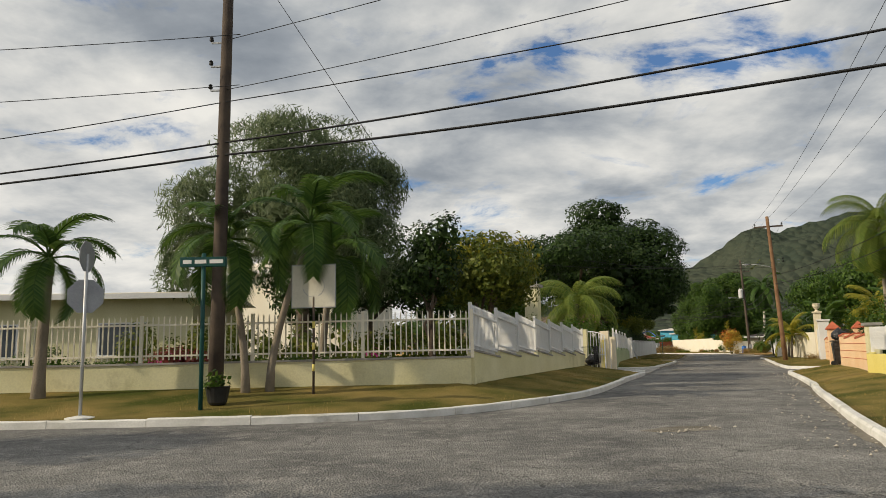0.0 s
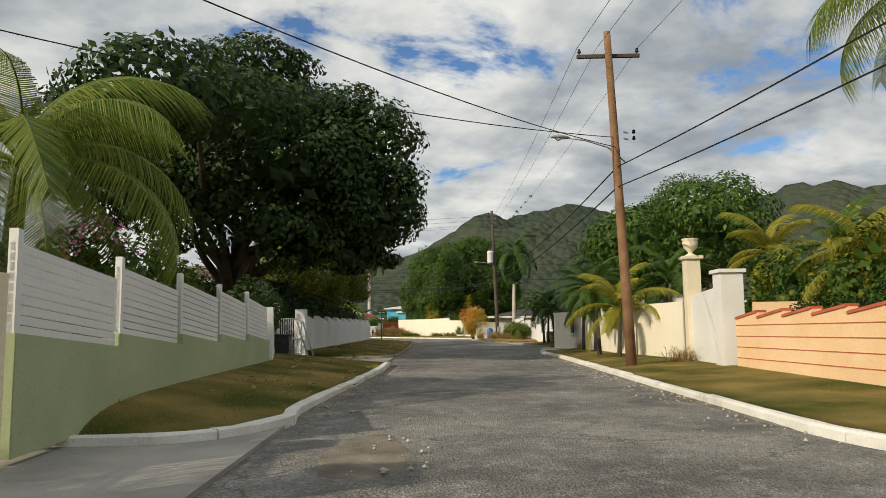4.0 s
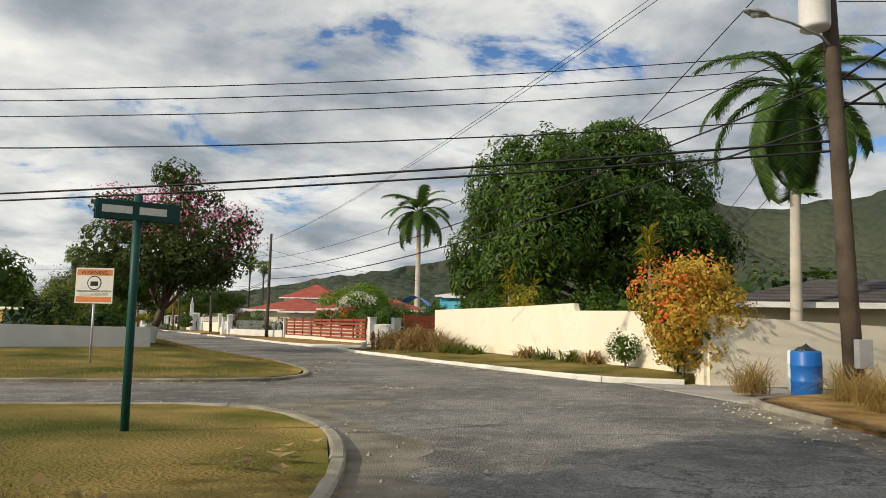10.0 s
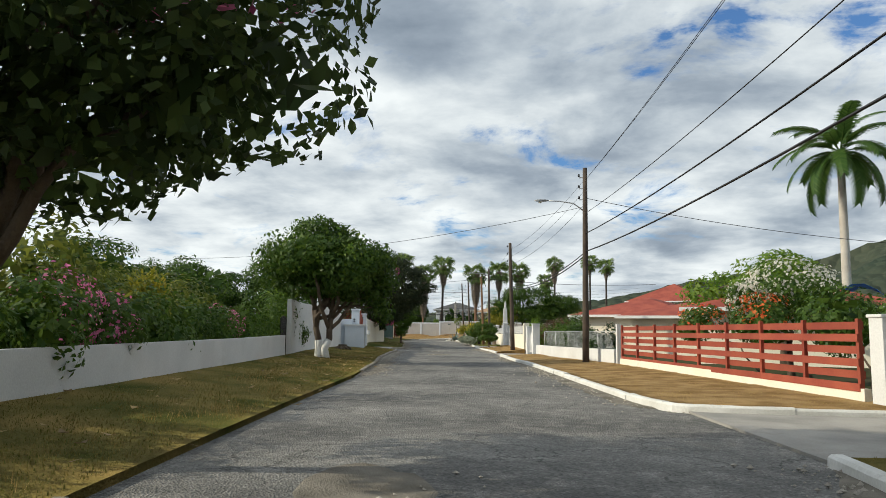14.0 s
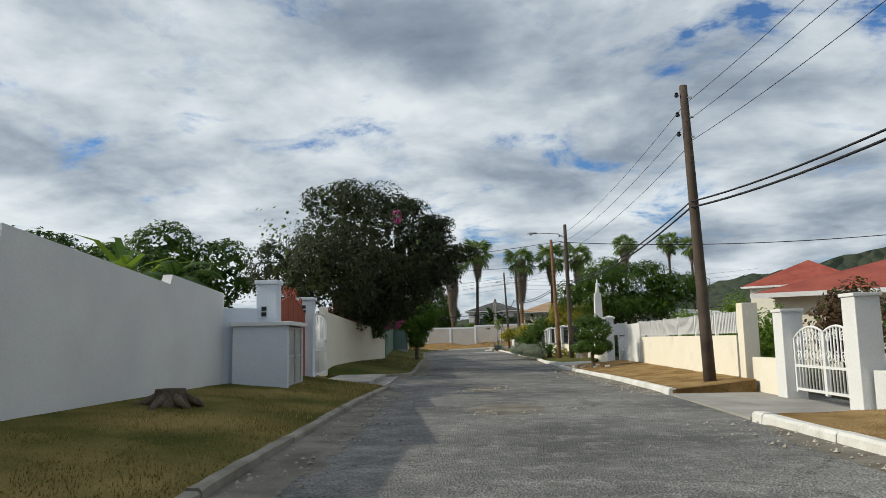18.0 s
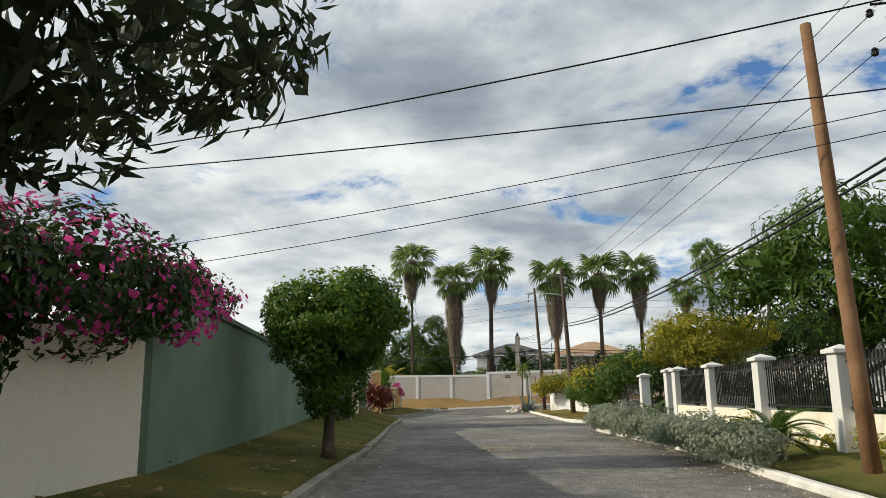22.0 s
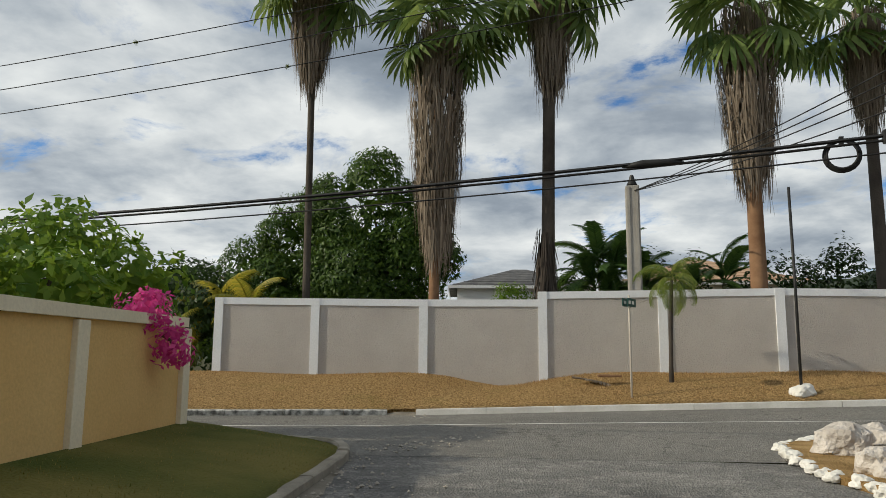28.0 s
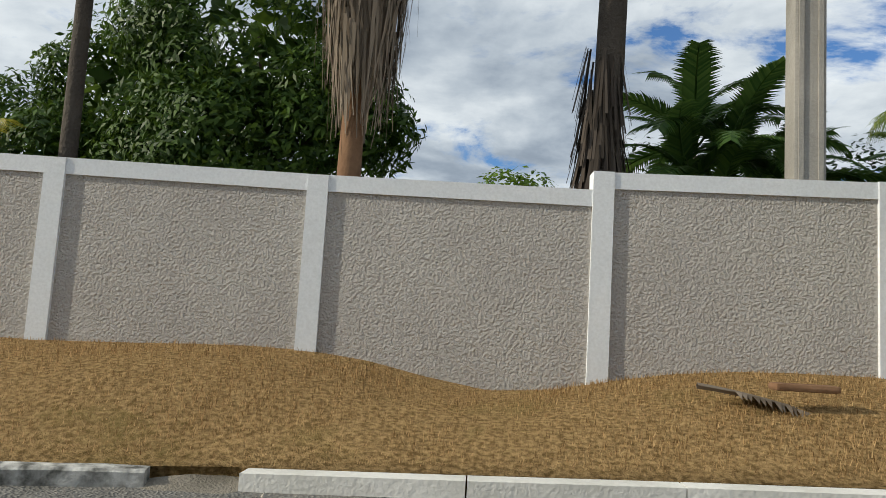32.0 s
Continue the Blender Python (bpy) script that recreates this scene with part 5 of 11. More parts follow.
# driveways
DR = "grey concrete driveway apron"
sheet("driveway", [(9.1, 34.1), (10.6, 38), (12.2, 42.8), (10.9, 41.7), (9.2, 42.0), (8.7, 40), (6.2, 35)], 0.05, M_CONCRETE, DR, "driveway")
sheet("driveway", [(17.5, 57.2), (19.4, 62.4), (16.0, 63.2), (14.0, 60.0)], 0.05, M_CONCRETE, DR, "driveway")
sheet("driveway", [(15.3, 33.0), (18.2, 38.0), (20.4, 36.6), (19.5, 34), (17, 32.4)], 0.04, M_CONCRETE, DR, "driveway")
sheet("driveway", [(28.2, 65.4), (31.5, 72.8), (33.4, 71.8), (33.6, 68), (30.6, 64.6)], 0.04, M_CONCRETE, DR, "driveway")
sheet("driveway", [(33.2, 78.6), (34.6, 84.4), (37.6, 83.4), (36, 79)], 0.04, M_CONCRETE, DR, "driveway")
sheet("driveway", [(37.6, 97.0), (37.6, 102.6), (40.2, 102.0), (41.4, 97.2)], 0.03, M_CONCRETE, "pale concrete driveway apron", "driveway")
sheet("driveway", [(32.7, 123.9), (31.6, 129.3), (35.6, 129.9), (37.4, 124)], 0.04, M_CONCRETE, "pale concrete driveway apron", "driveway")
sheet("driveway", [(15.0, 165.6), (13.2, 172.3), (10.6, 172.0), (11.6, 168.0), (12.4, 165.2)], 0.05, M_CONCRETE, "broken concrete driveway apron", "driveway")
sheet("driveway", [(23.7, 158.4), (22.6, 163.6), (24.8, 163.9), (25.6, 159.5), (25.9, 158.6)], 0.04, M_CONCRETE, DR, "driveway")
sheet("driveway", [(18.2, 179.6), (17.2, 184.2), (20.0, 184.8), (21.2, 180)], 0.04, M_CONCRETE, DR, "driveway")
verge("driveway", [(1.5, 213.9), (0.6, 216.0), (-0.4, 218.2), (-1.4, 220.2)], [(0.9, 209.4), (-1.0, 213.4), (-2.2, 216.6), (-3.2, 219.9)], 0.05, 0.8, M_CONCRETE, DR)
sheet("driveway", [(5.7, 224.4), (3.9, 221.8), (6.6, 217.6), (9.6, 222)], 0.012, M_CONCRETE, "pale concrete driveway apron", "driveway")

# ---- boundary walls, left side from the start ----
PALEY = "pale yellow painted block wall"
wall_run("boundary_wall", [(-16.0, 18.25, 0.4, 1.1), (-8, 18.6, 0.45, 1.1), (0.65, 18.95, 0.45, 1.12)], M_YELLOWP, PALEY + " under the picket fence", 0.2, M_CONCRETE, 0.05, 0.03)
A0, A1 = (0.65, 18.95), (6.35, 34.4)
stepped("boundary_wall", A0, A1, 7, 0.45, 0.55, 1.18, 1.02, 0.2, M_YELLOWP, PALEY + " stepping along the slope", 0.2, M_CONCRETE, 0.05, 0.03)
picket_panels("picket_fence", (-16.0, 18.3), (0.65, 18.95), 6, 1.17, 1.17, 2.25, 2.3, 0.0, 0.14, M_CREAM, "cream-painted metal picket fence on a low wall")
picket_panels("picket_fence", A0, A1, 7, 1.2, 1.05, 2.38, 2.12, 0.2, 0.115, M_WHITE2, "white-painted metal picket fence stepping along a wall", pw=0.045)
GY = yaw_of((7.4, 35.6), (9.1, 40.3))
pillar("gate_pillar", 6.55, 35.0, 0.4, 1.75, 0.34, M_YELLOWP, "pale yellow gate pillar", GY)
pillar("gate_pillar", 7.75, 36.3, 0.1, 1.55, 0.22, M_YELLOW, "bright yellow painted gate post", GY)
pillar("gate_pillar", 7.95, 36.9, 0.1, 2.0, 0.42, M_OCHRETRIM, "pale stone-faced gate pillar", GY)
pillar("gate_pillar", 8.95, 40.1, 0.1, 1.75, 0.5, M_OCHRETRIM, "pale stone-faced gate pillar with a bell plate", GY)
picket_panels("pedestrian_gate", (8.1, 37.3), (8.8, 39.7), 1, 0.15, 0.15, 1.75, 1.75, 0.0, 0.12, M_WHITE2, "white metal side gate with pickets", rails=(0.1, 0.5, 0.88))
B0, B1 = (9.2, 40.6), (13.1, 53.3)
stepped("boundary_wall", B0, B1, 5, 0.42, 0.5, 1.2, 1.05, 0.2, M_SAGE2, "pale green wall base with stepped top", 0.2)
for i in range(5):
    a, b = at(B0, B1, i / 5 + 0.004), at(B0, B1, (i + 1) / 5 - 0.004)
    z = 1.2 - 0.03 * i
    o = thing("slatted_panel", "white louvred fence panel on a pale green wall", "fence", group="louvred fence panels")
    for k in range(9):
        za = z + 0.1 + k * 0.1
        link_mesh("slat", *prism(a, b, 0.05, za, za - 0.2, za + 0.085, za - 0.115), M_WHITE2, o)
    link_mesh("post", *prism(a, at(a, b, 0.04), 0.09, z, z, z + 1.12, z + 1.11), M_WHITE2, o)
wall_run("boundary_wall", [(13.2, 53.5, 0.45, 1.9), (13.45, 55.2, 0.45, 1.82), (13.46, 55.21, 0.45, 1.62), (14.1, 60.2, 0.4, 1.5)], M_WHITE, "white painted wall with ivy")
pillar("gate_pillar", 14.2, 60.6, 0.3, 1.95, 0.42, M_WHITE, "white gate pillar", 70)
pillar("gate_pillar", 15.55, 62.5, 0.3, 1.75, 0.42, M_WHITE, "white gate pillar", 70)
stepped("boundary_wall", (15.7, 62.8), (24.5, 86.6), 9, 0.4, 0.38, 1.72, 1.72, 0.24, M_WHITE, "white painted wall with a stepped top", 0.2)
wall_run("boundary_wall", [(24.5, 86.6, 0.36, 1.85), (21.5, 87.6, 0.36, 1.85), (17, 88.9, 0.36, 1.8), (6, 91.6, 0.36, 1.7)], M_WHITE, "white painted wall along the side street")
# far corner of the side street
wall_run("boundary_wall", [(6, 108.2, 0.3, 1.05), (15, 110.0, 0.3, 1.0), (20.4, 111.6, 0.3, 1.0), (20.41, 111.61, 0.3, 1.15), (24.75, 113.2, 0.3, 1.1)], M_WHITE, "low white painted wall with a step")
wall_run("boundary_wall", [(24.75, 113.2, 0.3, 1.1), (23.7, 117.6, 0.35, 1.05), (22.5, 122.4, 0.4, 1.1), (20.8, 129, 0.42, 1.12), (19.0, 136.2, 0.42, 1.15), (17.2, 142.8, 0.45, 1.2)], M_WHITE, "low weathered white wall under a hedge")
wall_run("boundary_wall", [(16.75, 144.3, 0.45, 2.75), (15.1, 149.28, 0.45, 2.75)], M_WHITE2, "tall smooth white wall beside a dark gate")
wall_run("boundary_wall", [(15.1, 149.3, 0.48, 2.75), (14.2, 153.4, 0.48, 2.75), (14.18, 153.45, 0.48, 2.95), (13.0, 158.6, 0.48, 2.55), (12.98, 158.7, 0.48, 2.75), (12.4, 161.5, 0.48, 2.55)], M_WHITE2, "tall smooth white boundary wall")
wall_run("boundary_wall", [(11.45, 169.3, 0.5, 2.55), (11.2, 170.1, 0.5, 2.55), (11.18, 170.15, 0.5, 2.4), (9.4, 177.2, 0.5, 2.2), (7.75, 185.4, 0.5, 2.15)], M_CREAM, "cream painted wall under an overhanging tree")
wall_run("boundary_wall", [(7.7, 185.6, 0.5, 2.85), (4.5, 195.0, 0.45, 2.65), (2.0, 203.2, 0.4, 2.45)], M_SAGE, "sage green wall with a moulded top", 0.22, M_SAGE, 0.09, 0.05)
wall_run("boundary_wall", [(0.95, 210.45, 0.4, 2.52), (-4.0, 209.1, 0.4, 2.52), (-9.0, 207.8, 0.4, 2.52)], M_SAGE, "dark sage green wall behind the drive", 0.2, M_SAGE, 0.08, 0.05)
wall_run("boundary_wall", [(-0.35, 215.9, 0.3, 2.55), (-2.6, 215.3, 0.3, 2.55)], M_OCHRE, "short ochre wall with a white cap beside the drive", 0.2, M_OCHRETRIM, 0.14, 0.07)
YP = [(-2.8, 219.8), (-3.4, 222.9), (-3.98, 226.34), (-4.6, 229.66), (-5.15, 232.7)]
wall_run("boundary_wall", [(x, y, 0.45, 1.66 + 0.035 * i) for i, (x, y) in enumerate(YP)], M_OCHRE, "ochre painted wall with pale pilasters and rounded coping", 0.2, M_OCHRETRIM, 0.14, 0.07)
wall_run("boundary_wall", [(-2.8, 219.8, 0.3, 1.66), (-7.5, 221.2, 0.3, 1.66)], M_OCHRE, "ochre painted wall return", 0.2, M_OCHRETRIM, 0.12, 0.06)
wall_run("boundary_wall", [(-5.2, 232.9, 0.4, 1.8), (-20, 229.4, 0.3, 1.8)], M_OCHRE, "ochre painted wall return along the main road", 0.2, M_OCHRETRIM, 0.12, 0.06)
for x, y in YP:
    pillar("pilaster", x + 0.06, y, 0.3, 1.34 + 0.035 * YP.index((x, y)), 0.24, M_OCHRETRIM, "pale painted pilaster on the ochre wall", -82)

# ---- right side from the start ----
wall_run("boundary_wall", [(9.6, 8.5, 0.3, 1.0), (12.9, 22.6, 0.38, 0.95), (14.6, 25.4, 0.4, 0.95)], M_YELLOW, "yellow painted low wall", 0.2)
picket_panels("picket_fence", (11.4, 16.2), (14.55, 25.3), 4, 1.0, 1.0, 1.75, 1.75, 0.0, 0.13, M_WHITE2, "white metal picket fence on a yellow wall")
pillar("gate_pillar", 14.85, 25.75, 0.36, 1.5, 0.42, M_YELLOWP, "cream gate pillar with a moulded cap", 70, M_CONCRETE, 0.07, 0.1)


def banded(name, p, q, n, z0, z1, t0, t1, drop, label):
    """Peach wall with grooved courses and a terracotta stepped cap."""
    top = stepped(name, p, q, n, z0, z1, t0, t1, drop, M_PEACH, label, 0.2, M_TERRA, 0.06, 0.03)
    for k in range(4):
        z = z0 + 0.28 * (k + 1)
        v, f = prism(p, q, 0.012, z, z + z1 - z0, z + 0.018, z + z1 - z0 + 0.018, 0.104)
        link_mesh("groove", v, f, M_TERRA, top)


banded("boundary_wall", (15.0, 26.2), (16.5, 31.2), 3, 0.4, 0.42, 1.5, 1.55, 0.16, "peach block wall with terracotta coping")
pillar("gate_pillar", 16.6, 31.7, 0.3, 1.55, 0.42, M_PEACH, "peach gate pillar with a terracotta finial", 68, M_TERRA, 0.06, 0.08, 0.28)
pillar("gate_pillar", 20.2, 36.2, 0.2, 1.75, 0.45, M_PEACH, "peach gate pillar with a terracotta finial", 68, M_TERRA, 0.06, 0.08, 0.3)
banded("boundary_wall", (20.4, 36.6), (24.75, 48.2), 9, 0.25, 0.15, 1.62, 1.5, 0.16, "curving peach block wall with terracotta coping")
pillar("gate_pillar", 24.95, 48.8, 0.1, 2.6, 0.62, M_WHITE2, "tall white gate pillar", 68, M_WHITE2, 0.07, 0.1)
wall_run("boundary_wall", [(25.1, 49.3, 0.15, 2.35), (25.9, 51.4, 0.2, 2.2)], M_WHITE2, "white wall beside the pillar")
wall_run("boundary_wall", [(25.4, 48.4, 0.15, 1.9), (28.5, 46.5, 0.15, 1.9)], M_PEACH, "peach wall set back behind the pillar")
pillar("gate_pillar", 26.0, 51.6, 0.15, 3.2, 0.45, M_OCHRETRIM, "stone pillar carrying an urn", 68, M_OCHRETRIM, 0.08, 0.1)
wall_run("boundary_wall", [(26.2, 52.2, 0.2, 2.05), (27.3, 57.4, 0.22, 2.05), (29.2, 63.6, 0.25, 2.05), (30.0, 64.9, 0.28, 2.1)], M_CREAM, "white wall behind clumps of palms")
pillar("gate_pillar", 30.2, 65.1, 0.2, 2.2, 0.4, M_WHITE, "white gate pillar", 68)
cv = [(33.4 - 2.2 * math.cos(radians(a)), 69.3 + 2.4 * math.sin(radians(a)), 0.2, 1.95) for a in range(-50, 61, 5)]
wall_run("boundary_wall", [(30.35, 65.4, 0.2, 1.95)] + cv + [(33.1, 72.6, 0.25, 2.0)], M_CREAM, "curved cream gate wall with a moulded cap", 0.2, M_CREAM, 0.08, 0.04)
wall_run("boundary_wall", [(33.1, 72.6, 0.25, 2.0), (34.4, 75.4, 0.25, 2.0), (35.9, 79.3, 0.25, 2.05), (37.4, 84.9, 0.25, 2.0), (37.42, 84.95, 0.25, 1.75), (39.85, 91.6, 0.25, 1.7), (39.87, 91.65, 0.25, 1.98), (41.6, 96.8, 0.25, 1.95)], M_WHITE2, "sunlit white boundary wall with steps")
wall_run("boundary_wall", [(41.6, 96.8, 0.2, 1.9), (48, 96.0, 0.2, 1.8)], M_WHITE2, "white wall return at the drive")
wall_run("boundary_wall", [(46, 101.0, 0.2, 1.5), (39.4, 101.2, 0.2, 1.75), (39.35, 104.6, 0.25, 1.9), (39.0, 108.0, 0.25, 1.95), (38.98, 108.1, 0.25, 2.2), (38.3, 112.4, 0.25, 2.15), (37.4, 120.4, 0.25, 2.15), (37.3, 121.4, 0.25, 2.15), (40.5, 122.6, 0.25, 2.1)], M_CREAM, "sunlit cream boundary wall curving with the road")
pillar("gate_pillar", 35.25, 130.0, 0.2, 1.55, 0.42, M_WHITE, "white gate pillar at the red fence", 104, M_WHITE, 0.03, 0.06)
pillar("gate_pillar", 35.9, 125.2, 0.2, 1.5, 0.42, M_WHITE, "white gate pillar", 104, M_WHITE, 0.03, 0.06)
R0, R1 = (34.95, 130.5), (30.65, 145.6)
o = thing("board_fence", "red-stained horizontal board fence", "fence")
for i in range(8):
    a, b = at(R0, R1, i / 8), at(R0, R1, (i + 1) / 8)
    for k in range(6):
        z = 0.36 + 0.235 * k
        link_mesh("board", *prism(a, b, 0.035, z, z, z + 0.15, z + 0.15, -0.05 if k % 2 else 0.05), M_REDWOOD, o)
for i in range(9):
    a = at(R0, R1, i / 8)
    link_mesh("post", *prism(a, at(R0, R1, i / 8 + 0.006), 0.08, 0.1, 0.1, 1.74, 1.74), M_REDWOOD, o)
wall_run("boundary_wall", [(35.0, 130.4, 0.2, 0.42), (30.6, 145.7, 0.2, 0.42)], M_CREAM, "low plinth below the red boards", 0.14)
pillar("gate_pillar", 30.5, 146.0, 0.15, 1.65, 0.2, M_WHITE, "white end post of the red fence", 104)
wall_run("boundary_wall", [(30.4, 146.6, 0.2, 0.75), (27.4, 153.4, 0.2, 0.72), (25.8, 159.35, 0.2, 0.7)], M_WHITE, "low white wall under a wire fence", 0.2)
pillar("gate_pillar", 25.67, 159.6, 0.15, 1.75, 0.42, M_WHITE2, "white gate pillar", 105, M_WHITE2, 0.03, 0.06)
pillar("gate_pillar", 25.0, 162.4, 0.15, 1.6, 0.42, M_WHITE2, "white gate pillar", 105, M_WHITE2, 0.03, 0.06)
wall_run("boundary_wall", [(24.95, 162.65, 0.2, 0.8), (24.6, 164.2, 0.2, 0.8)], M_CREAM, "low cream wall stub", 0.2)
pillar("gate_pillar", 24.5, 164.6, 0.15, 1.9, 0.36, M_CREAM, "cream wall pillar", 105)
wall_run("boundary_wall", [(24.4, 164.9, 0.2, 1.3), (23.3, 169.8, 0.2, 1.3), (22.25, 174.7, 0.2, 1.3), (22.0, 176.0, 0.2, 1.3)], M_CREAM, "sunlit cream wall under a white balustrade", 0.2)
wall_run("boundary_wall", [(22.0, 176.0, 0.2, 1.85), (21.3, 179.6, 0.2, 1.85)], M_WHITE, "white wall section", 0.2)
wall_run("boundary_wall", [(20.4, 182.8, 0.2, 1.3), (18.75, 188.15, 0.2, 1.3), (18.7, 188.3, 0.2, 0.95), (17.3, 194.5, 0.2, 0.9), (16.2, 198.5, 0.2, 0.9), (15.0, 203.2, 0.2, 0.9)], M_CREAM, "low cream wall under black railings", 0.22)
wall_run("boundary_wall", [(12.8, 213.4, 0.25, 1.35), (10.7, 219.4, 0.25, 1.35), (9.0, 225.8, 0.25, 1.35), (8.7, 227.2, 0.25, 1.3)], M_WHITE2, "white wall half hidden by a flowering shrub", 0.2)

# ---- roughcast wall across the end ----
EW = [(-9.8, 242.63, 1.0, 3.12), (-6.95, 242.98, 0.93, 3.09), (-3.82, 243.39, 0.88, 3.06), (-0.44, 243.79, 0.74, 3.06), (2.87, 244.1, 1.05, 3.1), (6.0, 244.35, 1.1, 3.14), (9.3, 244.75, 1.0, 3.1), (12.6, 245.2, 0.9, 3.0), (15.9, 245.7, 0.8, 2.9), (22, 246.6, 0.6, 2.7), (34, 248.3, 0.4, 2.5)]
ew = thing("roughcast_wall", "grey roughcast wall with smooth white pilasters and coping", "wall", kind="structure")
for i, (a, b) in enumerate(zip(EW, EW[1:])):
    lift = 0.22 if i >= 3 else 0.0
    link_mesh("roughcast_panel", *prism(a, b, 0.2, a[2] - 0.5, b[2] - 0.5, a[3] - 0.2 + lift, b[3] - 0.2 + lift), M_ROUGHCAST, ew)
    link_mesh("coping", *prism(a, b, 0.25, a[3] - 0.2 + lift, b[3] - 0.2 + lift, a[3] + lift, b[3] + lift), M_COOLWHITE, ew)
for i, a in enumerate(EW):
    lift = 0.23 if i >= 3 else 0.0
    d = (Vector(EW[min(i + 1, len(EW) - 1)][:2]) - Vector(EW[max(i - 1, 0)][:2])).normalized() * 0.125
    link_mesh("pilaster", *prism((a[0] - d.x, a[1] - d.y), (a[0] + d.x, a[1] + d.y), 0.29, a[2] - 0.35, a[2] - 0.35, a[3] + lift - 0.004, a[3] + lift - 0.004), M_COOLWHITE, ew)

# ---- hills ----
RIDGE = [(-500, 1000, 20), (-250, 800, 18), (-60, 650, 18), (40, 600, 26), (90, 560, 34.5), (150, 560, 46), (210, 560, 67), (300, 560, 98), (370, 520, 87), (450, 420, 95), (520, 300, 95), (560, 100, 95), (600, -200, 95)]
def hill_mat():
    # woodland greens lightened and greyed: some distance haze is in the base colour
    m = mat("hazed_wooded_hillside", (0.040, 0.056, 0.042), (0.072, 0.082, 0.058), 0.012, 0.3, 0.95, 0.0, spec=0.02, stain=(0.11, 0.10, 0.062))
    nt = m.node_tree
    p = nt.nodes["Principled BSDF"]
    tc = nt.nodes.new("ShaderNodeTexCoord")
    vo = nt.nodes.new("ShaderNodeTexVoronoi")
    vo.inputs["Scale"].default_value = 0.16
    nt.links.new(tc.outputs["Object"], vo.inputs[0])
    b = nt.nodes.new("ShaderNodeBump")
    b.inputs["Strength"].default_value = 1.0
    b.inputs["Distance"].default_value = 3.0
    b.invert = True
    nt.links.new(vo.outputs["Distance"], b.inputs["Height"])
    nt.links.new(b.outputs[0], p.inputs["Normal"])
    return m


M_HILL = hill_mat()
hp = spline(RIDGE, 6)
hv, hf = [], []
NR = 40
for i, p in enumerate(hp):
    c = Vector((10.0, 150.0))
    inward = (c - Vector((p.x, p.y))).normalized()
    for j in range(NR + 1):
        t = j / NR
        q = Vector((p.x, p.y)) + inward * (210 * t)
        z = p.z * (1 - t) ** 1.25
        z += p.z * 0.20 * (1 - t * 0.8) * (noise.fractal(Vector((q.x * 0.011, q.y * 0.011, 2.0)), 0.9, 2.0, 5) if 0 < t < 1 else 0.25 * nz(p.x, p.y, 0.03))
        z += 2.5 * nz(q.x, q.y, 0.12) * (1 - t) + 1.6 * nz(q.x, q.y, 0.31) * (1 - t)
        hv.append((q.x, q.y, z - 0.5))
for i in range(len(hp) - 1):
    for j in range(NR):
        a = i * (NR + 1) + j
        hf.append((a, a + 1, a + NR + 2, a + NR + 1))
tagged(link_mesh("hillside", hv, hf, M_HILL, None, "", True), "distant wooded hillside with dry ochre clearings", "hill", kind="structure")


# ---- trees and palms ----
tree("feathery_tree", (-5.2, 27.0, 0.4), 3.6, 0.28, [(0, 0, 8.0, 3.2, 3.2, 2.0), (1.8, 0.5, 7.0, 2.2, 2.4, 1.9), (-2.8, 0.3, 6.4, 2.5, 2.5, 2.1), (0.4, -1.4, 5.6, 2.8, 2.2, 2.0), (2.6, -0.5, 4.6, 1.4, 1.6, 1.7), (-4.0, 0, 4.4, 1.5, 1.5, 1.7), (0, 1.8, 6.5, 2.6, 2.2, 2.4)], L_FEATHER, "tall feathery weeping tree behind the fence", lsize=0.25, dens=1.8, seed=11, droop=0.9, aspect=0.16, clump=0.2)
tree("frangipani_tree", (-0.4, 22.4, 0.4), 1.9, 0.12, [(0, 0, 3.4, 1.0, 1.0, 1.0), (0.5, -0.5, 4.2, 0.7, 0.7, 0.9), (-0.6, 0.2, 2.8, 0.9, 0.8, 0.8), (-0.2, 0.4, 4.3, 0.5, 0.5, 0.8)], L_DARK, "dark small-leaved tree beside the fence corner", lsize=0.16, dens=1.6, seed=12, clump=0.22)
tree("cassia_tree", (1.4, 27.2, 0.4), 2.0, 0.16, [(0, 0, 3.9, 2.2, 2.3, 1.3), (0.9, 1.2, 3.6, 1.6, 1.6, 1.2), (-1.1, -0.6, 3.5, 1.5, 1.5, 1.2), (0.4, -1.4, 3.6, 1.3, 1.3, 1.1)], L_OLIVE, "spreading tree with yellow-tipped leaves over the fence", lsize=0.18, dens=2.6, seed=13, extra=[("yellow_growth", L_YELLOW, [(0, 0, 4.3, 2.2, 2.3, 1.1), (0.9, 1.2, 3.9, 1.6, 1.6, 1.1)], 0.15, 0.6, "yellow-green leaf tips")])
tree("background_tree", (-3.5, 35, 0.3), 3.0, 0.2, [(0, 0, 5.0, 3.2, 3, 2.2), (3.2, 0, 4.0, 2.4, 2.4, 1.8), (-3, 0, 4.2, 2.6, 2.4, 2)], L_DARK, "dark broad tree behind the house", lsize=0.25, dens=2.1, seed=14)
feather_palm("coconut_palm", (8.1, 46.2, 0.4), 3.6, "coco", 19, "young coconut palm with yellowing fronds", 0.16, (0.2, -0.2), 1.0, M_PALMDARK, 21, spread=(-25, 80))
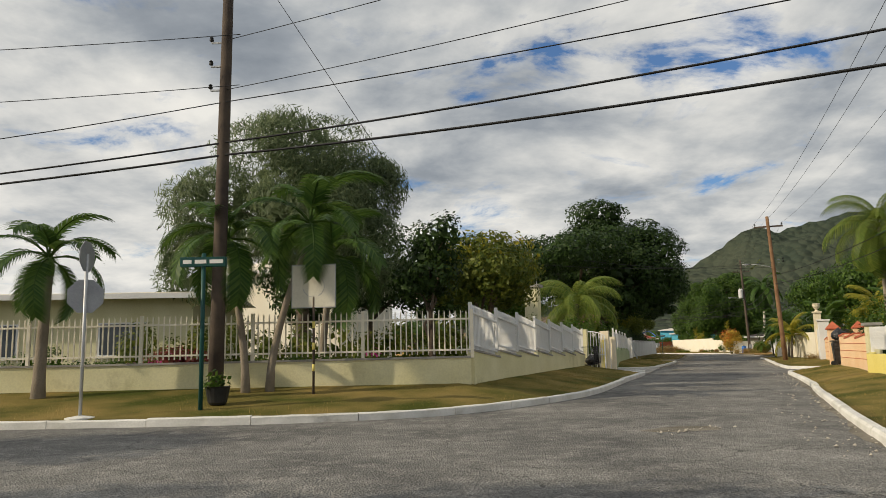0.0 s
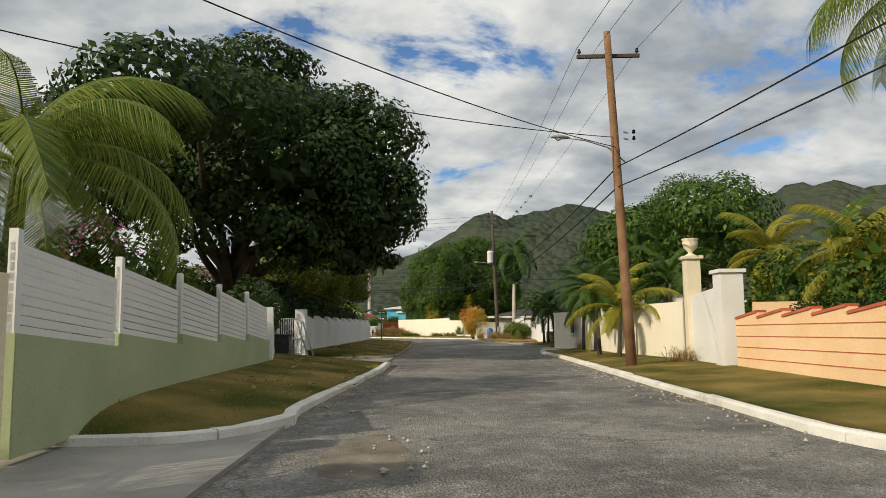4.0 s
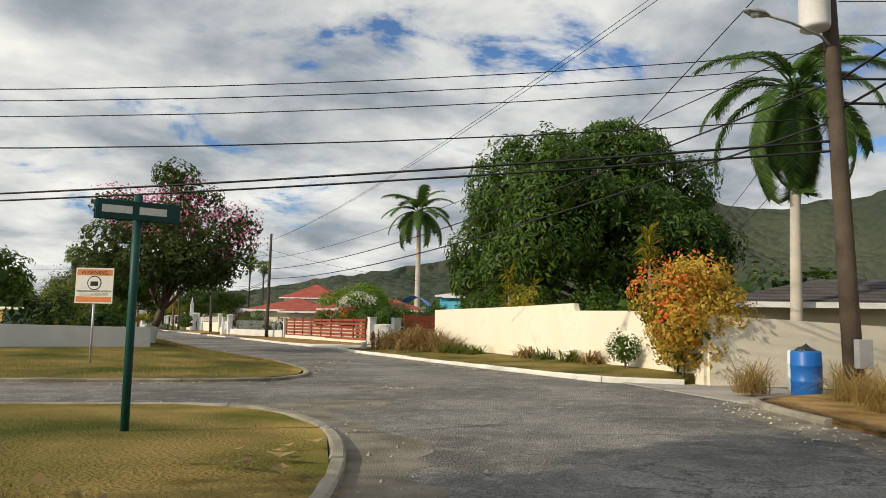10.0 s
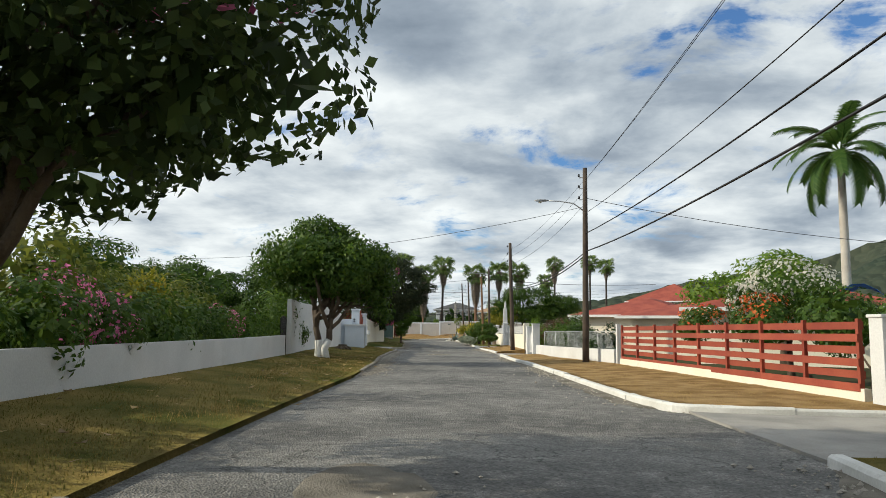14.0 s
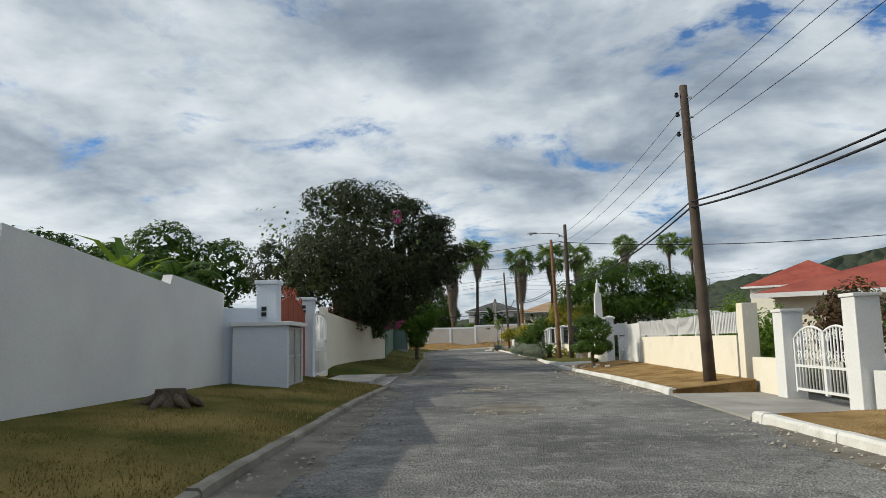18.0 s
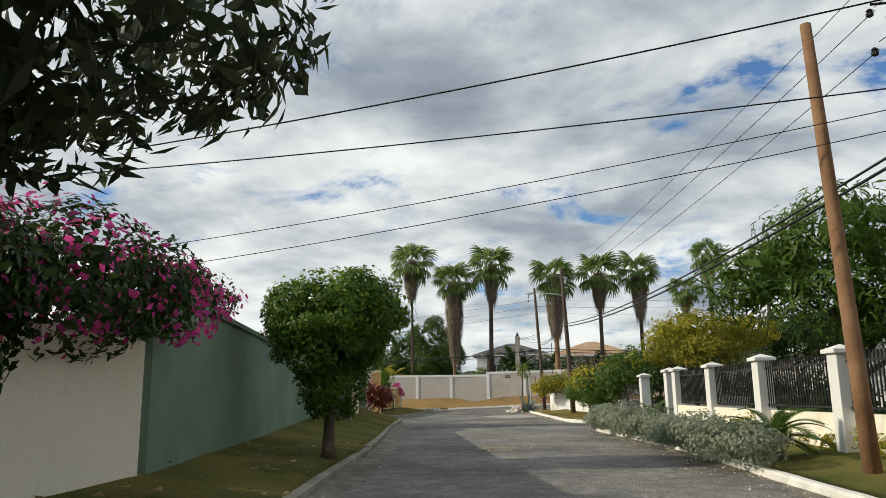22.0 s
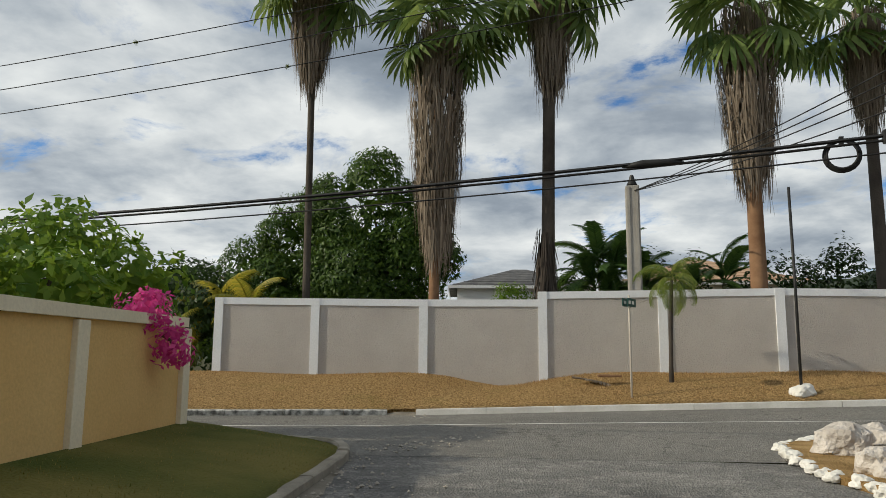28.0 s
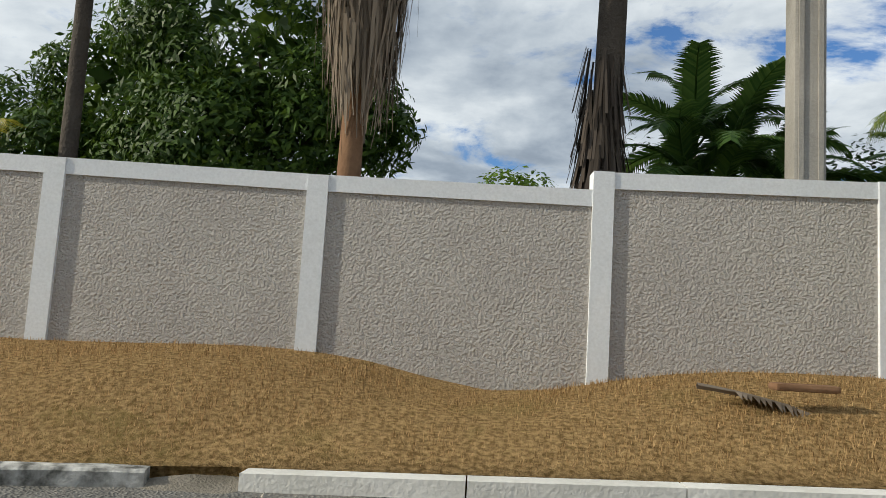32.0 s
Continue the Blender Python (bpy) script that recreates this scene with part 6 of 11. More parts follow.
tree("almond_tree", (13.2, 66.5, 0.3), 4.0, 0.4, [(6.0, 1.8, 4.5, 1.4, 1.1, 0.6), (7.6, 1.7, 4.3, 0.9, 0.8, 0.4), (1.4, 0, 9.8, 4.6, 4.6, 3.0), (5.0, -2.0, 9.0, 3.4, 3.2, 2.6), (-2.6, 0.5, 8.6, 4.0, 3.8, 2.9), (1.6, -3.2, 7.4, 4.4, 3.2, 2.6), (4.4, 1.6, 6.6, 3.6, 3.4, 2.8), (1.0, 0, 12.6, 3.4, 3.2, 1.8), (5.4, -4.0, 6.4, 2.6, 2.4, 2.2), (-2.5, -3, 6.0, 3, 2.8, 2.2), (1.6, -3.2, 4.9, 2.6, 2.4, 1.7), (4.2, -2.6, 4.6, 2.4, 2.4, 1.5), (6.2, -1.6, 6.4, 2.4, 2.4, 2.2), (-4.6, -1.0, 9.2, 2.8, 2.8, 2.0), (4.8, -1.0, 10.8, 2.8, 2.6, 1.7), (-5.0, -1.2, 6.8, 2.4, 2.4, 1.8), (-3.2, -10.0, 8.4, 3.2, 3.2, 1.7), (-0.8, -6.8, 9.0, 2.8, 2.8, 1.7), (-5.2, -7.6, 7.6, 2.4, 2.4, 1.5)], L_DARK, "huge dark broad-leaved tree arching over the road", lsize=0.27, dens=2.1, seed=15, aspect=0.55)
# yellow-green extra leaves carry sunlight in their colour to brighten this crown
tree("olive_green_tree", (18.4, 76.5, 0.3), 2.4, 0.2, [(0, 0, 4.6, 2.6, 3.2, 2.0), (0.6, 3.6, 5.2, 2.4, 2.8, 2.2), (-1.5, -3, 3.8, 2.2, 2.2, 1.5), (0.8, 1.8, 3.4, 2.0, 2.6, 1.4)], L_OLIVE, "tall yellow-green tree behind the white wall", lsize=0.18, dens=1.9, seed=16, droop=0.4, aspect=0.3, extra=[("sun_toned_foliage", L_YELLOW, [(0, 0, 4.8, 2.6, 3.2, 2.0), (0.6, 3.6, 5.4, 2.4, 2.8, 2.2), (-1.5, -3, 4.0, 2.2, 2.2, 1.5)], 0.19, 0.7, "yellow-green leaves coloured lighter as if sunlit")])
tree("corner_tree", (18.8, 85.2, 0.3), 3.2, 0.25, [(0.5, 0, 6.6, 3.2, 3.0, 2.2), (2.2, -1.2, 5.2, 2.2, 2.2, 1.7), (-1.6, -2.5, 5.6, 2.6, 2.4, 2.0), (0.8, -3.2, 6.6, 2.4, 2.4, 1.8), (1.2, 1.0, 8.0, 2.0, 2.0, 1.4), (5.2, 3.4, 5.2, 1.5, 1.6, 1.7), (4.4, 2.2, 6.4, 1.7, 1.7, 1.5), (3.6, 0.4, 4.4, 1.8, 1.8, 1.6), (4.9, 1.4, 3.6, 1.0, 1.0, 0.8), (1.0, -1.0, 3.4, 2.4, 2.4, 1.7), (-1.8, -4.0, 3.8, 2.2, 2.4, 1.8)], L_OLIVE, "dark green tree above the corner wall", lsize=0.20, dens=2.1, seed=17)
tree("mango_tree", (46.5, 122.5, 0.2), 3.2, 0.5, [(0.4, 0, 9.3, 4.8, 4.6, 4.0), (-4.2, -0.6, 8.2, 3.4, 3.6, 3.6), (4.2, 1.0, 8.6, 3.8, 4.0, 3.8), (-1.2, -3.2, 6.4, 4.0, 3.2, 3.6), (3.0, -2.5, 5.4, 4.0, 3.6, 3.3), (-4.6, -1.2, 5.0, 2.7, 2.9, 2.8), (5.6, 0, 5.4, 2.8, 3.2, 3.2), (1.5, 0.5, 11.6, 3.0, 3.0, 1.8), (-4.4, -4.0, 6.0, 2.7, 2.8, 3.6), (-5.4, -2.6, 3.8, 2.2, 2.6, 2.6), (-4.2, -3.8, 8.6, 2.3, 2.4, 2.8), (-4.0, 6.4, 6.2, 3.0, 3.0, 4.0), (-4.3, 6.6, 3.4, 2.7, 2.7, 2.8), (-1.5, 5.2, 8.6, 3.8, 3.2, 3.4)], L_MANGO, "huge dome-shaped mango tree behind the cream wall", lsize=0.34, dens=2.5, seed=18, droop=0.5, aspect=0.32, clump=0.13)
feather_palm("royal_palm", (48.1, 178.5, 0.2), 14.6, "royal", 24, "tall royal palm with a smooth grey trunk", 0.34, (0, 0), 1.75, M_ROYAL, 22, shaft=1.4, spread=(-35, 75))
feather_palm("foxtail_palm", (45.6, 105.6, 0.1), 8.6, "foxtail", 26, "tall drooping palm behind the power pole", 0.18, (0.2, 0), 1.5, M_ROYAL, 23, shaft=0.8, spread=(-62, 72))
feather_palm("foxtail_palm", (54.6, 103.2, 0.1), 7.2, "foxtail", 26, "drooping palm among the roofs", 0.18, (0, 0), 1.45, M_ROYAL, 24, shaft=0.8, spread=(-62, 72))
feather_palm("queen_palm", (36.4, 85.6, 0.2), 0.9, "areca", 8, "young palm sprouting by the wall", 0.06, (0, 0), 0.55, None, 25)
tree("orchid_tree", (23.7, 121.1, 0.40), 2.2, 0.19, [(0.9, -1.2, 5.0, 2.3, 2.3, 1.5), (2.8, -0.6, 4.4, 1.9, 1.9, 1.3), (-0.6, 0.6, 5.2, 2.1, 2.1, 1.5), (1.4, 1.0, 6.6, 1.8, 1.8, 1.3), (1.4, -2.2, 3.9, 1.7, 1.7, 1.1), (-1.6, -1.2, 4.2, 1.8, 1.6, 1.3), (0.8, -0.4, 7.6, 1.2, 1.2, 0.9), (3.6, 0.4, 5.6, 1.3, 1.3, 0.9), (-1.8, 0.6, 6.2, 1.3, 1.3, 0.9), (1.3, -1.0, 3.4, 1.9, 1.9, 1.0), (-1.2, 0.4, 3.4, 1.9, 1.8, 1.0), (3.0, 0.4, 3.5, 1.5, 1.5, 0.9), (0.2, -2.2, 3.4, 1.5, 1.4, 0.9), (1.7, 0.0, 2.9, 1.3, 1.4, 0.75), (0.5, 0.8, 2.9, 1.4, 1.3, 0.75), (2.7, -0.4, 3.0, 1.1, 1.1, 0.75)], L_ORCHID, "flowering orchid tree with pink blossom and a whitewashed trunk", lsize=0.15, dens=0.95, seed=19, lean=(0.75, -0.1), aspect=0.7, clump=0.06, paint=M_KERB, extra=[("pink_blossom", L_PINK, [(0.9, -1.2, 5.6, 2.4, 2.4, 1.4), (2.9, -0.6, 4.9, 2.0, 2.0, 1.2), (-0.6, 0.6, 5.8, 2.1, 2.1, 1.4), (1.4, 0.8, 7.2, 1.7, 1.7, 1.2), (3.7, 0.4, 6.0, 1.3, 1.3, 0.9), (-1.8, 0.6, 6.6, 1.3, 1.3, 0.9)], 0.13, 0.24, "pink blossom sprays"), ("brown_seed_leaves", L_BRONZE, [(0.9, -0.8, 5.2, 2.4, 2.4, 1.6), (0.2, 0.4, 5.2, 2.1, 2.1, 1.6)], 0.16, 0.25, "bronze dry leaves")])
# upper crown gets a brighter leaf copy, sunlight held in the colour
tree("verge_tree", (18.2, 144.5, 0.40), 1.9, 0.2, [(-0.5, 1.0, 4.4, 2.2, 2.2, 1.5), (1.1, 0.2, 3.9, 1.8, 1.8, 1.3), (-1.9, 0.4, 3.8, 1.8, 1.8, 1.2), (-0.8, -0.9, 4.2, 1.8, 1.7, 1.3), (0.6, 1.8, 3.6, 1.8, 1.8, 1.2), (-0.3, 0.5, 5.3, 1.4, 1.4, 0.8), (1.9, 1.0, 4.0, 1.2, 1.2, 0.9), (1.9, 1.3, 2.55, 0.75, 0.75, 0.6), (1.3, 0.9, 2.9, 1.0, 1.0, 0.7), (2.3, 1.5, 3.1, 0.8, 0.8, 0.6), (2.1, 1.7, 1.95, 0.6, 0.6, 0.6), (-0.6, 0.5, 3.0, 1.9, 1.6, 0.8), (0.7, 0.3, 3.0, 1.4, 1.3, 0.7)], L_MID, "broad-leaved verge tree with two whitewashed stems", lsize=0.2, dens=1.7, seed=20, droop=0.6, aspect=0.45, paint=M_KERB, stems=2, extra=[("sun_toned_growth", L_BRIGHT, [(-0.5, 1.0, 4.7, 2.1, 2.1, 1.2), (0.9, 0.2, 4.0, 1.7, 1.7, 1.0)], 0.15, 0.55, "brighter upper leaves with sunlight put into their colour")])
# lighter leaf copy on the sunward side puts sunlight into the crown's colour
tree("overhanging_tree", (8.4, 177.5, 0.3), 2.4, 0.3, [(1.5, -0.2, 4.9, 4.2, 4.2, 3.4), (4.0, 0.0, 4.7, 1.7, 2.0, 1.6), (-1.8, -0.8, 4.2, 2.3, 2.6, 2.0), (1.4, -3.0, 4.1, 2.6, 2.0, 1.9), (2.4, 2.6, 4.0, 2.2, 2.2, 1.7), (2.4, 1.0, 2.9, 1.5, 2.2, 1.0), (1.6, 0.6, 2.8, 1.5, 2.6, 0.9), (4.3, 0.4, 5.9, 1.3, 1.4, 1.0), (5.7, 0.6, 5.0, 0.95, 1.1, 0.55), (5.0, 0.2, 4.0, 1.0, 1.2, 0.6), (4.7, 1.0, 6.4, 0.8, 0.9, 0.5), (0.9, -1.0, 7.4, 2.0, 2.0, 1.0), (3.2, -0.4, 7.0, 1.4, 1.4, 0.8)], L_NIGHT, "huge dark feathery tree hanging over the cream wall", lsize=0.2, dens=1.35, seed=26, droop=0.4, aspect=0.3, inner=0.25, clump=0.05, extra=[("sun_toned_leaves", L_MID, [(-0.6, -1.0, 5.2, 3.0, 3.2, 2.9)], 0.2, 0.12, "greener leaves on the sunward side, sunlight put into their colour"), ("pink_bloom", L_MAGENTA, [(3.9, -2.6, 6.2, 0.22, 0.22, 0.4)], 0.1, 0.8, "one spray of pink blossom")])
tree("trimmed_tree", (20.1, 175.4, 0.3), 0.6, 0.07, [(0, 0, 0.68, 0.84, 0.84, 0.36), (0, 0, 1.36, 0.80, 0.80, 0.60)], L_MID, "clipped two-tier ornamental tree in front of the wall", "topiary", lsize=0.07, dens=3.3, seed=27, clump=0.09)
tree("ficus_tree", (8.0, 190.9, 0.4), 0.8, 0.12, [(0, 0, 2.6, 1.5, 1.5, 0.85), (-0.7, 0.2, 2.6, 0.9, 1.1, 0.8), (0.75, -0.1, 2.6, 1.0, 1.0, 0.9), (0, 0, 1.9, 1.2, 1.2, 0.85), (0.05, 0, 1.15, 0.75, 0.75, 0.7)], L_HEART, "dense heart-shaped clipped tree on the lawn", lsize=0.095, dens=3.0, seed=28, clump=0.06, droop=0.4, extra=[("young_growth", L_BRIGHT, [(0, 0, 2.75, 1.45, 1.45, 0.8), (0.75, -0.1, 2.7, 0.98, 0.98, 0.85)], 0.10, 0.6, "bright young leaf tips")])
feather_palm("ornamental_palm", (0.0, 206.6, 0.5), 4.3, "xmas", 18, "small arching palm behind the green wall", 0.1, (0.3, 0.2), 0.85, None, 29, shaft=0.5, spread=(-55, 75))
feather_palm("ornamental_palm", (1.8, 206.1, 0.6), 3.0, "xmas", 18, "small arching palm leaning over the drive", 0.1, (0.45, 0.9), 0.9, None, 30, shaft=0.5, spread=(-55, 75))
feather_palm("ornamental_palm", (-4.3, 223.6, 0.3), 2.9, "xmas", 15, "arching palm behind the ochre wall", 0.075, (0.15, 0), 0.88, None, 31, shaft=0.5, spread=(-70, 82))
fan_palm((-7.8, 244.3, 0.5), 13.4, "tall slender fan palm with a brown leaf skirt", 0.125, 41, 3.4, 0.8, 1.5, (-0.1, 0))
fan_palm((-3.75, 244.3, 0.5), 11.2, "fan palm with a very long grey thatch skirt", 0.165, 42, 7.0, 0.95, 1.45, (0.1, 0), M_WOODPOLE)
fan_palm((-0.4, 244.9, 0.5), 12.7, "tall fan palm with split leaf bases on its trunk", 0.22, 43, 3.2, 0.8, 1.5, (0.25, 0), None, 4.4)
fan_palm((5.75, 245.4, 0.5), 11.4, "fan palm with a broad thatch skirt and pale trunk", 0.25, 44, 5.2, 1.0, 1.5, (0, 0), M_WOODPOLE)
fan_palm((9.7, 247.2, 0.5), 11.7, "tall fan palm with green crown", 0.2, 45, 3.0, 0.8, 1.5)
fan_palm((13.3, 248.4, 0.5), 11.8, "tall fan palm with green crown", 0.2, 46, 4.0, 0.85, 1.5)
fan_palm((17.6, 253.7, 0.5), 10.5, "fan palm with sparse crown", 0.2, 47, 2.0, 0.6, 1.15)
fan_palm((19.6, 248.6, 0.5), 13.1, "tall fan palm with a brown skirt", 0.2, 48, 2.8, 0.7, 1.15)
fan_palm((25.6, 256.5, 0.5), 14.2, "tall distant fan palm", 0.2, 49, 1.6, 0.6, 1.2)
fan_palm((28.6, 255.0, 0.5), 13.2, "tall distant fan palm", 0.2, 50, 1.6, 0.6, 1.2)
tree("mango_tree", (-7.5, 248.8, 0.3), 2.2, 0.3, [(0.4, 0, 6.5, 2.8, 2.5, 2.6), (-2.0, 0, 5.3, 2.4, 2.4, 2.1), (1.9, -0.3, 4.6, 1.9, 2.0, 2.2), (0.4, -1.0, 3.7, 3.2, 1.8, 2.1), (-4.2, -0.6, 3.8, 2.1, 1.9, 1.8), (-6.2, -0.4, 3.2, 1.7, 1.6, 1.5), (3.2, -0.8, 4.6, 0.85, 0.9, 0.9), (-2.4, -1.2, 3.2, 2.6, 1.6, 1.8)], L_MANGO, "dense dome-shaped mango tree behind the roughcast wall", lsize=0.19, dens=2.6, seed=51, droop=0.6, aspect=0.33, clump=0.14)
tree("garden_tree", (-8.6, 234.0, 0.3), 1.2, 0.14, [(0, 0, 2.6, 1.8, 1.8, 1.3), (1.3, 0.6, 2.3, 1.2, 1.2, 1.0), (-1.6, -0.8, 2.2, 1.4, 1.4, 1.1), (1.6, -1.8, 1.9, 1.2, 1.2, 0.9), (0.2, -2.6, 2.0, 1.4, 1.4, 1.0)], L_BRIGHT, "bright green leafy tree behind the ochre wall", lsize=0.2, dens=1.4, seed=52, clump=0.06, aspect=0.5)
tree("garden_tree", (-13.5, 246.0, 0.3), 1.6, 0.2, [(0, 0, 3.0, 2.2, 2.0, 1.8), (-3.0, 0.3, 2.6, 2.0, 2.0, 1.6), (-6.0, 0, 2.8, 2.2, 2.0, 1.8), (2.0, -0.4, 2.6, 1.6, 1.6, 1.3)], L_DARK, "dark garden trees beside the end of the roughcast wall", lsize=0.2, dens=1.6, seed=53)
tree("garden_tree", (-2.6, 180.0, 0.3), 2.4, 0.3, [(0, 0, 5.6, 2.6, 2.6, 2.1), (-3.4, -1.0, 4.8, 2.6, 2.6, 2.0), (3.0, 0.6, 4.8, 2.2, 2.2, 2.0), (-6.6, -2.2, 5.4, 2.8, 2.6, 2.2), (-10.4, -2.0, 5.6, 3.0, 2.6, 2.3), (-13.6, -1.0, 5.2, 2.8, 2.6, 2.2), (0.4, -1.0, 3.8, 3.4, 2.4, 2.0), (-4.6, -1.8, 3.6, 3.2, 2.2, 2.0), (-9.0, -2.6, 3.6, 3.4, 2.2, 2.0)], L_MANGO, "rounded dark green trees behind the white wall", lsize=0.26, dens=1.9, seed=54, clump=0.1)
feather_palm("garden_palm", (9.0, 164.6, 0.4), 2.6, "xmas", 13, "bushy palm behind the white wall", 0.1, (0, 0), 0.8, None, 55, spread=(-30, 80))
for i, (x, y, h, sc) in enumerate(((0.8, 246.0, 3.2, 0.85), (1.3, 246.5, 3.9, 0.95), (1.8, 246.1, 3.6, 0.9), (2.3, 246.6, 3.1, 0.85), (1.5, 245.8, 2.7, 0.8), (4.2, 246.6, 3.0, 0.8), (4.8, 246.9, 3.4, 0.85))):
    feather_palm("areca_palm", (x, y, 0.4), h, "clump", 11, "slim-stemmed clumping palm behind the roughcast wall", 0.05, (0.25 * math.cos(i * 2.1), 0.15), sc, None, 56 + i, spread=(-15, 84), group="clumping palms behind the end wall")
bush("garden_bush", (-1.6, 246.0, 0.4), [(0, 0, 2.6, 0.9, 0.8, 0.9), (0.9, 0.3, 2.0, 0.8, 0.8, 0.8)], L_BRIGHT, "bright green bush showing over the roughcast wall", lsize=0.1, dens=1.5, seed=59)


# ---- power poles and cables ----
u0 = pole("utility_pole", -5.25, 17.0, 0.3, 11.6, "brown wooden power pole at the street corner", (0.15, 0), 0.16, M_DARKPOLE)
side_insulators(u0, (8.55, 7.95, 7.35), 0.0, 0, 0.26)
p1 = pole("utility_pole", 23.35, 51.1, 0.15, 10.0, "brown wooden power pole with a crossarm and lamp", (-0.55, -0.1), 0.15)
crossarm(p1, 9.3, 1.9, 68 - 90, -0.5, -0.1, 2)
street_lamp(p1, 6.3, 1.9, 180, 0.3)
side_insulators(p1, (7.0, 6.8), -0.3, 200, 0.2)
p2 = pole("utility_pole", 39.75, 96.9, 0.15, 12.2, "dark wooden power pole with transformer and many cables", (-0.45, 0), 0.17, M_DARKPOLE)
crossarm(p2, 10.6, 2.1, -8, -0.4, 0, 4)
side_insulators(p2, (11.9, 11.5, 11.1), -0.42, 10, 0.45)
street_lamp(p2, 6.9, 2.0, 190, 0.25)
v, f = lathe([(0.05, -0.02), (0.27, 0.0), (0.29, 0.06), (0.29, 0.95), (0.31, 0.98), (0.31, 1.06), (0.2, 1.12), (0.04, 1.14)], 24)
k = link_mesh("transformer", v, f, M_WHITE2, p2, "white cylindrical transformer", True)
k.matrix_basis = Matrix.Translation((-0.72, -0.1, 7.15))
for dx in (-0.12, 0.12):
    v, f = lathe([(0.05, 0), (0.03, 0.05), (0.05, 0.08), (0.03, 0.12), (0.045, 0.16), (0.015, 0.2), (0.015, 0.3)], 10)
    b = link_mesh("bushing", v, f, M_METALG, k)
    b.matrix_basis = Matrix.Translation((dx, 0, 1.1))
part("hanger", block(-0.7, -0.05, 8.05, -0.2, 0.05, 8.15), M_METALG, p2)
part("meter_box", block(-0.16, -0.3, 0.55, 0.16, -0.16, 1.1, 0.02), M_GREYMETAL, p2)
for zz in (8.9, 9.35):
    o2 = part("fuse_arm", block(-0.5, -0.06, zz, 0.0, -0.02, zz + 0.05), M_DARKPOLE, p2)
p3 = pole("utility_pole", 29.1, 147.8, 0.15, 8.6, "dark wooden power pole with a street lamp", (0.05, 0), 0.14, M_DARKPOLE)
side_insulators(p3, (8.2, 7.7, 7.2), 0, 0, 0.22)
street_lamp(p3, 6.9, 1.6, 190, 0.2)
p4 = pole("utility_pole", 23.6, 164.6, 0.1, 7.4, "dark wooden power pole on the verge", (-0.2, 0.05), 0.14, M_DARKPOLE)
side_insulators(p4, (7.1, 6.6, 6.1), -0.15, 0, 0.22)
p5 = pole("utility_pole", 17.2, 189.4, 0.1, 7.0, "leaning brown wooden stub pole", (-0.25, -0.2), 0.12)
p6 = pole("utility_pole", 18.0, 188.2, 0.1, 7.7, "weathered pole with a street lamp and coiled cables", (-0.1, 0), 0.13, M_DARKPOLE)
street_lamp(p6, 7.1, 1.7, 185, 0.15)
side_insulators(p6, (7.0, 6.5, 5.9), -0.2, 0, 0.22)
p7 = pole("utility_pole", 9.6, 220.9, 0.1, 8.6, "weathered wooden pole with a street lamp", (-0.35, 0), 0.14, M_DARKPOLE)
street_lamp(p7, 6.9, 2.0, 178, 0.2)
side_insulators(p7, (8.0, 7.4), -0.5, 0, 0.25)
p8 = pole("utility_pole", 6.15, 233.4, 0.05, 9.3, "leaning brown wooden pole hung with cables", (-0.5, 0.2), 0.13, M_DARKPOLE)
side_insulators(p8, (8.5, 8.2), -0.75, 0, 0.2)
cp = thing("concrete_pole", "short fluted grey concrete pole behind the wall", "utility pole", Matrix.Translation((2.2, 244.75, 0.75)))
part("shaft", block(-0.2, -0.2, -0.3, 0.2, 0.2, 5.75, 0.04), M_CONCRETE, cp)
for i in (-1, 1):
    part("rib", block(i * 0.12 - 0.03, -0.225, -0.2, i * 0.12 + 0.03, -0.2, 5.7), M_CONCRETE, cp)
v, f = lathe([(0.14, 5.75), (0.16, 5.8), (0.1, 5.92), (0.05, 6.1)], 10)
link_mesh("cable_clamp", v, f, M_BLACK, cp)

# cables near the start
for z, zr, zl, sag, r in ((7.3, 6.6, 5.5, 0.25, 0.012), (6.3, 6.15, 5.25, 0.3, 0.022), (6.0, 5.5, 5.2, 0.35, 0.026)):
    wire((-5.1, 16.9, z), (16.5, 5.0, zr), sag, r)
    wire((-5.1, 16.9, z), (-30, 16.0, zl - 0.7), 0.5, r)
for z in (8.85, 7.6):
    wire((-4.7, 16.6, z), (-32, 14.0, z - 1.2), 0.4, 0.009)
    wire((-5.1, 16.9, z), (18, 3.0, z - 0.4), 0.3, 0.009)
wire((-4.65, 16.6, 11.0), (-1.6, 19.6, 6.6), 0.0, 0.008, label="thin guy wire of a power pole")
for dx in (-0.85, -0.3, 0.85):
    a = Vector((22.8 + dx, 51.0 - dx * 0.4, 9.65))
    wire(a, (39.65 + dx, 96.9, 11.0), 0.5, 0.008)
    wire(a, (11.5 + dx * 1.2, 16.0, 9.4), 0.5, 0.008)
for z in (6.0, 5.4):
    wire((23.0, 51.0, z), (39.7, 96.9, z + 0.4), 0.55, 0.026)
    wire((23.0, 51.0, z), (14.5, 18.0, z - 0.2), 0.4, 0.02)
wire((23.0, 51.0, 6.6), (8.0, 41.5, 6.2), 0.3, 0.012)
wire((23.0, 51.0, 6.9), (2.5, 45.0, 6.8), 0.5, 0.012)
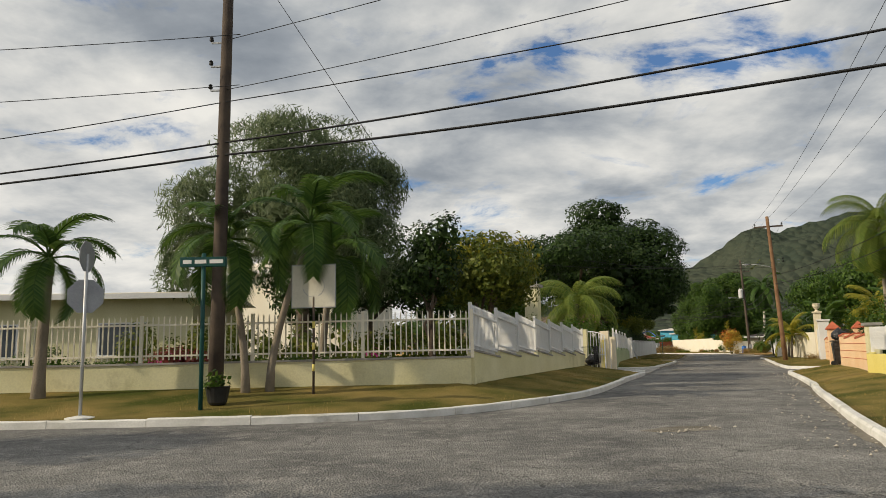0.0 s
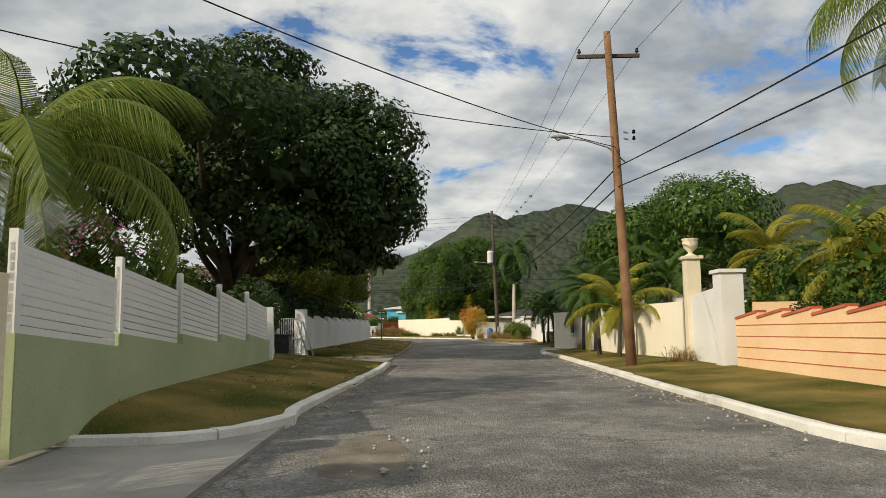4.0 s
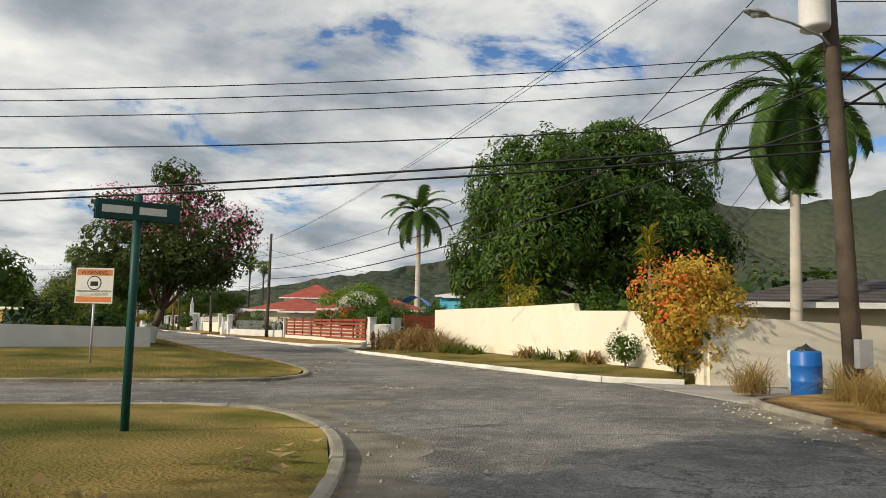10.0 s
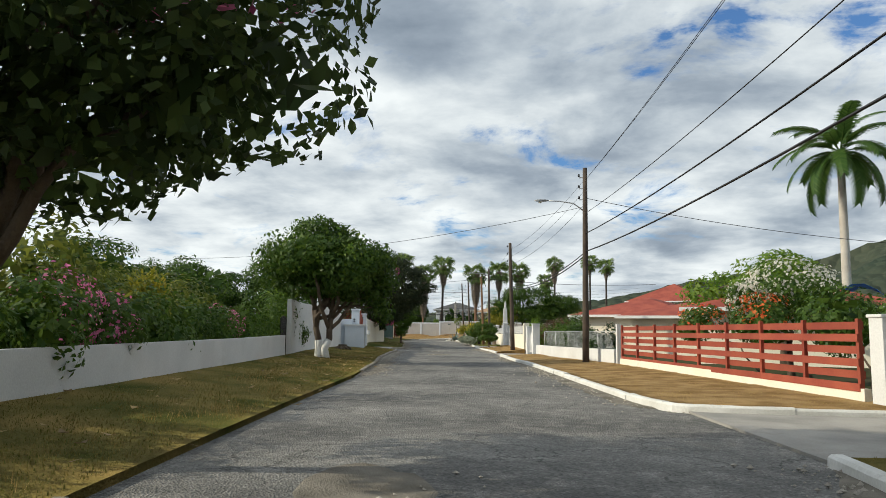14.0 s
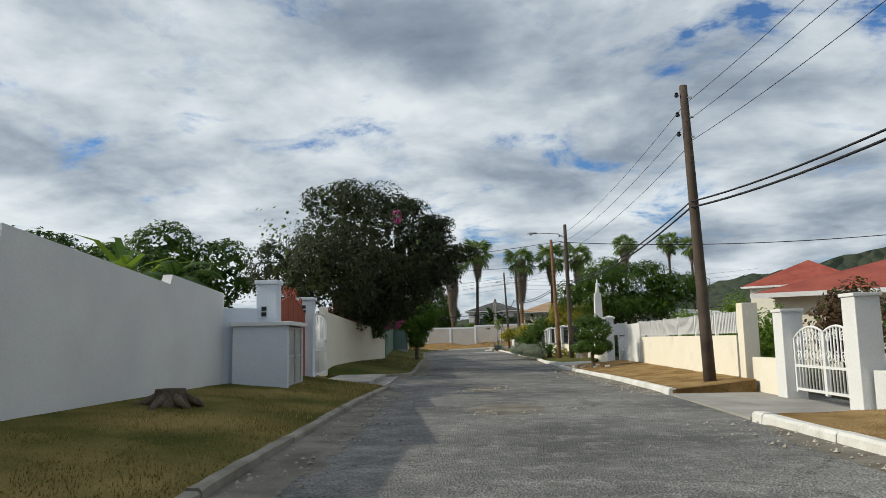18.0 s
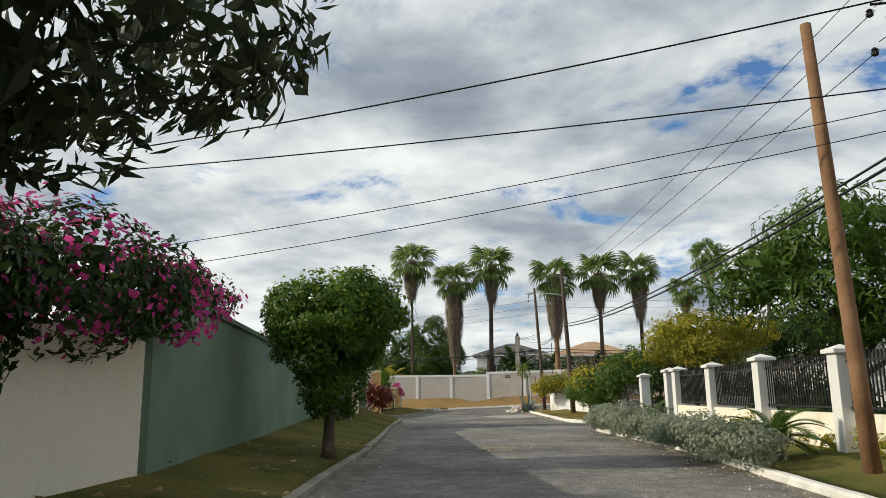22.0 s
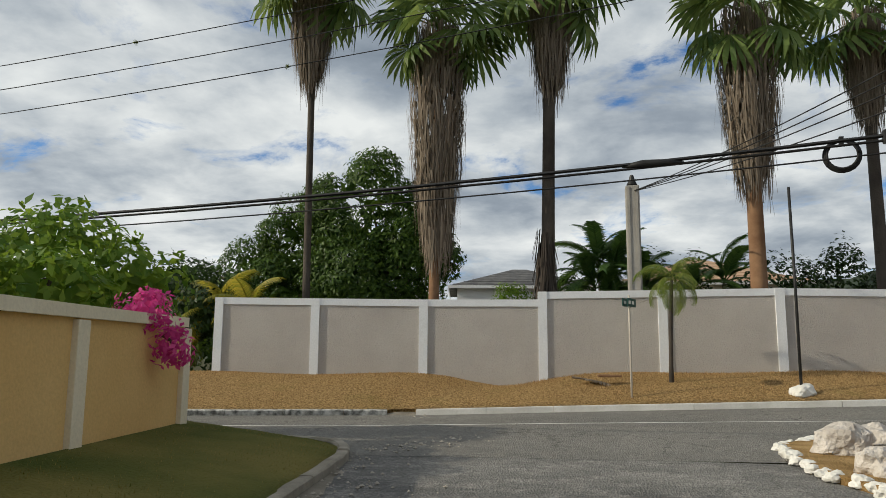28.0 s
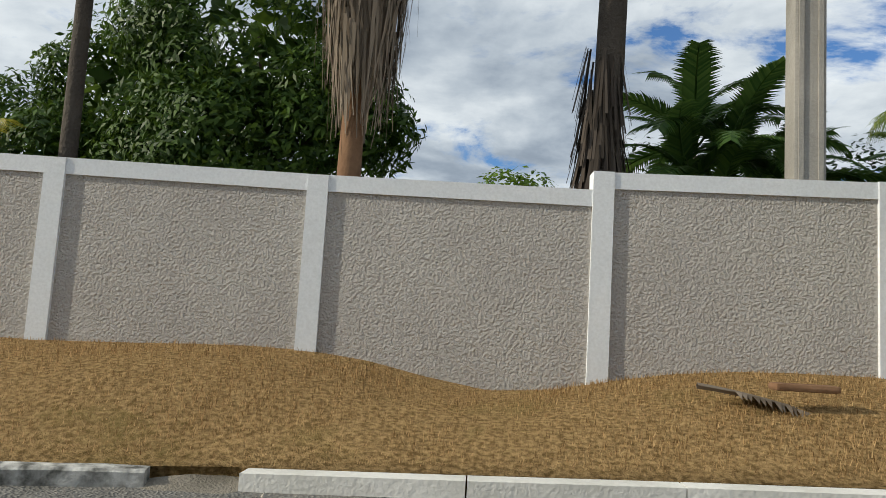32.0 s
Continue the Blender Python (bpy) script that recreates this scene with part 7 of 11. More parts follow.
# across the bend
for i, z in enumerate((11.9, 11.5, 11.1, 10.9)):
    wire((39.4, 96.9, z), (-16.0, 106.0 + i, z - 1.4), 0.9, 0.010)
for z, sag, r in ((6.95, 2.0, 0.009), (6.65, 1.9, 0.009), (6.35, 1.9, 0.009), (5.6, 1.7, 0.012)):
    wire((39.5, 96.9, z), (-14.0, 106.5, z + 0.8), sag, r)
for z, r in ((5.12, 0.026), (4.92, 0.024)):
    wire((39.5, 96.9, z), (-0.5, 120.9, z + 0.2), 0.4, r)
for z, r in ((6.4, 0.024), (5.9, 0.028), (7.3, 0.01), (8.0, 0.01)):
    wire((39.7, 96.9, z), (58.0, 88.5, z + 0.6), 0.5, r)
for z, r in ((10.7, 0.009), (10.9, 0.009), (7.3, 0.012), (6.4, 0.02), (5.6, 0.024)):
    wire((39.7, 96.9, z), (29.15, 147.8, min(8.2, z - 0.6)), 0.8, r)
wire((39.7, 96.9, 9.9), (36.6, 112.0, 2.4), 0.0, 0.012, label="taut guy wire down to the verge")
for z in (6.9, 5.8):
    wire((39.7, 96.9, z), (50.0, 118.0, z - 1.2), 0.3, 0.01)
# along the second road
seq = [((29.1, 147.8), 8.2), ((23.4, 164.6), 7.0), ((17.65, 188.2), 7.2), ((9.0, 220.9), 8.0), ((5.75, 233.6), 8.6)]
HEAVY = [4.95, 4.55, 4.55, 5.3, 5.3]
for k, ((a, za), (b, zb)) in enumerate(zip(seq, seq[1:])):
    for dz, r in ((0.0, 0.007), (-0.5, 0.007), (-1.1, 0.007)):
        wire((a[0], a[1], za + dz), (b[0], b[1], zb + dz * 0.9), 0.35 - dz * 0.05, r)
    for dz, r in ((0.0, 0.02), (-0.14, 0.024)):
        wire((a[0], a[1], HEAVY[k] + dz), (b[0], b[1], HEAVY[k + 1] + dz), 0.5, r)
wire((29.1, 147.8, 7.4), (44.0, 150.0, 5.2), 0.3, 0.012)
wire((29.1, 147.8, 7.0), (6.0, 152.0, 5.4), 0.6, 0.01)
for z, end, zz, r in ((6.85, (5.0, 188.2), 5.95, 0.014), (5.5, (3.0, 187.6), 5.4, 0.011), (5.2, (5.2, 189.4), 4.35, 0.007), (4.9, (5.2, 189.6), 3.95, 0.007)):
    wire((17.75, 188.2, z), (*end, zz), 0.1, r)
wire((17.6, 188.2, 6.8), (34.0, 186.0, 6.0), 0.3, 0.02)
for dz, r in ((-0.2, 0.009), (-0.7, 0.009), (-1.2, 0.009)):
    wire((5.75, 233.6, 8.6 + dz), (-30.0, 236.0, 7.4 + dz * 1.05), 0.7, r)
for z, r in ((4.55, 0.028), (4.48, 0.02), (4.3, 0.012)):
    wire((5.75, 233.6, z), (-30.0, 236.0, z - 0.1), 0.55, r)
for dz, r in ((-0.2, 0.009), (-0.7, 0.009), (-1.2, 0.009), (-3.9, 0.028), (-4.1, 0.02)):
    wire((5.75, 233.6, 8.6 + dz), (34.0, 232.0, 8.6 + dz), 0.6, r)
for z in (4.9, 5.3, 5.1, 4.6):
    wire((5.8, 233.6, z + 0.5), (2.2, 244.75, 6.35), 0.12, 0.012)


def cable_coil(c, yaw):
    """Spare loops of cable tied up under a line."""
    o = thing("cable_coil", "coiled spare black cable hanging from a line", "cable", Matrix.Translation(c) @ Matrix.Rotation(radians(yaw), 4, "Z"))
    for i in range(3):
        r = 0.2 + 0.02 * i
        pts = [(r * math.cos(a), 0.02 * i, r * math.sin(a)) for a in np.linspace(0, 2 * math.pi, 21)]
        tube_part("loop", pts, 0.018, M_CABLE, o, 6)
    part("tie", block(-0.03, -0.02, 0.17, 0.03, 0.06, 0.27), M_CABLE, o)


cable_coil((4.5, 233.7, 4.27), -10)
o = thing("cable_joint", "long black cable splice on the line", "cable", Matrix.Translation((1.9, 233.86, 4.29)))
tube_part("sleeve", [(-0.45, 0.05, 0.0), (-0.15, 0, 0.02), (0.15, 0, 0.02), (0.45, -0.05, 0.0)], [0.02, 0.06, 0.06, 0.02], M_CABLE, o)
o = thing("cable_box", "small black distribution box on the line", "cable", Matrix.Translation((5.2, 233.64, 4.49)))
part("box", block(-0.18, -0.06, -0.1, 0.18, 0.06, 0.1, 0.03), M_BLACK, o)


def nest(p, r, seed):
    """Ball of air-plant growing on a wire."""
    rng = np.random.default_rng(seed)
    o = thing("air_plant", "dark ball of air plant growing on a wire", "plant", Matrix.Translation(p), "air plants on the wires")
    v, f = leaf_cloud(rng, [(0, 0, 0, r * 0.7, r * 0.7, r * 0.6)], r * 0.7, 1.6, 0.12, 0.0, 0.5, 0.2)
    link_mesh("strands", v, f, L_OLIVE, o)


rng = random.Random(9)
for i in range(7):
    t = 0.55 + 0.06 * i
    a, b = Vector((22.8 + 0.85, 50.7, 9.65)), Vector((40.5, 96.9, 11.0))
    q = a.lerp(b, t)
    q.z -= 0.5 * 4 * t * (1 - t)
    nest(q, rng.uniform(0.1, 0.2), i)
for i in range(9):
    k = i % 3
    t = 0.14 + 0.07 * i
    a, b = Vector((39.4, 96.9, (11.9, 11.5, 11.1)[k])), Vector((-16.0, 106.0 + k, (11.9, 11.5, 11.1)[k] - 1.4))
    q = a.lerp(b, t)
    q.z -= 0.9 * 4 * t * (1 - t)
    nest(q, rng.uniform(0.1, 0.2), 30 + i)
for i in range(8):
    k = i % 3
    dz = (-0.2, -0.7, -1.2)[k]
    t = 0.1 + 0.09 * i
    q = Vector((5.75, 233.6, 8.6 + dz)).lerp(Vector((-30, 236, 7.4 + dz * 1.05)), t)
    q.z -= 0.7 * 4 * t * (1 - t)
    nest(q, 0.06, 60 + i)


# ---- signs ----
def street_sign(x, y, z, h, w, yaw, label, words, post=None, r=0.045):
    o = thing("street_sign", label, "sign", pose(x, y, z, 0, 0, yaw))
    tube_part("post", [(0, 0, -0.3), (0, 0, h * 0.5), (0, 0, h)], r, post or M_GREENSIGN, o, 10)
    for a in (0, 1):
        pl = part("name_plate", block(-w / 2, -0.012, h - 0.28, w / 2, 0.012, h - 0.08, 0.004), M_GREENSIGN, o)
        pl.matrix_basis = Matrix.Translation((0, -0.06 if a == 0 else 0.06, 0))
        xs = -w / 2 + 0.06
        for L in words:
            for side in ((-0.016, -0.013), (0.013, 0.016)):
                part("letter_bar", block(xs, side[0], h - 0.22, xs + L, side[1], h - 0.14), M_SIGNW, pl)
            xs += L + 0.07
    return o


street_sign(-5.05, 15.4, 0.2, 3.25, 0.95, 0, "dark green street name sign on a green post", (0.18, 0.24, 0.28))
ss = street_sign(27.35, 93.4, 0.15, 2.55, 0.85, 18, "dark green street name sign on a leaning green post", (0.3, 0.28))
o = street_sign(1.85, 241.35, 0.45, 2.5, 0.6, 68, "small green street sign on a thin pale post in the bank", (0.16, 0.16), M_ROYAL, 0.028)
o = thing("stop_sign", "grey back of an octagonal sign on a pale post", "sign", pose(-7.2, 14.75, 0.1, 0, 0, 25))
tube_part("post", [(0, 0, 0), (0, 0, 1.5), (0, 0, 3.3)], 0.035, M_METALG, o, 10)
v, f = lathe([(0.3, -0.05), (0.28, 0.06), (0.05, 0.1)], 14)
link_mesh("footing", v, f, M_KERB, o, "whitewashed concrete footing")
for z, r, yaw, dy in ((2.45, 0.36, 0, 0.05), (3.25, 0.33, 65, 0.0)):
    v, f = lathe([(r, -0.008), (r, 0.008)], 8)
    k = link_mesh("plate", v, f, M_GREYMETAL, o, "bare metal octagon")
    k.matrix_basis = Matrix.Translation((0, dy, z)) @ Matrix.Rotation(radians(yaw), 4, "Z") @ Matrix.Rotation(radians(90), 4, "X") @ Matrix.Rotation(radians(22.5), 4, "Z")
o = thing("blank_board", "faded square notice board on a thin post", "sign", pose(-3.1, 17.5, 0.35, 0, 0, -6))
tube_part("post", [(0, 0, -0.2), (0, 0, 1.2), (0, 0, 2.3)], 0.03, M_DARKPOLE, o, 8)
for z in (0.55, 1.05, 1.55):
    tube_part("painted_band", [(0, 0, z), (0, 0, z + 0.16)], 0.033, M_YELLOW, o, 8)
part("board", block(-0.52, -0.02, 2.05, 0.52, 0.02, 3.05, 0.006), M_CREAMSIGN, o)
part("rim", block(-0.54, -0.012, 2.03, 0.54, 0.012, 3.07), M_GREYMETAL, o)
for i in range(14):
    a = 2 * math.pi * i / 14
    if i % 4 != 3:
        k = part("mark", block(-0.05, -0.004, -0.006, 0.05, 0.0, 0.006), M_GREYMETAL, o)
        k.matrix_basis = Matrix.Translation((0.26 * math.cos(a), -0.021, 2.55 + 0.26 * math.sin(a))) @ Matrix.Rotation(-a + math.pi / 2, 4, "Y")


def words(text, size, x, z, material, parent, depth=-0.02):
    c = bpy.data.curves.new("lettering", "FONT")
    c.body, c.size, c.align_x, c.extrude = text, size, "CENTER", 0.001
    tmp = bpy.data.objects.new("lettering", c)
    scene.collection.objects.link(tmp)
    me = bpy.data.meshes.new_from_object(tmp.evaluated_get(bpy.context.evaluated_depsgraph_get()))
    bpy.data.objects.remove(tmp)
    me.materials.clear()
    me.materials.append(material)
    ob = new("lettering", me)
    ob.parent = parent
    ob.matrix_basis = Matrix.Translation((x, depth, z)) @ Matrix.Rotation(radians(90), 4, "X")
    return ob


o = thing("warning_sign", "white and orange neighbourhood watch warning sign on a post", "sign", pose(24.35, 106.1, 0.15, 0, 0, -14))
tube_part("post", [(0, 0.03, -0.3), (0, 0.03, 1.0), (0, 0.03, 1.7)], 0.03, M_METALG, o, 8)
part("board", block(-0.5, -0.012, 1.62, 0.5, 0.012, 2.56, 0.005), M_SIGNW, o)
part("top_band", block(-0.47, -0.017, 2.36, 0.47, -0.012, 2.52), M_SIGNO, o)
part("bottom_band", block(-0.47, -0.017, 1.66, 0.47, -0.012, 1.80), M_SIGNO, o)
words("WARNING", 0.15, 0, 2.385, M_BLACK, o, -0.02)
words("NEIGHBOURHOOD WATCH", 0.07, 0, 1.92, M_BLACK, o, -0.016)
v, f = lathe([(0.19, -0.003), (0.19, 0.003)], 24)
k = link_mesh("emblem_ring", v, f, M_BLACK, o)
k.matrix_basis = Matrix.Translation((0, -0.014, 2.16)) @ Matrix.Rotation(radians(90), 4, "X")
v, f = lathe([(0.165, -0.003), (0.165, 0.003)], 24)
k = link_mesh("emblem_disc", v, f, M_SIGNW, o)
k.matrix_basis = Matrix.Translation((0, -0.018, 2.16)) @ Matrix.Rotation(radians(90), 4, "X")
k = part("emblem", block(-0.1, -0.026, 2.08, 0.1, -0.021, 2.2, 0.002), M_BLACK, o)
for i in range(3):
    part("mark", block(-0.38, -0.016, 1.885 - 0.03 * i, 0.38, -0.013, 1.895 - 0.03 * i), M_GREYMETAL, o)


# ---- houses ----
def house(name, x, y, yaw, w, d, h, roof_h, wall, roof, label, base=0.0, eave=0.5, hip=True, windows=(), over=None):
    """Plain house: walls, hipped or gabled roof with eaves, and windows with frames on the front."""
    o = thing(name, label, "house", pose(x, y, base, 0, 0, yaw))
    part("wall", block(-w / 2, -d / 2, -0.3, w / 2, d / 2, h), wall, o)
    a, b = w / 2 + eave, d / 2 + eave
    r = (a - b) if hip and a > b else (a if not hip else 0.01)
    v = [(-a, -b, h - 0.05), (a, -b, h - 0.05), (a, b, h - 0.05), (-a, b, h - 0.05), (-r, 0, h + roof_h), (r, 0, h + roof_h)]
    link_mesh("roof", v, [(0, 1, 5, 4), (1, 2, 5), (2, 3, 4, 5), (3, 0, 4), (3, 2, 1, 0)], roof, o)
    part("fascia", block(-a, -b - 0.02, h - 0.22, a, -b + 0.02, h - 0.03), M_WHITE2, o)
    part("fascia", block(-a - 0.02, -b, h - 0.22, -a + 0.02, b, h - 0.03), M_WHITE2, o)
    n = int(2 * (b + 0.01) / 0.34)
    for s in range(1, n // 2 * 2, 2):
        yy = -b + s * 0.34
        if yy < -0.2:
            t = (yy + b) / b
            k = part("tile_course", block(-a + (a - r) * t, yy, h - 0.05 + roof_h * t + 0.01, a - (a - r) * t, yy + 0.06, h - 0.05 + roof_h * t + 0.05), roof, o)
    for wx, wz, ww, wh in windows:
        win = part("window", block(wx - ww / 2 - 0.06, -d / 2 - 0.05, wz - 0.06, wx + ww / 2 + 0.06, -d / 2, wz + wh + 0.06, 0.01), M_WHITE2, o)
        nn = max(1, round(ww / 0.6))
        for i in range(nn):
            x0 = wx - ww / 2 + ww * i / nn + 0.025
            part("pane", block(x0, -d / 2 - 0.06, wz, x0 + ww / nn - 0.05, -d / 2 - 0.051, wz + wh), M_GLASS, win)
        part("sill", block(wx - ww / 2 - 0.1, -d / 2 - 0.12, wz - 0.12, wx + ww / 2 + 0.1, -d / 2, wz - 0.06), M_WHITE2, win)
    return o


house("house", -18.0, 30.5, 4, 17, 8, 3.2, 0.35, M_YELLOWP, M_CREAM, "low pale yellow bungalow behind the fence", 0.4, 0.7, False, [(-3, 1.0, 1.6, 1.1), (1.5, 1.0, 1.6, 1.1), (6.0, 1.0, 1.6, 1.1)])
house("house", -9.0, 47.0, -18, 9, 8, 5.8, 1.3, M_CREAM, M_CREAM, "cream two-storey house behind the trees", 0.4, 0.6, True, [(-2.5, 1.0, 1.2, 1.2), (2.2, 1.0, 1.2, 1.2), (-2.5, 3.9, 1.2, 1.2), (2.2, 3.9, 1.2, 1.2)])
house("house", 12.0, 74.0, -20, 8, 9, 3.4, 1.0, M_CREAM, M_BROWNROOF, "cream bungalow behind the dark trees", 0.3, 0.6, True, [(0, 1.1, 1.6, 1.1)])
house("house", 53.5, 168.0, 70, 14, 8, 4.4, 0.5, M_BLUEWALL, M_SIGNW, "turquoise house with a pale flat roof", 0.3, 0.5, False, [(-3, 1.6, 1.6, 1.2), (2, 1.6, 1.6, 1.2)])
house("house", 46.0, 137.0, 60, 9, 6, 3.2, 0.4, M_BLUEWALL, M_SIGNW, "small turquoise painted outbuilding with flat roof", 0.3, 0.3, False)
house("house", 52.0, 109.0, -24, 13, 9, 2.3, 1.1, M_OCHRETRIM, M_DARKROOF, "low house with a dark shingle roof", 0.1, 0.8, True)
house("house", 57.0, 94.0, -30, 12, 8, 3.4, 0.9, M_CREAM, M_SIGNW, "white house with a pale gabled roof", 0.1, 0.7, False, [(-2, 1.2, 1.2, 0.9)])
house("house", 40.0, 158.0, 75, 10, 9, 2.6, 1.5, M_CREAM, M_REDROOF, "bungalow with a red tiled roof", 0.2, 0.7, True, [(-2, 1.0, 1.6, 1.1), (2, 1.0, 1.6, 1.1)])
house("house", 37.0, 172.5, 75, 10, 9, 2.5, 1.3, M_CREAM, M_REDROOF, "cream bungalow with a red tiled roof and white fascia boards", 0.2, 0.9, True, [(-2, 0.9, 1.8, 1.2), (2, 0.9, 1.8, 1.2)])
house("house", 33.5, 183.5, 72, 12, 9, 2.8, 1.6, M_CREAM, M_REDROOF, "cream bungalow with a red tiled hip roof", 0.2, 0.8, True, [(-3, 1.0, 1.8, 1.1), (2, 1.0, 1.8, 1.1)])
house("house", 39.5, 233.0, 72, 14, 10, 6.0, 2.8, M_CREAM, M_REDROOF, "cream two-storey house with a red tiled hip roof", 0.2, 0.8, True, [(-4, 3.6, 1.6, 1.2), (0, 3.6, 1.6, 1.2), (4, 3.6, 1.6, 1.2)])
house("house", 26.5, 222.0, 70, 9, 8, 3.2, 0.4, M_WHITE2, M_WHITE2, "white modern house with arches", 0.2, 0.5, False, [(-2, 0.6, 1.2, 1.8), (1.5, 0.6, 1.2, 1.8)])
house("house", 3.0, 268.0, 4, 14, 9, 3.2, 1.5, M_CREAM, M_DARKROOF, "cream house with a dark hipped roof behind the wall", 0.2, 0.8, True, [(-5.2, 1.6, 1.6, 1.1), (-2.0, 1.6, 1.6, 1.1)])
house("house", 17.5, 275.0, 6, 15, 10, 3.2, 1.7, M_CREAM, M_BROWNROOF, "cream house with a brown hipped roof behind the wall", 0.2, 0.8, True, [(-4, 1.6, 1.6, 1.1), (3, 1.6, 1.6, 1.1)])
house("house", 32.0, 281.0, 8, 16, 10, 3.0, 1.6, M_CREAM, M_BROWNROOF, "house with a brown hipped roof behind the palms", 0.2, 0.8, True)
house("house", -9.5, 216.5, -16, 9, 6, 2.6, 0.3, M_OCHRE, M_OCHRETRIM, "ochre garage with an arched opening", 0.2, 0.3, False, [(2.0, 1.2, 1.6, 1.0)])
o = thing("chimney", "tall pale yellow square chimney with aerials", "chimney", pose(4.4, 36.6, 0.3, 0, 0, -20))
part("shaft", block(-0.33, -0.33, -0.3, 0.33, 0.33, 4.0), M_YELLOWP, o)
part("cap", block(-0.45, -0.45, 4.0, 0.45, 0.45, 4.15, 0.02), M_CONCRETE, o)
for dx, dy, h in ((0.1, 0, 1.6), (-0.2, 0.1, 0.7), (0.25, -0.1, 0.55), (-0.1, -0.2, 0.5)):
    tube_part("aerial", [(dx, dy, 4.15), (dx, dy, 4.15 + h)], 0.02, M_METALG, o, 6)
o = thing("chimney", "plain ochre chimney stack", "chimney", pose(-0.75, 214.5, 0.2, 0, 0, -16))
part("shaft", block(-0.27, -0.27, -0.2, 0.27, 0.27, 4.9, 0.01), M_OCHRETRIM, o)
o = thing("tarpaulin", "bright blue tarpaulin over a roof", "tarpaulin", pose(45.2, 165.2, 3.3, 0, 0, 70))
v, f = [], []
for i in range(9):
    for j in range(6):
        v.append((-2.6 + 0.65 * i, -1.6 + 0.64 * j, 1.2 - 0.16 * (j - 2.5) ** 2 + 0.08 * nz(i, j, 0.9)))
for i in range(8):
    for j in range(5):
        a = i * 6 + j
        f.append((a, a + 6, a + 7, a + 1))
link_mesh("cloth", v, f, M_TARP, o, "", True)
part("support", block(-2.5, -1.5, -3.3, 2.5, 1.5, 0.05), M_BLUEWALL, o)


# ---- hedges, shrubs and palms, from the start onwards ----
hedge("hedge", [(-16, 19.8, 0.4), (-9, 20.1, 0.4), (-1.2, 20.6, 0.4)], 0.9, 0.95, L_MID, "low garden hedge with red flowers behind the fence", 0.1, 1.1, 3, extra=[("red_bloom", L_MAGENTA, 0.3, 0.1, 0.25, "red flower heads")])
feather_palm("garden_palm", (-4.75, 17.75, 0.42), 3.3, "xmas", 12, "leaning garden palm in front of the fence", 0.085, (-0.5, 0.1), 1.1, None, 71, shaft=0.45, spread=(-45, 80))
feather_palm("garden_palm", (-4.25, 17.95, 0.42), 3.7, "xmas", 12, "leaning garden palm in front of the fence", 0.085, (0.95, 0.1), 1.15, None, 72, shaft=0.45, spread=(-45, 80))
feather_palm("garden_palm", (-9.55, 17.5, 0.38), 2.9, "xmas", 12, "stout garden palm on the verge", 0.13, (0.1, 0), 1.0, None, 73, shaft=0.45, spread=(-40, 80))
feather_palm("garden_palm", (-3.6, 21.6, 0.4), 3.4, "xmas", 12, "garden palm behind the fence", 0.1, (0.3, 0), 1.25, None, 74, shaft=0.4, spread=(-45, 80))
hedge("hedge", [(-9.5, 23.0, 0.4), (-1.4, 23.4, 0.4), (1.4, 25.6, 0.4), (3.9, 32.0, 0.4)], 1.1, 1.9, L_OLIVE, "yellow-green garden hedge behind the picket fence", 0.13, 1.3, 701, 0.12)
hedge("hedge", [(9.5, 62.5, 0.4), (12.0, 68.0, 0.4), (14.5, 74.0, 0.4)], 1.6, 3.4, L_DARK, "tall dark shrubs under the big trees", 0.17, 1.3, 702, 0.15)
tree("corner_tree", (-12.5, 0.5, 0.1), 3.0, 0.25, [(0, 0, 6.6, 2.8, 2.8, 1.9), (2.2, 1.6, 6.0, 1.9, 1.9, 1.4), (-1.6, 2.0, 5.6, 2.0, 2.0, 1.5)], L_MID, "leafy street tree shading the junction", lsize=0.24, dens=1.5, seed=703)
tree("corner_tree", (-15.5, 8.2, 0.1), 2.6, 0.22, [(0, 0, 5.0, 2.2, 2.2, 1.6), (1.6, 0.8, 4.4, 1.5, 1.5, 1.2)], L_MID, "leafy street tree shading the junction", lsize=0.24, dens=1.5, seed=704)
hedge("hedge", [(16.2, 71.5, 0.3), (18.6, 79.0, 0.3), (20.8, 84.5, 0.3)], 1.5, 3.5, L_DARK, "tall dark shrubs behind the white stepped wall", 0.16, 1.3, 705, 0.15)
bush("croton_bush", (-7.4, 20.0, 0.4), [(0, 0, 0.7, 0.7, 0.6, 0.55), (0.9, 0, 0.6, 0.6, 0.5, 0.5)], L_CROTON, "red-leaved shrub behind the fence", lsize=0.12, seed=75)
o = thing("potted_plant", "dark pot with a leafy plant beside the pole", "potted plant", Matrix.Translation((-4.9, 16.05, 0.27)))
v, f = lathe([(0.16, 0), (0.2, 0.05), (0.26, 0.36), (0.28, 0.38), (0.25, 0.38)], 16)
link_mesh("pot", v, f, M_BLACK, o, "dark plastic pot")
v, f = leaf_cloud(np.random.default_rng(5), [(0, 0, 0.5, 0.3, 0.3, 0.2)], 0.14, 1.4)
link_mesh("leaves", v, f, L_MID, o)
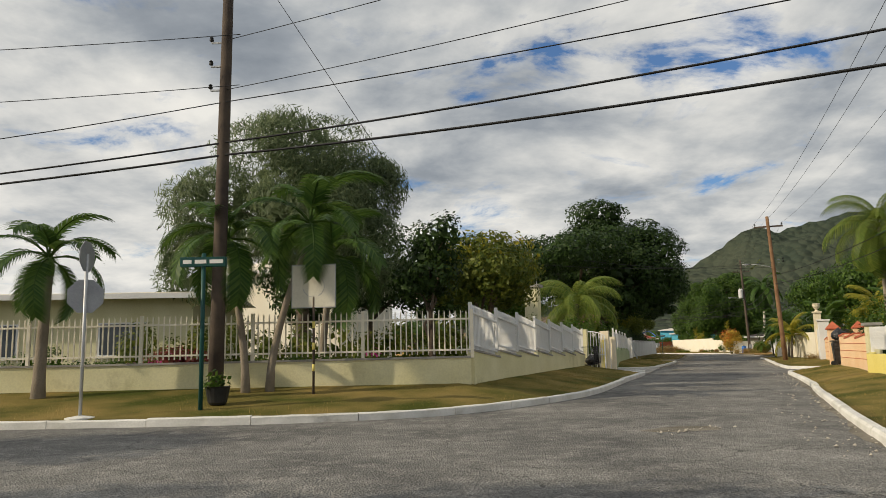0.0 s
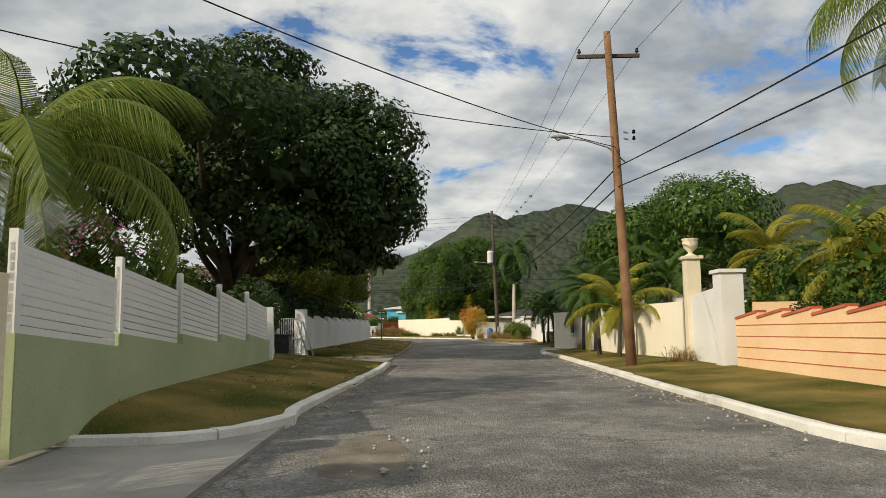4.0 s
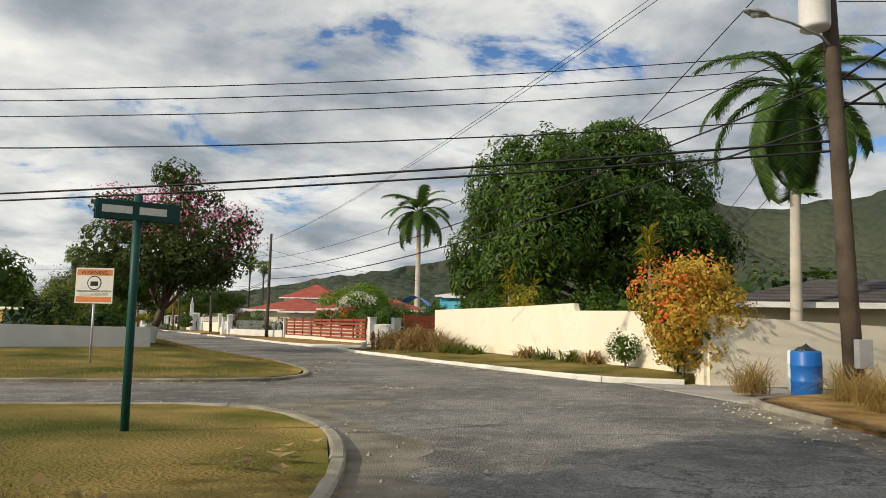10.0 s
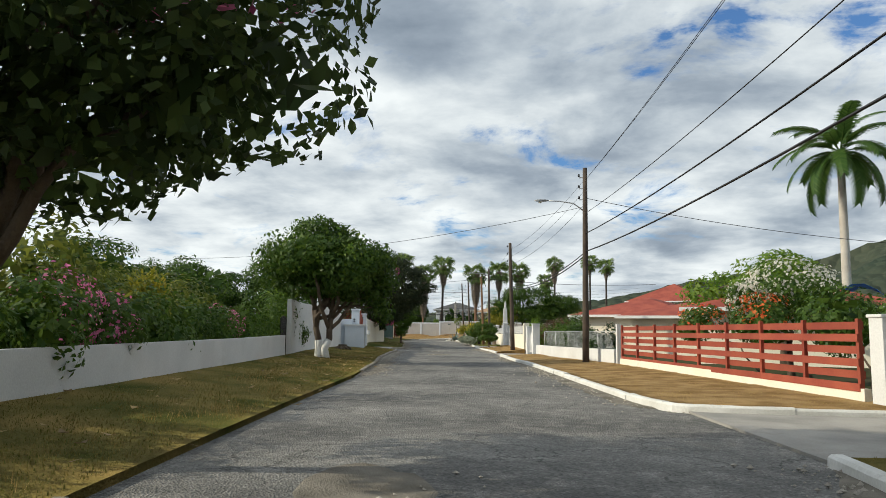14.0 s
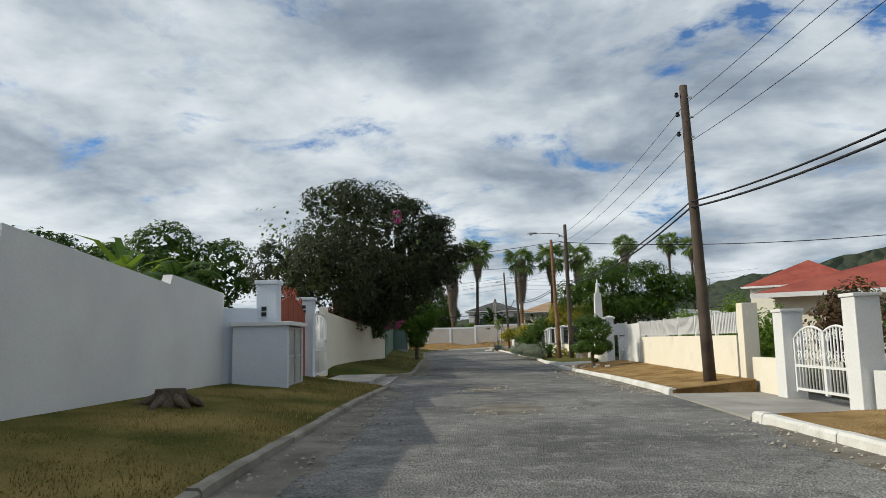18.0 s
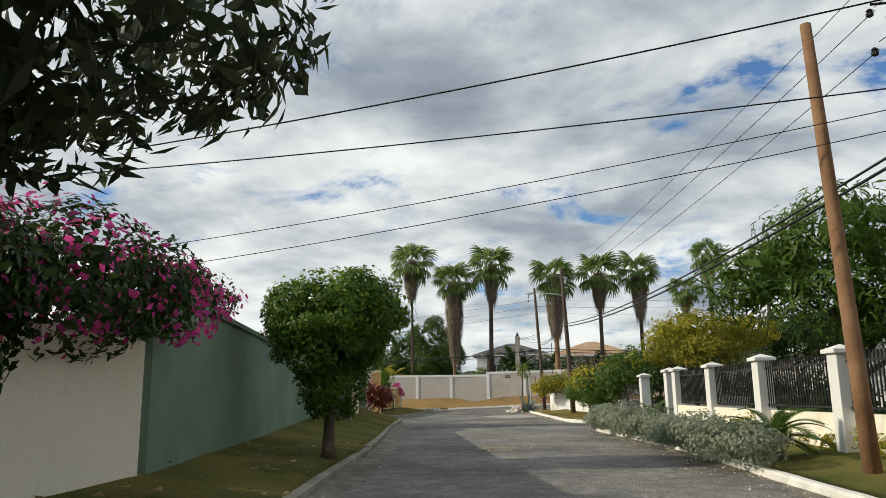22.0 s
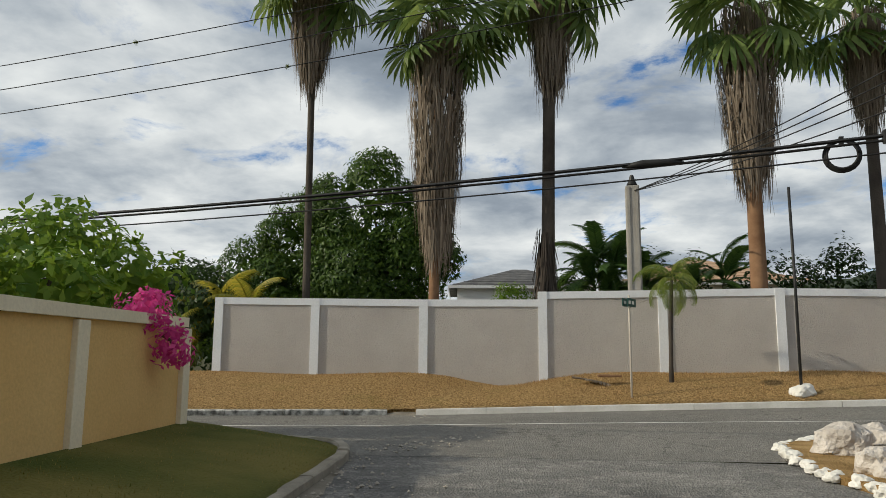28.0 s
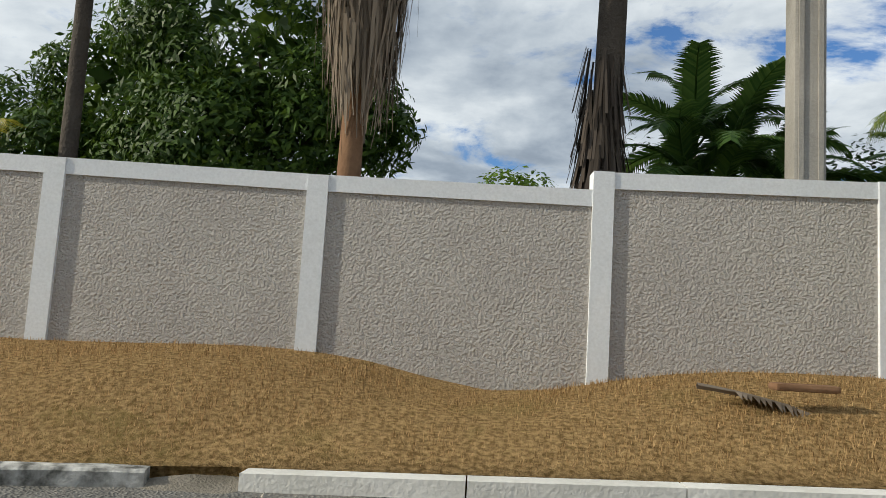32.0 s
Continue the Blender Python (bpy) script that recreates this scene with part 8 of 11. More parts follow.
bush("oleander_bush", (7.0, 41.8, 0.4), [(0, 0, 1.3, 1.1, 1.2, 1.2), (0.8, 2.0, 1.5, 1.1, 1.3, 1.3), (2.2, 5.5, 1.6, 1.2, 1.5, 1.3), (3.2, 8.5, 1.8, 1.2, 1.5, 1.4)], L_MID, "tangled shrubs behind the louvred fence", lsize=0.16, seed=76, extra=[("pink_bloom", L_PINK, [(2.2, 5.5, 2.4, 1.0, 1.2, 0.7)], 0.1, 0.3, "pale pink flowers")])
bush("ivy_bush", (12.6, 55.4, 0.4), [(0.3, 0, 1.5, 0.9, 1.4, 1.0), (0.6, 2.4, 1.4, 0.9, 1.4, 0.9), (1.0, 4.4, 1.3, 0.9, 1.2, 0.9)], L_DARK, "dark shrubs spilling over the white wall", lsize=0.13, seed=77)
tree("background_tree", (3.8, 47.5, 0.3), 3.0, 0.2, [(0, 0, 4.4, 2.4, 2.4, 1.8), (-2.4, -2, 3.8, 2.0, 2.0, 1.7), (1.2, 2.6, 4.0, 2.0, 2.2, 1.8)], L_MID, "green tree behind the gate", lsize=0.22, dens=1.8, seed=78)
hedge("hedge", [(13.2, 61.2, 0.3), (14.7, 64.8, 0.3), (18.7, 75.6, 0.3), (22.6, 85.9, 0.3)], 1.4, 2.2, L_DARK, "dark overgrown hedge behind the white wall", 0.13, 1.5, 6, 0.12)
hedge("hedge", [(23.2, 86.9, 0.3), (18, 88.4, 0.3), (8, 91.0, 0.3)], 1.3, 2.2, L_DARK, "dark hedge along the side street wall", 0.13, 1.4, 7, 0.12)
tree("garden_tree", (16.5, 117.5, 0.3), 1.8, 0.15, [(0, 0, 3.0, 2.0, 2.0, 1.5), (2.2, -1.5, 2.6, 1.6, 1.6, 1.2), (-2.0, -0.5, 3.2, 1.8, 1.8, 1.4), (-4.2, -1.5, 2.6, 1.8, 1.8, 1.4)], L_MID, "bright green garden tree behind the low wall", lsize=0.2, dens=1.7, seed=79)
hedge("hedge", [(8, 110.2, 0.3), (15, 111.4, 0.3), (22.8, 114.2, 0.3)], 1.3, 1.7, L_DARK, "dark hedge behind the low wall", 0.13, 1.4, 8, 0.16)
tree("garden_tree", (8.0, 104.6, 0.2), 2.6, 0.25, [(0, 0, 4.6, 2.6, 2.6, 2.0), (2.6, 0.6, 3.6, 1.9, 1.9, 1.5)], L_DARK, "dark round tree along the side street", lsize=0.24, dens=1.7, seed=80)
hedge("hedge", [(22.4, 119.5, 0.3), (21.4, 123.5, 0.35), (19.6, 130, 0.4), (17.6, 137.5, 0.4), (16.2, 142.6, 0.4)], 1.5, 1.95, L_MID, "overgrown creeper hedge spilling over the low wall", 0.13, 1.6, 9, 0.22, extra=[("pink_bloom", L_PINK, 0.2, 0.08, 0.3, "pink flowers")])
hedge("hedge", [(19.5, 124.5, 0.4), (17.4, 132, 0.4), (15.4, 139, 0.4)], 2.2, 3.0, L_OLIVE, "taller shrubs behind the creeper hedge", 0.16, 1.3, 10, 0.3)
strap_clump("dragon_plant", (17.2, 133.6, 2.3), 90, 1.5, L_YELLOW, "yellow-green strap-leaved plant above the hedge", 0.07, 0.9, 81, 0.5)
hedge("hedge", [(15.7, 144.6, 0.4), (14.6, 148.8, 0.4)], 1.5, 2.6, L_MID, "creeper over the dark side gate", 0.13, 1.5, 11, 0.2)
tree("far_tree", (-6.0, 160.0, 0.2), 3.0, 0.4, [(0, 0, 5.4, 5.0, 5.0, 2.2), (-5, 4, 5.0, 4.4, 4.4, 2.0), (5.2, 5, 4.8, 4.0, 4.0, 2.0), (-10, 8, 4.4, 4.4, 4.4, 2.0)], L_MANGO, "broad green tree beyond the white wall", lsize=0.32, dens=1.8, seed=82)
strap_clump("traveller_palm", (6.0, 166.0, 3.2), 26, 3.2, L_BRIGHT, "tall fan of paddle leaves behind the wall", 0.34, 0.8, 83, 0.3, "palm tree")
tree("bougainvillea_tree", (7.4, 183.0, 0.4), 0.8, 0.1, [(0.8, 0.4, 2.2, 1.05, 1.6, 0.9), (1.0, -1.2, 2.1, 0.95, 1.3, 0.8), (0.7, 1.9, 2.3, 0.95, 1.3, 0.8), (1.4, -1.2, 1.5, 0.5, 0.9, 0.5)], L_DARK, "bougainvillea cascading over the wall end", "bush", lsize=0.12, dens=1.5, seed=84, extra=[("magenta_bloom", L_MAGENTA, [(0.8, 0.4, 2.3, 1.1, 1.6, 0.9), (1.0, -1.2, 2.1, 1.0, 1.3, 0.75), (0.8, 2.2, 2.2, 0.95, 1.1, 0.7)], 0.09, 0.42, "magenta flower bracts")])
bush("croton_bush", (5.7, 189.4, 0.4), [(0, 0, 2.7, 0.8, 1.0, 0.9), (-0.4, 1.0, 2.8, 0.8, 0.9, 0.8)], L_BRONZE, "dark bronze shrub above the green wall", lsize=0.12, seed=710)
bush("bougainvillea_bush", (1.6, 193.5, 0.4), [(0, 0, 2.6, 1.2, 1.3, 1.2), (0.5, 2.2, 2.4, 1.0, 1.2, 1.0)], L_CROTON, "dark red bougainvillea above the green wall", lsize=0.12, seed=85)
hedge("hedge", [(-0.4, 202.4, 0.3), (-1.6, 206.0, 0.3)], 1.7, 3.4, L_MID, "tall flowering shrubs above the green wall", 0.13, 1.5, 12, 0.15, extra=[("orange_bloom", L_ORANGE, 0.8, 0.1, 0.22, "orange flower heads")])
bush("croton_bush", (0.75, 211.2, 0.62), [(0, 0, 0.75, 0.95, 0.9, 0.75), (0.75, 0.2, 0.6, 0.7, 0.7, 0.6)], L_CROTON, "rounded red croton bush beside the drive", lsize=0.13, seed=86, extra=[("red_bloom", L_MAGENTA, [(0, 0, 0.9, 0.95, 0.9, 0.75)], 0.1, 0.25, "red flowers")])
tree("garden_tree", (-7.4, 222.5, 0.3), 1.5, 0.12, [(0, 0, 2.6, 1.5, 1.6, 0.9), (-0.2, 3.4, 2.5, 1.4, 1.8, 0.9), (-0.3, 7.0, 2.5, 1.4, 1.8, 0.9), (-2.0, 5, 2.9, 1.6, 1.8, 1.0)], L_BRIGHT, "bright green shrubs behind the ochre wall", "bush", lsize=0.19, dens=1.6, seed=87)
bush("bougainvillea_bush", (-4.95, 231.6, 1.75), [(0.0, 0, 0.2, 0.4, 0.5, 0.35), (0.35, 0.1, -0.25, 0.25, 0.35, 0.35)], L_MAGENTA, "magenta bougainvillea hanging over the wall end", lsize=0.1, seed=88)

# right-hand gardens
hedge("hedge", [(16.0, 26.4, 0.4), (17.6, 31.0, 0.4)], 0.9, 1.5, L_DARK, "clipped dark hedge behind the peach wall", 0.09, 1.5, 13, 0.08)
hedge("hedge", [(21.6, 36.8, 0.25), (23.0, 41.0, 0.2), (25.2, 46.6, 0.2)], 0.9, 1.75, L_DARK, "clipped dark hedge behind the peach wall", 0.09, 1.5, 14, 0.08)
feather_palm("coconut_palm", (25.2, 42.0, 0.2), 7.6, "coco", 30, "tall coconut palm with yellow hanging fronds", 0.12, (-0.2, -0.3), 0.95, M_PALMBARK, 91, spread=(-85, 88))
feather_palm("coconut_palm", (24.9, 34.6, 0.2), 5.2, "coco", 17, "coconut palm leaning over the hedge", 0.12, (0.3, 0.2), 0.95, M_PALMBARK, 92, spread=(-60, 82))
feather_palm("coconut_palm", (28.5, 44.0, 0.2), 3.6, "gold", 16, "golden palm in the garden", 0.1, (0, 0), 1.3, M_PALMBARK, 93, spread=(-50, 80))
feather_palm("coconut_palm", (20.4, 28.6, 0.2), 4.6, "royal", 14, "tall palm behind the yellow wall", 0.14, (0, 0), 1.0, M_PALMBARK, 94, spread=(-50, 75))
for i, (x, y, h) in enumerate(((30.0, 49.5, 3.2), (31.5, 54.0, 3.6), (29.6, 57.6, 2.8), (27.2, 46.2, 2.6), (32.4, 46.0, 3.4))):
    feather_palm("areca_palm", (x, y, 0.2), h, ("areca", "gold")[i % 2], 13, "slender clumping palm in the shrubbery", 0.07, (0.2, 0.1), 1.15, None, 95 + i, spread=(-40, 80), group="slender garden palms")
bush("shrubbery", (27.8, 40.5, 0.2), [(0, 0, 1.6, 2.0, 2.0, 1.4), (1.8, 4.5, 1.8, 2.0, 2.2, 1.6), (3.2, 9.0, 1.8, 1.8, 2.2, 1.5), (-2.6, -5.0, 1.5, 1.8, 2.0, 1.3), (-5.4, -10.5, 1.6, 1.8, 2.2, 1.4), (2.6, -3.0, 2.6, 2.0, 2.0, 1.6)], L_OLIVE, "dense mixed shrubbery behind the peach wall", lsize=0.19, seed=101, extra=[("yellow_foliage", L_YELLOW, [(0, 0, 2.0, 2.0, 2.0, 1.2), (1.8, 4.5, 2.2, 1.8, 2.0, 1.4)], 0.2, 0.15, "yellowing leaves"), ("red_bloom", L_ORANGE, [(-2.6, -5, 1.8, 1.6, 1.8, 1.2)], 0.1, 0.08, "red flowers")])
hedge("shrub_border", [(22.8, 35.6, 0.2), (25.4, 43.0, 0.2), (28.2, 51.5, 0.2)], 1.7, 2.9, L_MID, "tall mixed green shrubs behind the peach wall", 0.17, 1.3, 707, 0.2, extra=[("yellow_foliage", L_YELLOW, 0.5, 0.16, 0.25, "yellowing leaves")])
tree("garden_tree", (36.0, 62.0, 0.2), 3.0, 0.3, [(0, 0, 6.0, 3.6, 3.6, 2.8), (-3.0, 2.5, 5.0, 3.0, 3.0, 2.4), (3, 4, 5.6, 3.2, 3.2, 2.6), (0.5, 7, 5.6, 3.4, 3.4, 2.6)], L_MANGO, "big bright mango tree behind the white wall", lsize=0.28, dens=1.7, seed=102, droop=0.4)
tree("garden_tree", (42.0, 78.5, 0.2), 3.0, 0.3, [(0, 0, 6.0, 3.2, 3.2, 2.8), (-2.0, -2.5, 5.2, 2.6, 2.6, 2.2), (2, 2, 5.2, 2.8, 2.8, 2.3)], L_MANGO, "round mango tree behind the curved wall", lsize=0.28, dens=1.7, seed=103, droop=0.4)
for i, (x, y, h, k, n) in enumerate(((25.9, 55.6, 1.7, "gold", 15), (26.2, 57.4, 2.5, "pygmy", 22), (28.0, 60.6, 2.5, "pygmy", 20), (28.4, 61.2, 2.2, "pygmy", 18), (28.6, 62.6, 2.9, "pygmy", 22), (33.0, 74.8, 2.3, "pygmy", 22), (33.5, 75.2, 2.6, "pygmy", 20), (32.5, 72.5, 2.0, "pygmy", 20))):
    feather_palm("dwarf_palm", (x, y, 0.18), h, k, n, ("small palm with golden fronds by the white wall" if k == "gold" else "small dark dwarf palm on the verge"), 0.07, (0.15 * (-1) ** i, 0.05), 1.1 if k != "gold" else 0.95, M_PALMDARK, 110 + i, spread=(-22, 80), group="dwarf palms on the verge")
hedge("hedge", [(31.6, 66.0, 0.2), (34.0, 68.6, 0.2), (34.2, 71.6, 0.2)], 1.2, 2.35, L_DARK, "clipped hedge above the curved wall", 0.1, 1.5, 15, 0.08)
strap_clump("bronze_grass", (29.4, 64.0, 0.2), 160, 0.9, L_BROWNGR, "bronze tufted grass at the pillar", 0.02, 1.0, 120, 0.3)
strap_clump("bronze_grass", (25.3, 51.4, 0.18), 160, 0.95, L_BROWNGR, "bronze tufted grass beside the white pillar", 0.02, 1.0, 121, 0.4)
bush("wild_shrub", (37.6, 86.2, 0.2), [(-0.5, 0.0, 0.7, 0.75, 1.1, 0.7), (0.1, 1.9, 0.75, 0.8, 1.2, 0.75), (0.8, 4.0, 0.75, 0.8, 1.3, 0.75), (1.3, 5.8, 0.8, 0.7, 1.1, 0.75), (1.7, 7.2, 0.65, 0.6, 0.9, 0.65)], L_OLIVE, "row of weedy shrubs along the white wall", lsize=0.1, seed=122, extra=[("pale_bloom", L_SILVER, [(0.5, 1.9, 0.9, 0.6, 1.1, 0.5), (1.2, 4.0, 0.9, 0.6, 1.2, 0.5)], 0.07, 0.3, "pale seed heads")])
for i in range(9):
    strap_clump("tall_grass_clump", (36.6 + 0.24 * i, 85.6 + 0.95 * i, 0.14), 170, 1.05, (L_DRYGRASS, L_OLIVE)[i % 2], "tall seeding grass along the white wall", 0.012, 0.55, 640 + i, 0.34)
for i, (x, y) in enumerate(((38.2, 94.6), (38.9, 96.0), (40.3, 97.6), (38.6, 98.4))):
    strap_clump("dry_grass_clump", (x, y, 0.12), 340, 1.25, L_DRYGRASS, "tall dry fountain grass at the pole", 0.012, 0.7, 123 + i, 0.3)
bush("bougainvillea_bush", (39.35, 102.0, 0.2), [(0, 0, 1.0, 1.2, 1.25, 1.0), (0.5, -0.3, 1.7, 1.1, 1.1, 0.9), (-0.3, 0.3, 2.0, 1.15, 1.2, 0.95), (0.2, -0.2, 2.6, 0.9, 1.0, 0.6), (-0.6, -0.6, 1.4, 0.8, 0.8, 0.9)], L_GOLD, "big orange and gold bougainvillea bush against the wall", lsize=0.12, seed=128, dens=1.3, extra=[("orange_bloom", L_ORANGE, [(-0.3, 0.3, 2.3, 1.2, 1.2, 0.9), (0.1, -0.2, 2.7, 0.9, 1.0, 0.6), (-0.5, -0.4, 1.5, 0.9, 0.9, 0.9)], 0.09, 0.2, "orange flower bracts"), ("green_foliage", L_MID, [(0, 0, 0.9, 0.95, 1.0, 0.85), (-0.2, 0.2, 1.8, 1.0, 1.0, 0.9)], 0.12, 0.9, "green inner leaves")])
tree("garden_tree", (50.0, 93.5, 0.2), 1.6, 0.16, [(0, 0, 3.1, 2.4, 2.4, 1.5), (-2.8, 2.0, 2.6, 1.9, 1.9, 1.3), (2.8, -2.2, 3.2, 2.3, 2.3, 1.5), (-4.6, 4.0, 2.2, 1.4, 1.4, 1.0)], L_DARK, "dark leafy trees behind the white wall", lsize=0.18, dens=1.6, seed=709)
strap_clump("dragon_plant", (39.9, 104.2, 2.6), 70, 0.75, L_GOLD, "spiky yellow dracaena head above the wall", 0.06, 1.6, 129, 0.12, up=0.9)
strap_clump("dragon_plant", (38.8, 113.6, 2.2), 80, 0.9, L_GOLD, "spiky yellow dracaena head above the wall", 0.06, 1.6, 130, 0.12, up=0.9)
strap_clump("dragon_plant", (38.9, 113.9, 1.6), 70, 0.8, L_YELLOW, "spiky dracaena head above the wall", 0.06, 1.6, 131, 0.12, up=0.9)
hedge("hedge", [(40.0, 108, 0.2), (39.0, 114, 0.2), (38.4, 120, 0.2)], 1.0, 2.5, L_MID, "shrubs rising behind the cream wall", 0.14, 1.3, 16, 0.2)
for i, (x, y, n, L) in enumerate(((34.9, 121.4, 420, 1.6), (35.5, 120.3, 520, 1.85), (35.9, 119.1, 520, 1.9), (36.3, 118.0, 460, 1.7), (36.6, 116.9, 300, 1.3))):
    strap_clump("bronze_grass", (x, y, 0.25), n, L, L_BROWNGR, "clump of arching bronze strap-leaved plants", 0.042, 1.0, 132 + i, 0.6, stiff=0.5)
for i, (x, y) in enumerate(((36.5, 115.9), (36.9, 115.0), (37.2, 114.2))):
    strap_clump("strap_leaf_plant", (x, y, 0.25), 120, 0.75, L_OLIVE, "low green strap-leaved clump at the wall foot", 0.045, 1.1, 137 + i, 0.4)
for i, (x, y) in enumerate(((38.4, 109.4), (38.2, 110.8), (38.7, 107.8), (38.8, 106.4))):
    strap_clump("aloe_clump", (x, y, 0.25), 110, 0.85, (L_OLIVE, L_BROWNGR)[i % 2], "low spiky aloe clump at the wall foot", 0.05, 1.1, 140 + i, 0.3)
bush("clipped_ball", (38.75, 104.3, 0.25), [(0, 0, 0.62, 0.5, 0.5, 0.52)], L_MID, "round clipped green bush", lsize=0.07, seed=144)
bush("garden_shrub", (39.6, 134.0, 0.25), [(0, 0, 1.4, 1.4, 1.4, 1.2), (-1.2, 2.6, 1.5, 1.3, 1.5, 1.2), (1.6, 1.6, 1.7, 1.5, 1.5, 1.3), (-2.2, 6.0, 1.4, 1.2, 1.8, 1.1)], L_MID, "dense green shrubs inside the drive", lsize=0.14, seed=706)
bush("garden_shrub", (36.5, 131.5, 0.25), [(0, 0, 1.5, 0.9, 1.4, 0.9), (-0.8, 3.5, 1.6, 0.9, 1.6, 0.9), (-1.8, 7.5, 1.5, 0.9, 1.8, 0.8), (-3.0, 12, 1.5, 0.9, 1.8, 0.8)], L_MID, "green and orange shrubs behind the red fence", lsize=0.14, seed=145, extra=[("orange_bloom", L_ORANGE, [(-1.8, 7.5, 1.9, 0.9, 1.8, 0.6), (-3.0, 12, 1.8, 0.9, 1.6, 0.6)], 0.1, 0.3, "orange flowers")])
tree("white_blossom_tree", (35.6, 139.5, 0.3), 1.2, 0.1, [(0, 0, 2.4, 1.5, 1.5, 0.9), (-0.6, 2.4, 2.2, 1.2, 1.3, 0.8)], L_MID, "shrub tree topped with white blossom behind the red fence", lsize=0.15, dens=1.2, seed=146, extra=[("white_blossom", L_WHITEBL, [(0, 0, 2.7, 1.5, 1.5, 0.8), (-0.6, 2.4, 2.4, 1.1, 1.2, 0.7)], 0.11, 0.6, "white blossom")])
tree("garden_tree", (37.2, 148.0, 0.2), 2.0, 0.18, [(0, 0, 3.3, 2.4, 2.4, 1.5), (1.0, 5, 3.4, 2.4, 2.4, 1.5), (-1.5, 9, 3.2, 2.2, 2.2, 1.4)], L_BRIGHT, "bright green tree behind the red fence", lsize=0.26, dens=1.6, seed=147)
hedge("hedge", [(30.2, 148.6, 0.3), (28.5, 153.6, 0.3)], 0.9, 1.35, L_DARK, "creeper hedge behind the wire fence", 0.1, 1.5, 17, 0.15)
hedge("hedge", [(28.5, 153.9, 0.3), (27.0, 158.0, 0.3)], 1.0, 1.85, L_MID, "tall green hedge behind the wire fence by the gate", 0.1, 1.5, 170, 0.08)
bush("garden_shrub", (26.2, 163.4, 0.3), [(0, 0, 1.1, 0.8, 0.8, 0.9), (0.6, 1.4, 1.3, 0.8, 0.9, 1.0), (1.0, -2.0, 1.2, 0.8, 1.0, 0.9)], L_BRONZE, "bronze shrubs beside the gate", lsize=0.12, seed=148, extra=[("green_foliage", L_MID, [(0.6, 1.4, 1.3, 0.8, 0.9, 1.0), (1.0, -2.0, 1.2, 0.8, 1.0, 0.9)], 0.12, 0.7, "green leaves")])
strap_clump("yucca", (27.6, 160.8, 1.4), 70, 0.8, L_MID, "spiky yucca head above the hedge", 0.05, 1.5, 149, 0.1, up=0.9)
hedge("hedge", [(25.4, 166, 0.3), (24.2, 171, 0.3), (23.2, 175.4, 0.3)], 0.8, 1.85, L_BRIGHT, "bright green hedge behind the balustrade", 0.1, 1.4, 18, 0.1)
tree("acacia_tree", (19.8, 200.2, 0.2), 2.4, 0.16, [(0, 0, 5.4, 2.7, 2.6, 1.5), (2.7, -0.2, 5.1, 2.3, 2.3, 1.4), (-2.4, 0.2, 4.3, 2.0, 2.0, 1.2), (4.9, 0.4, 4.5, 2.0, 2.0, 1.2), (0.2, -0.6, 3.5, 2.8, 2.0, 1.1), (3.2, -0.4, 3.5, 2.4, 2.0, 1.1)], L_MID, "feathery acacia tree behind the railings", lsize=0.30, dens=1.4, seed=150, aspect=0.2, droop=0.35, clump=0.2)
hedge("hedge", [(20.2, 187.6, 0.2), (18.6, 193.5, 0.2), (17.0, 200, 0.2)], 0.8, 1.3, L_DARK, "dark hedge behind the railings", 0.1, 1.4, 19, 0.12)
tree("yellow_tree", (15.8, 209.6, 0.2), 1.6, 0.12, [(0, 0, 3.6, 1.9, 1.9, 1.1), (1.8, 1.0, 3.7, 1.8, 1.8, 1.1), (-0.8, 2.2, 3.2, 1.5, 1.5, 1.0), (0.6, -0.6, 2.7, 1.4, 1.4, 0.8)], L_YELLOW, "small yellow-leaved tree behind the railings", lsize=0.16, dens=1.5, seed=151)
tree("garden_tree", (20.5, 214.0, 0.2), 1.8, 0.15, [(0, 0, 3.6, 2.2, 2.2, 1.6), (2.4, 3, 3.8, 2.0, 2.0, 1.6)], L_DARK, "dark tree behind the yellow shrub", lsize=0.2, dens=1.5, seed=152)
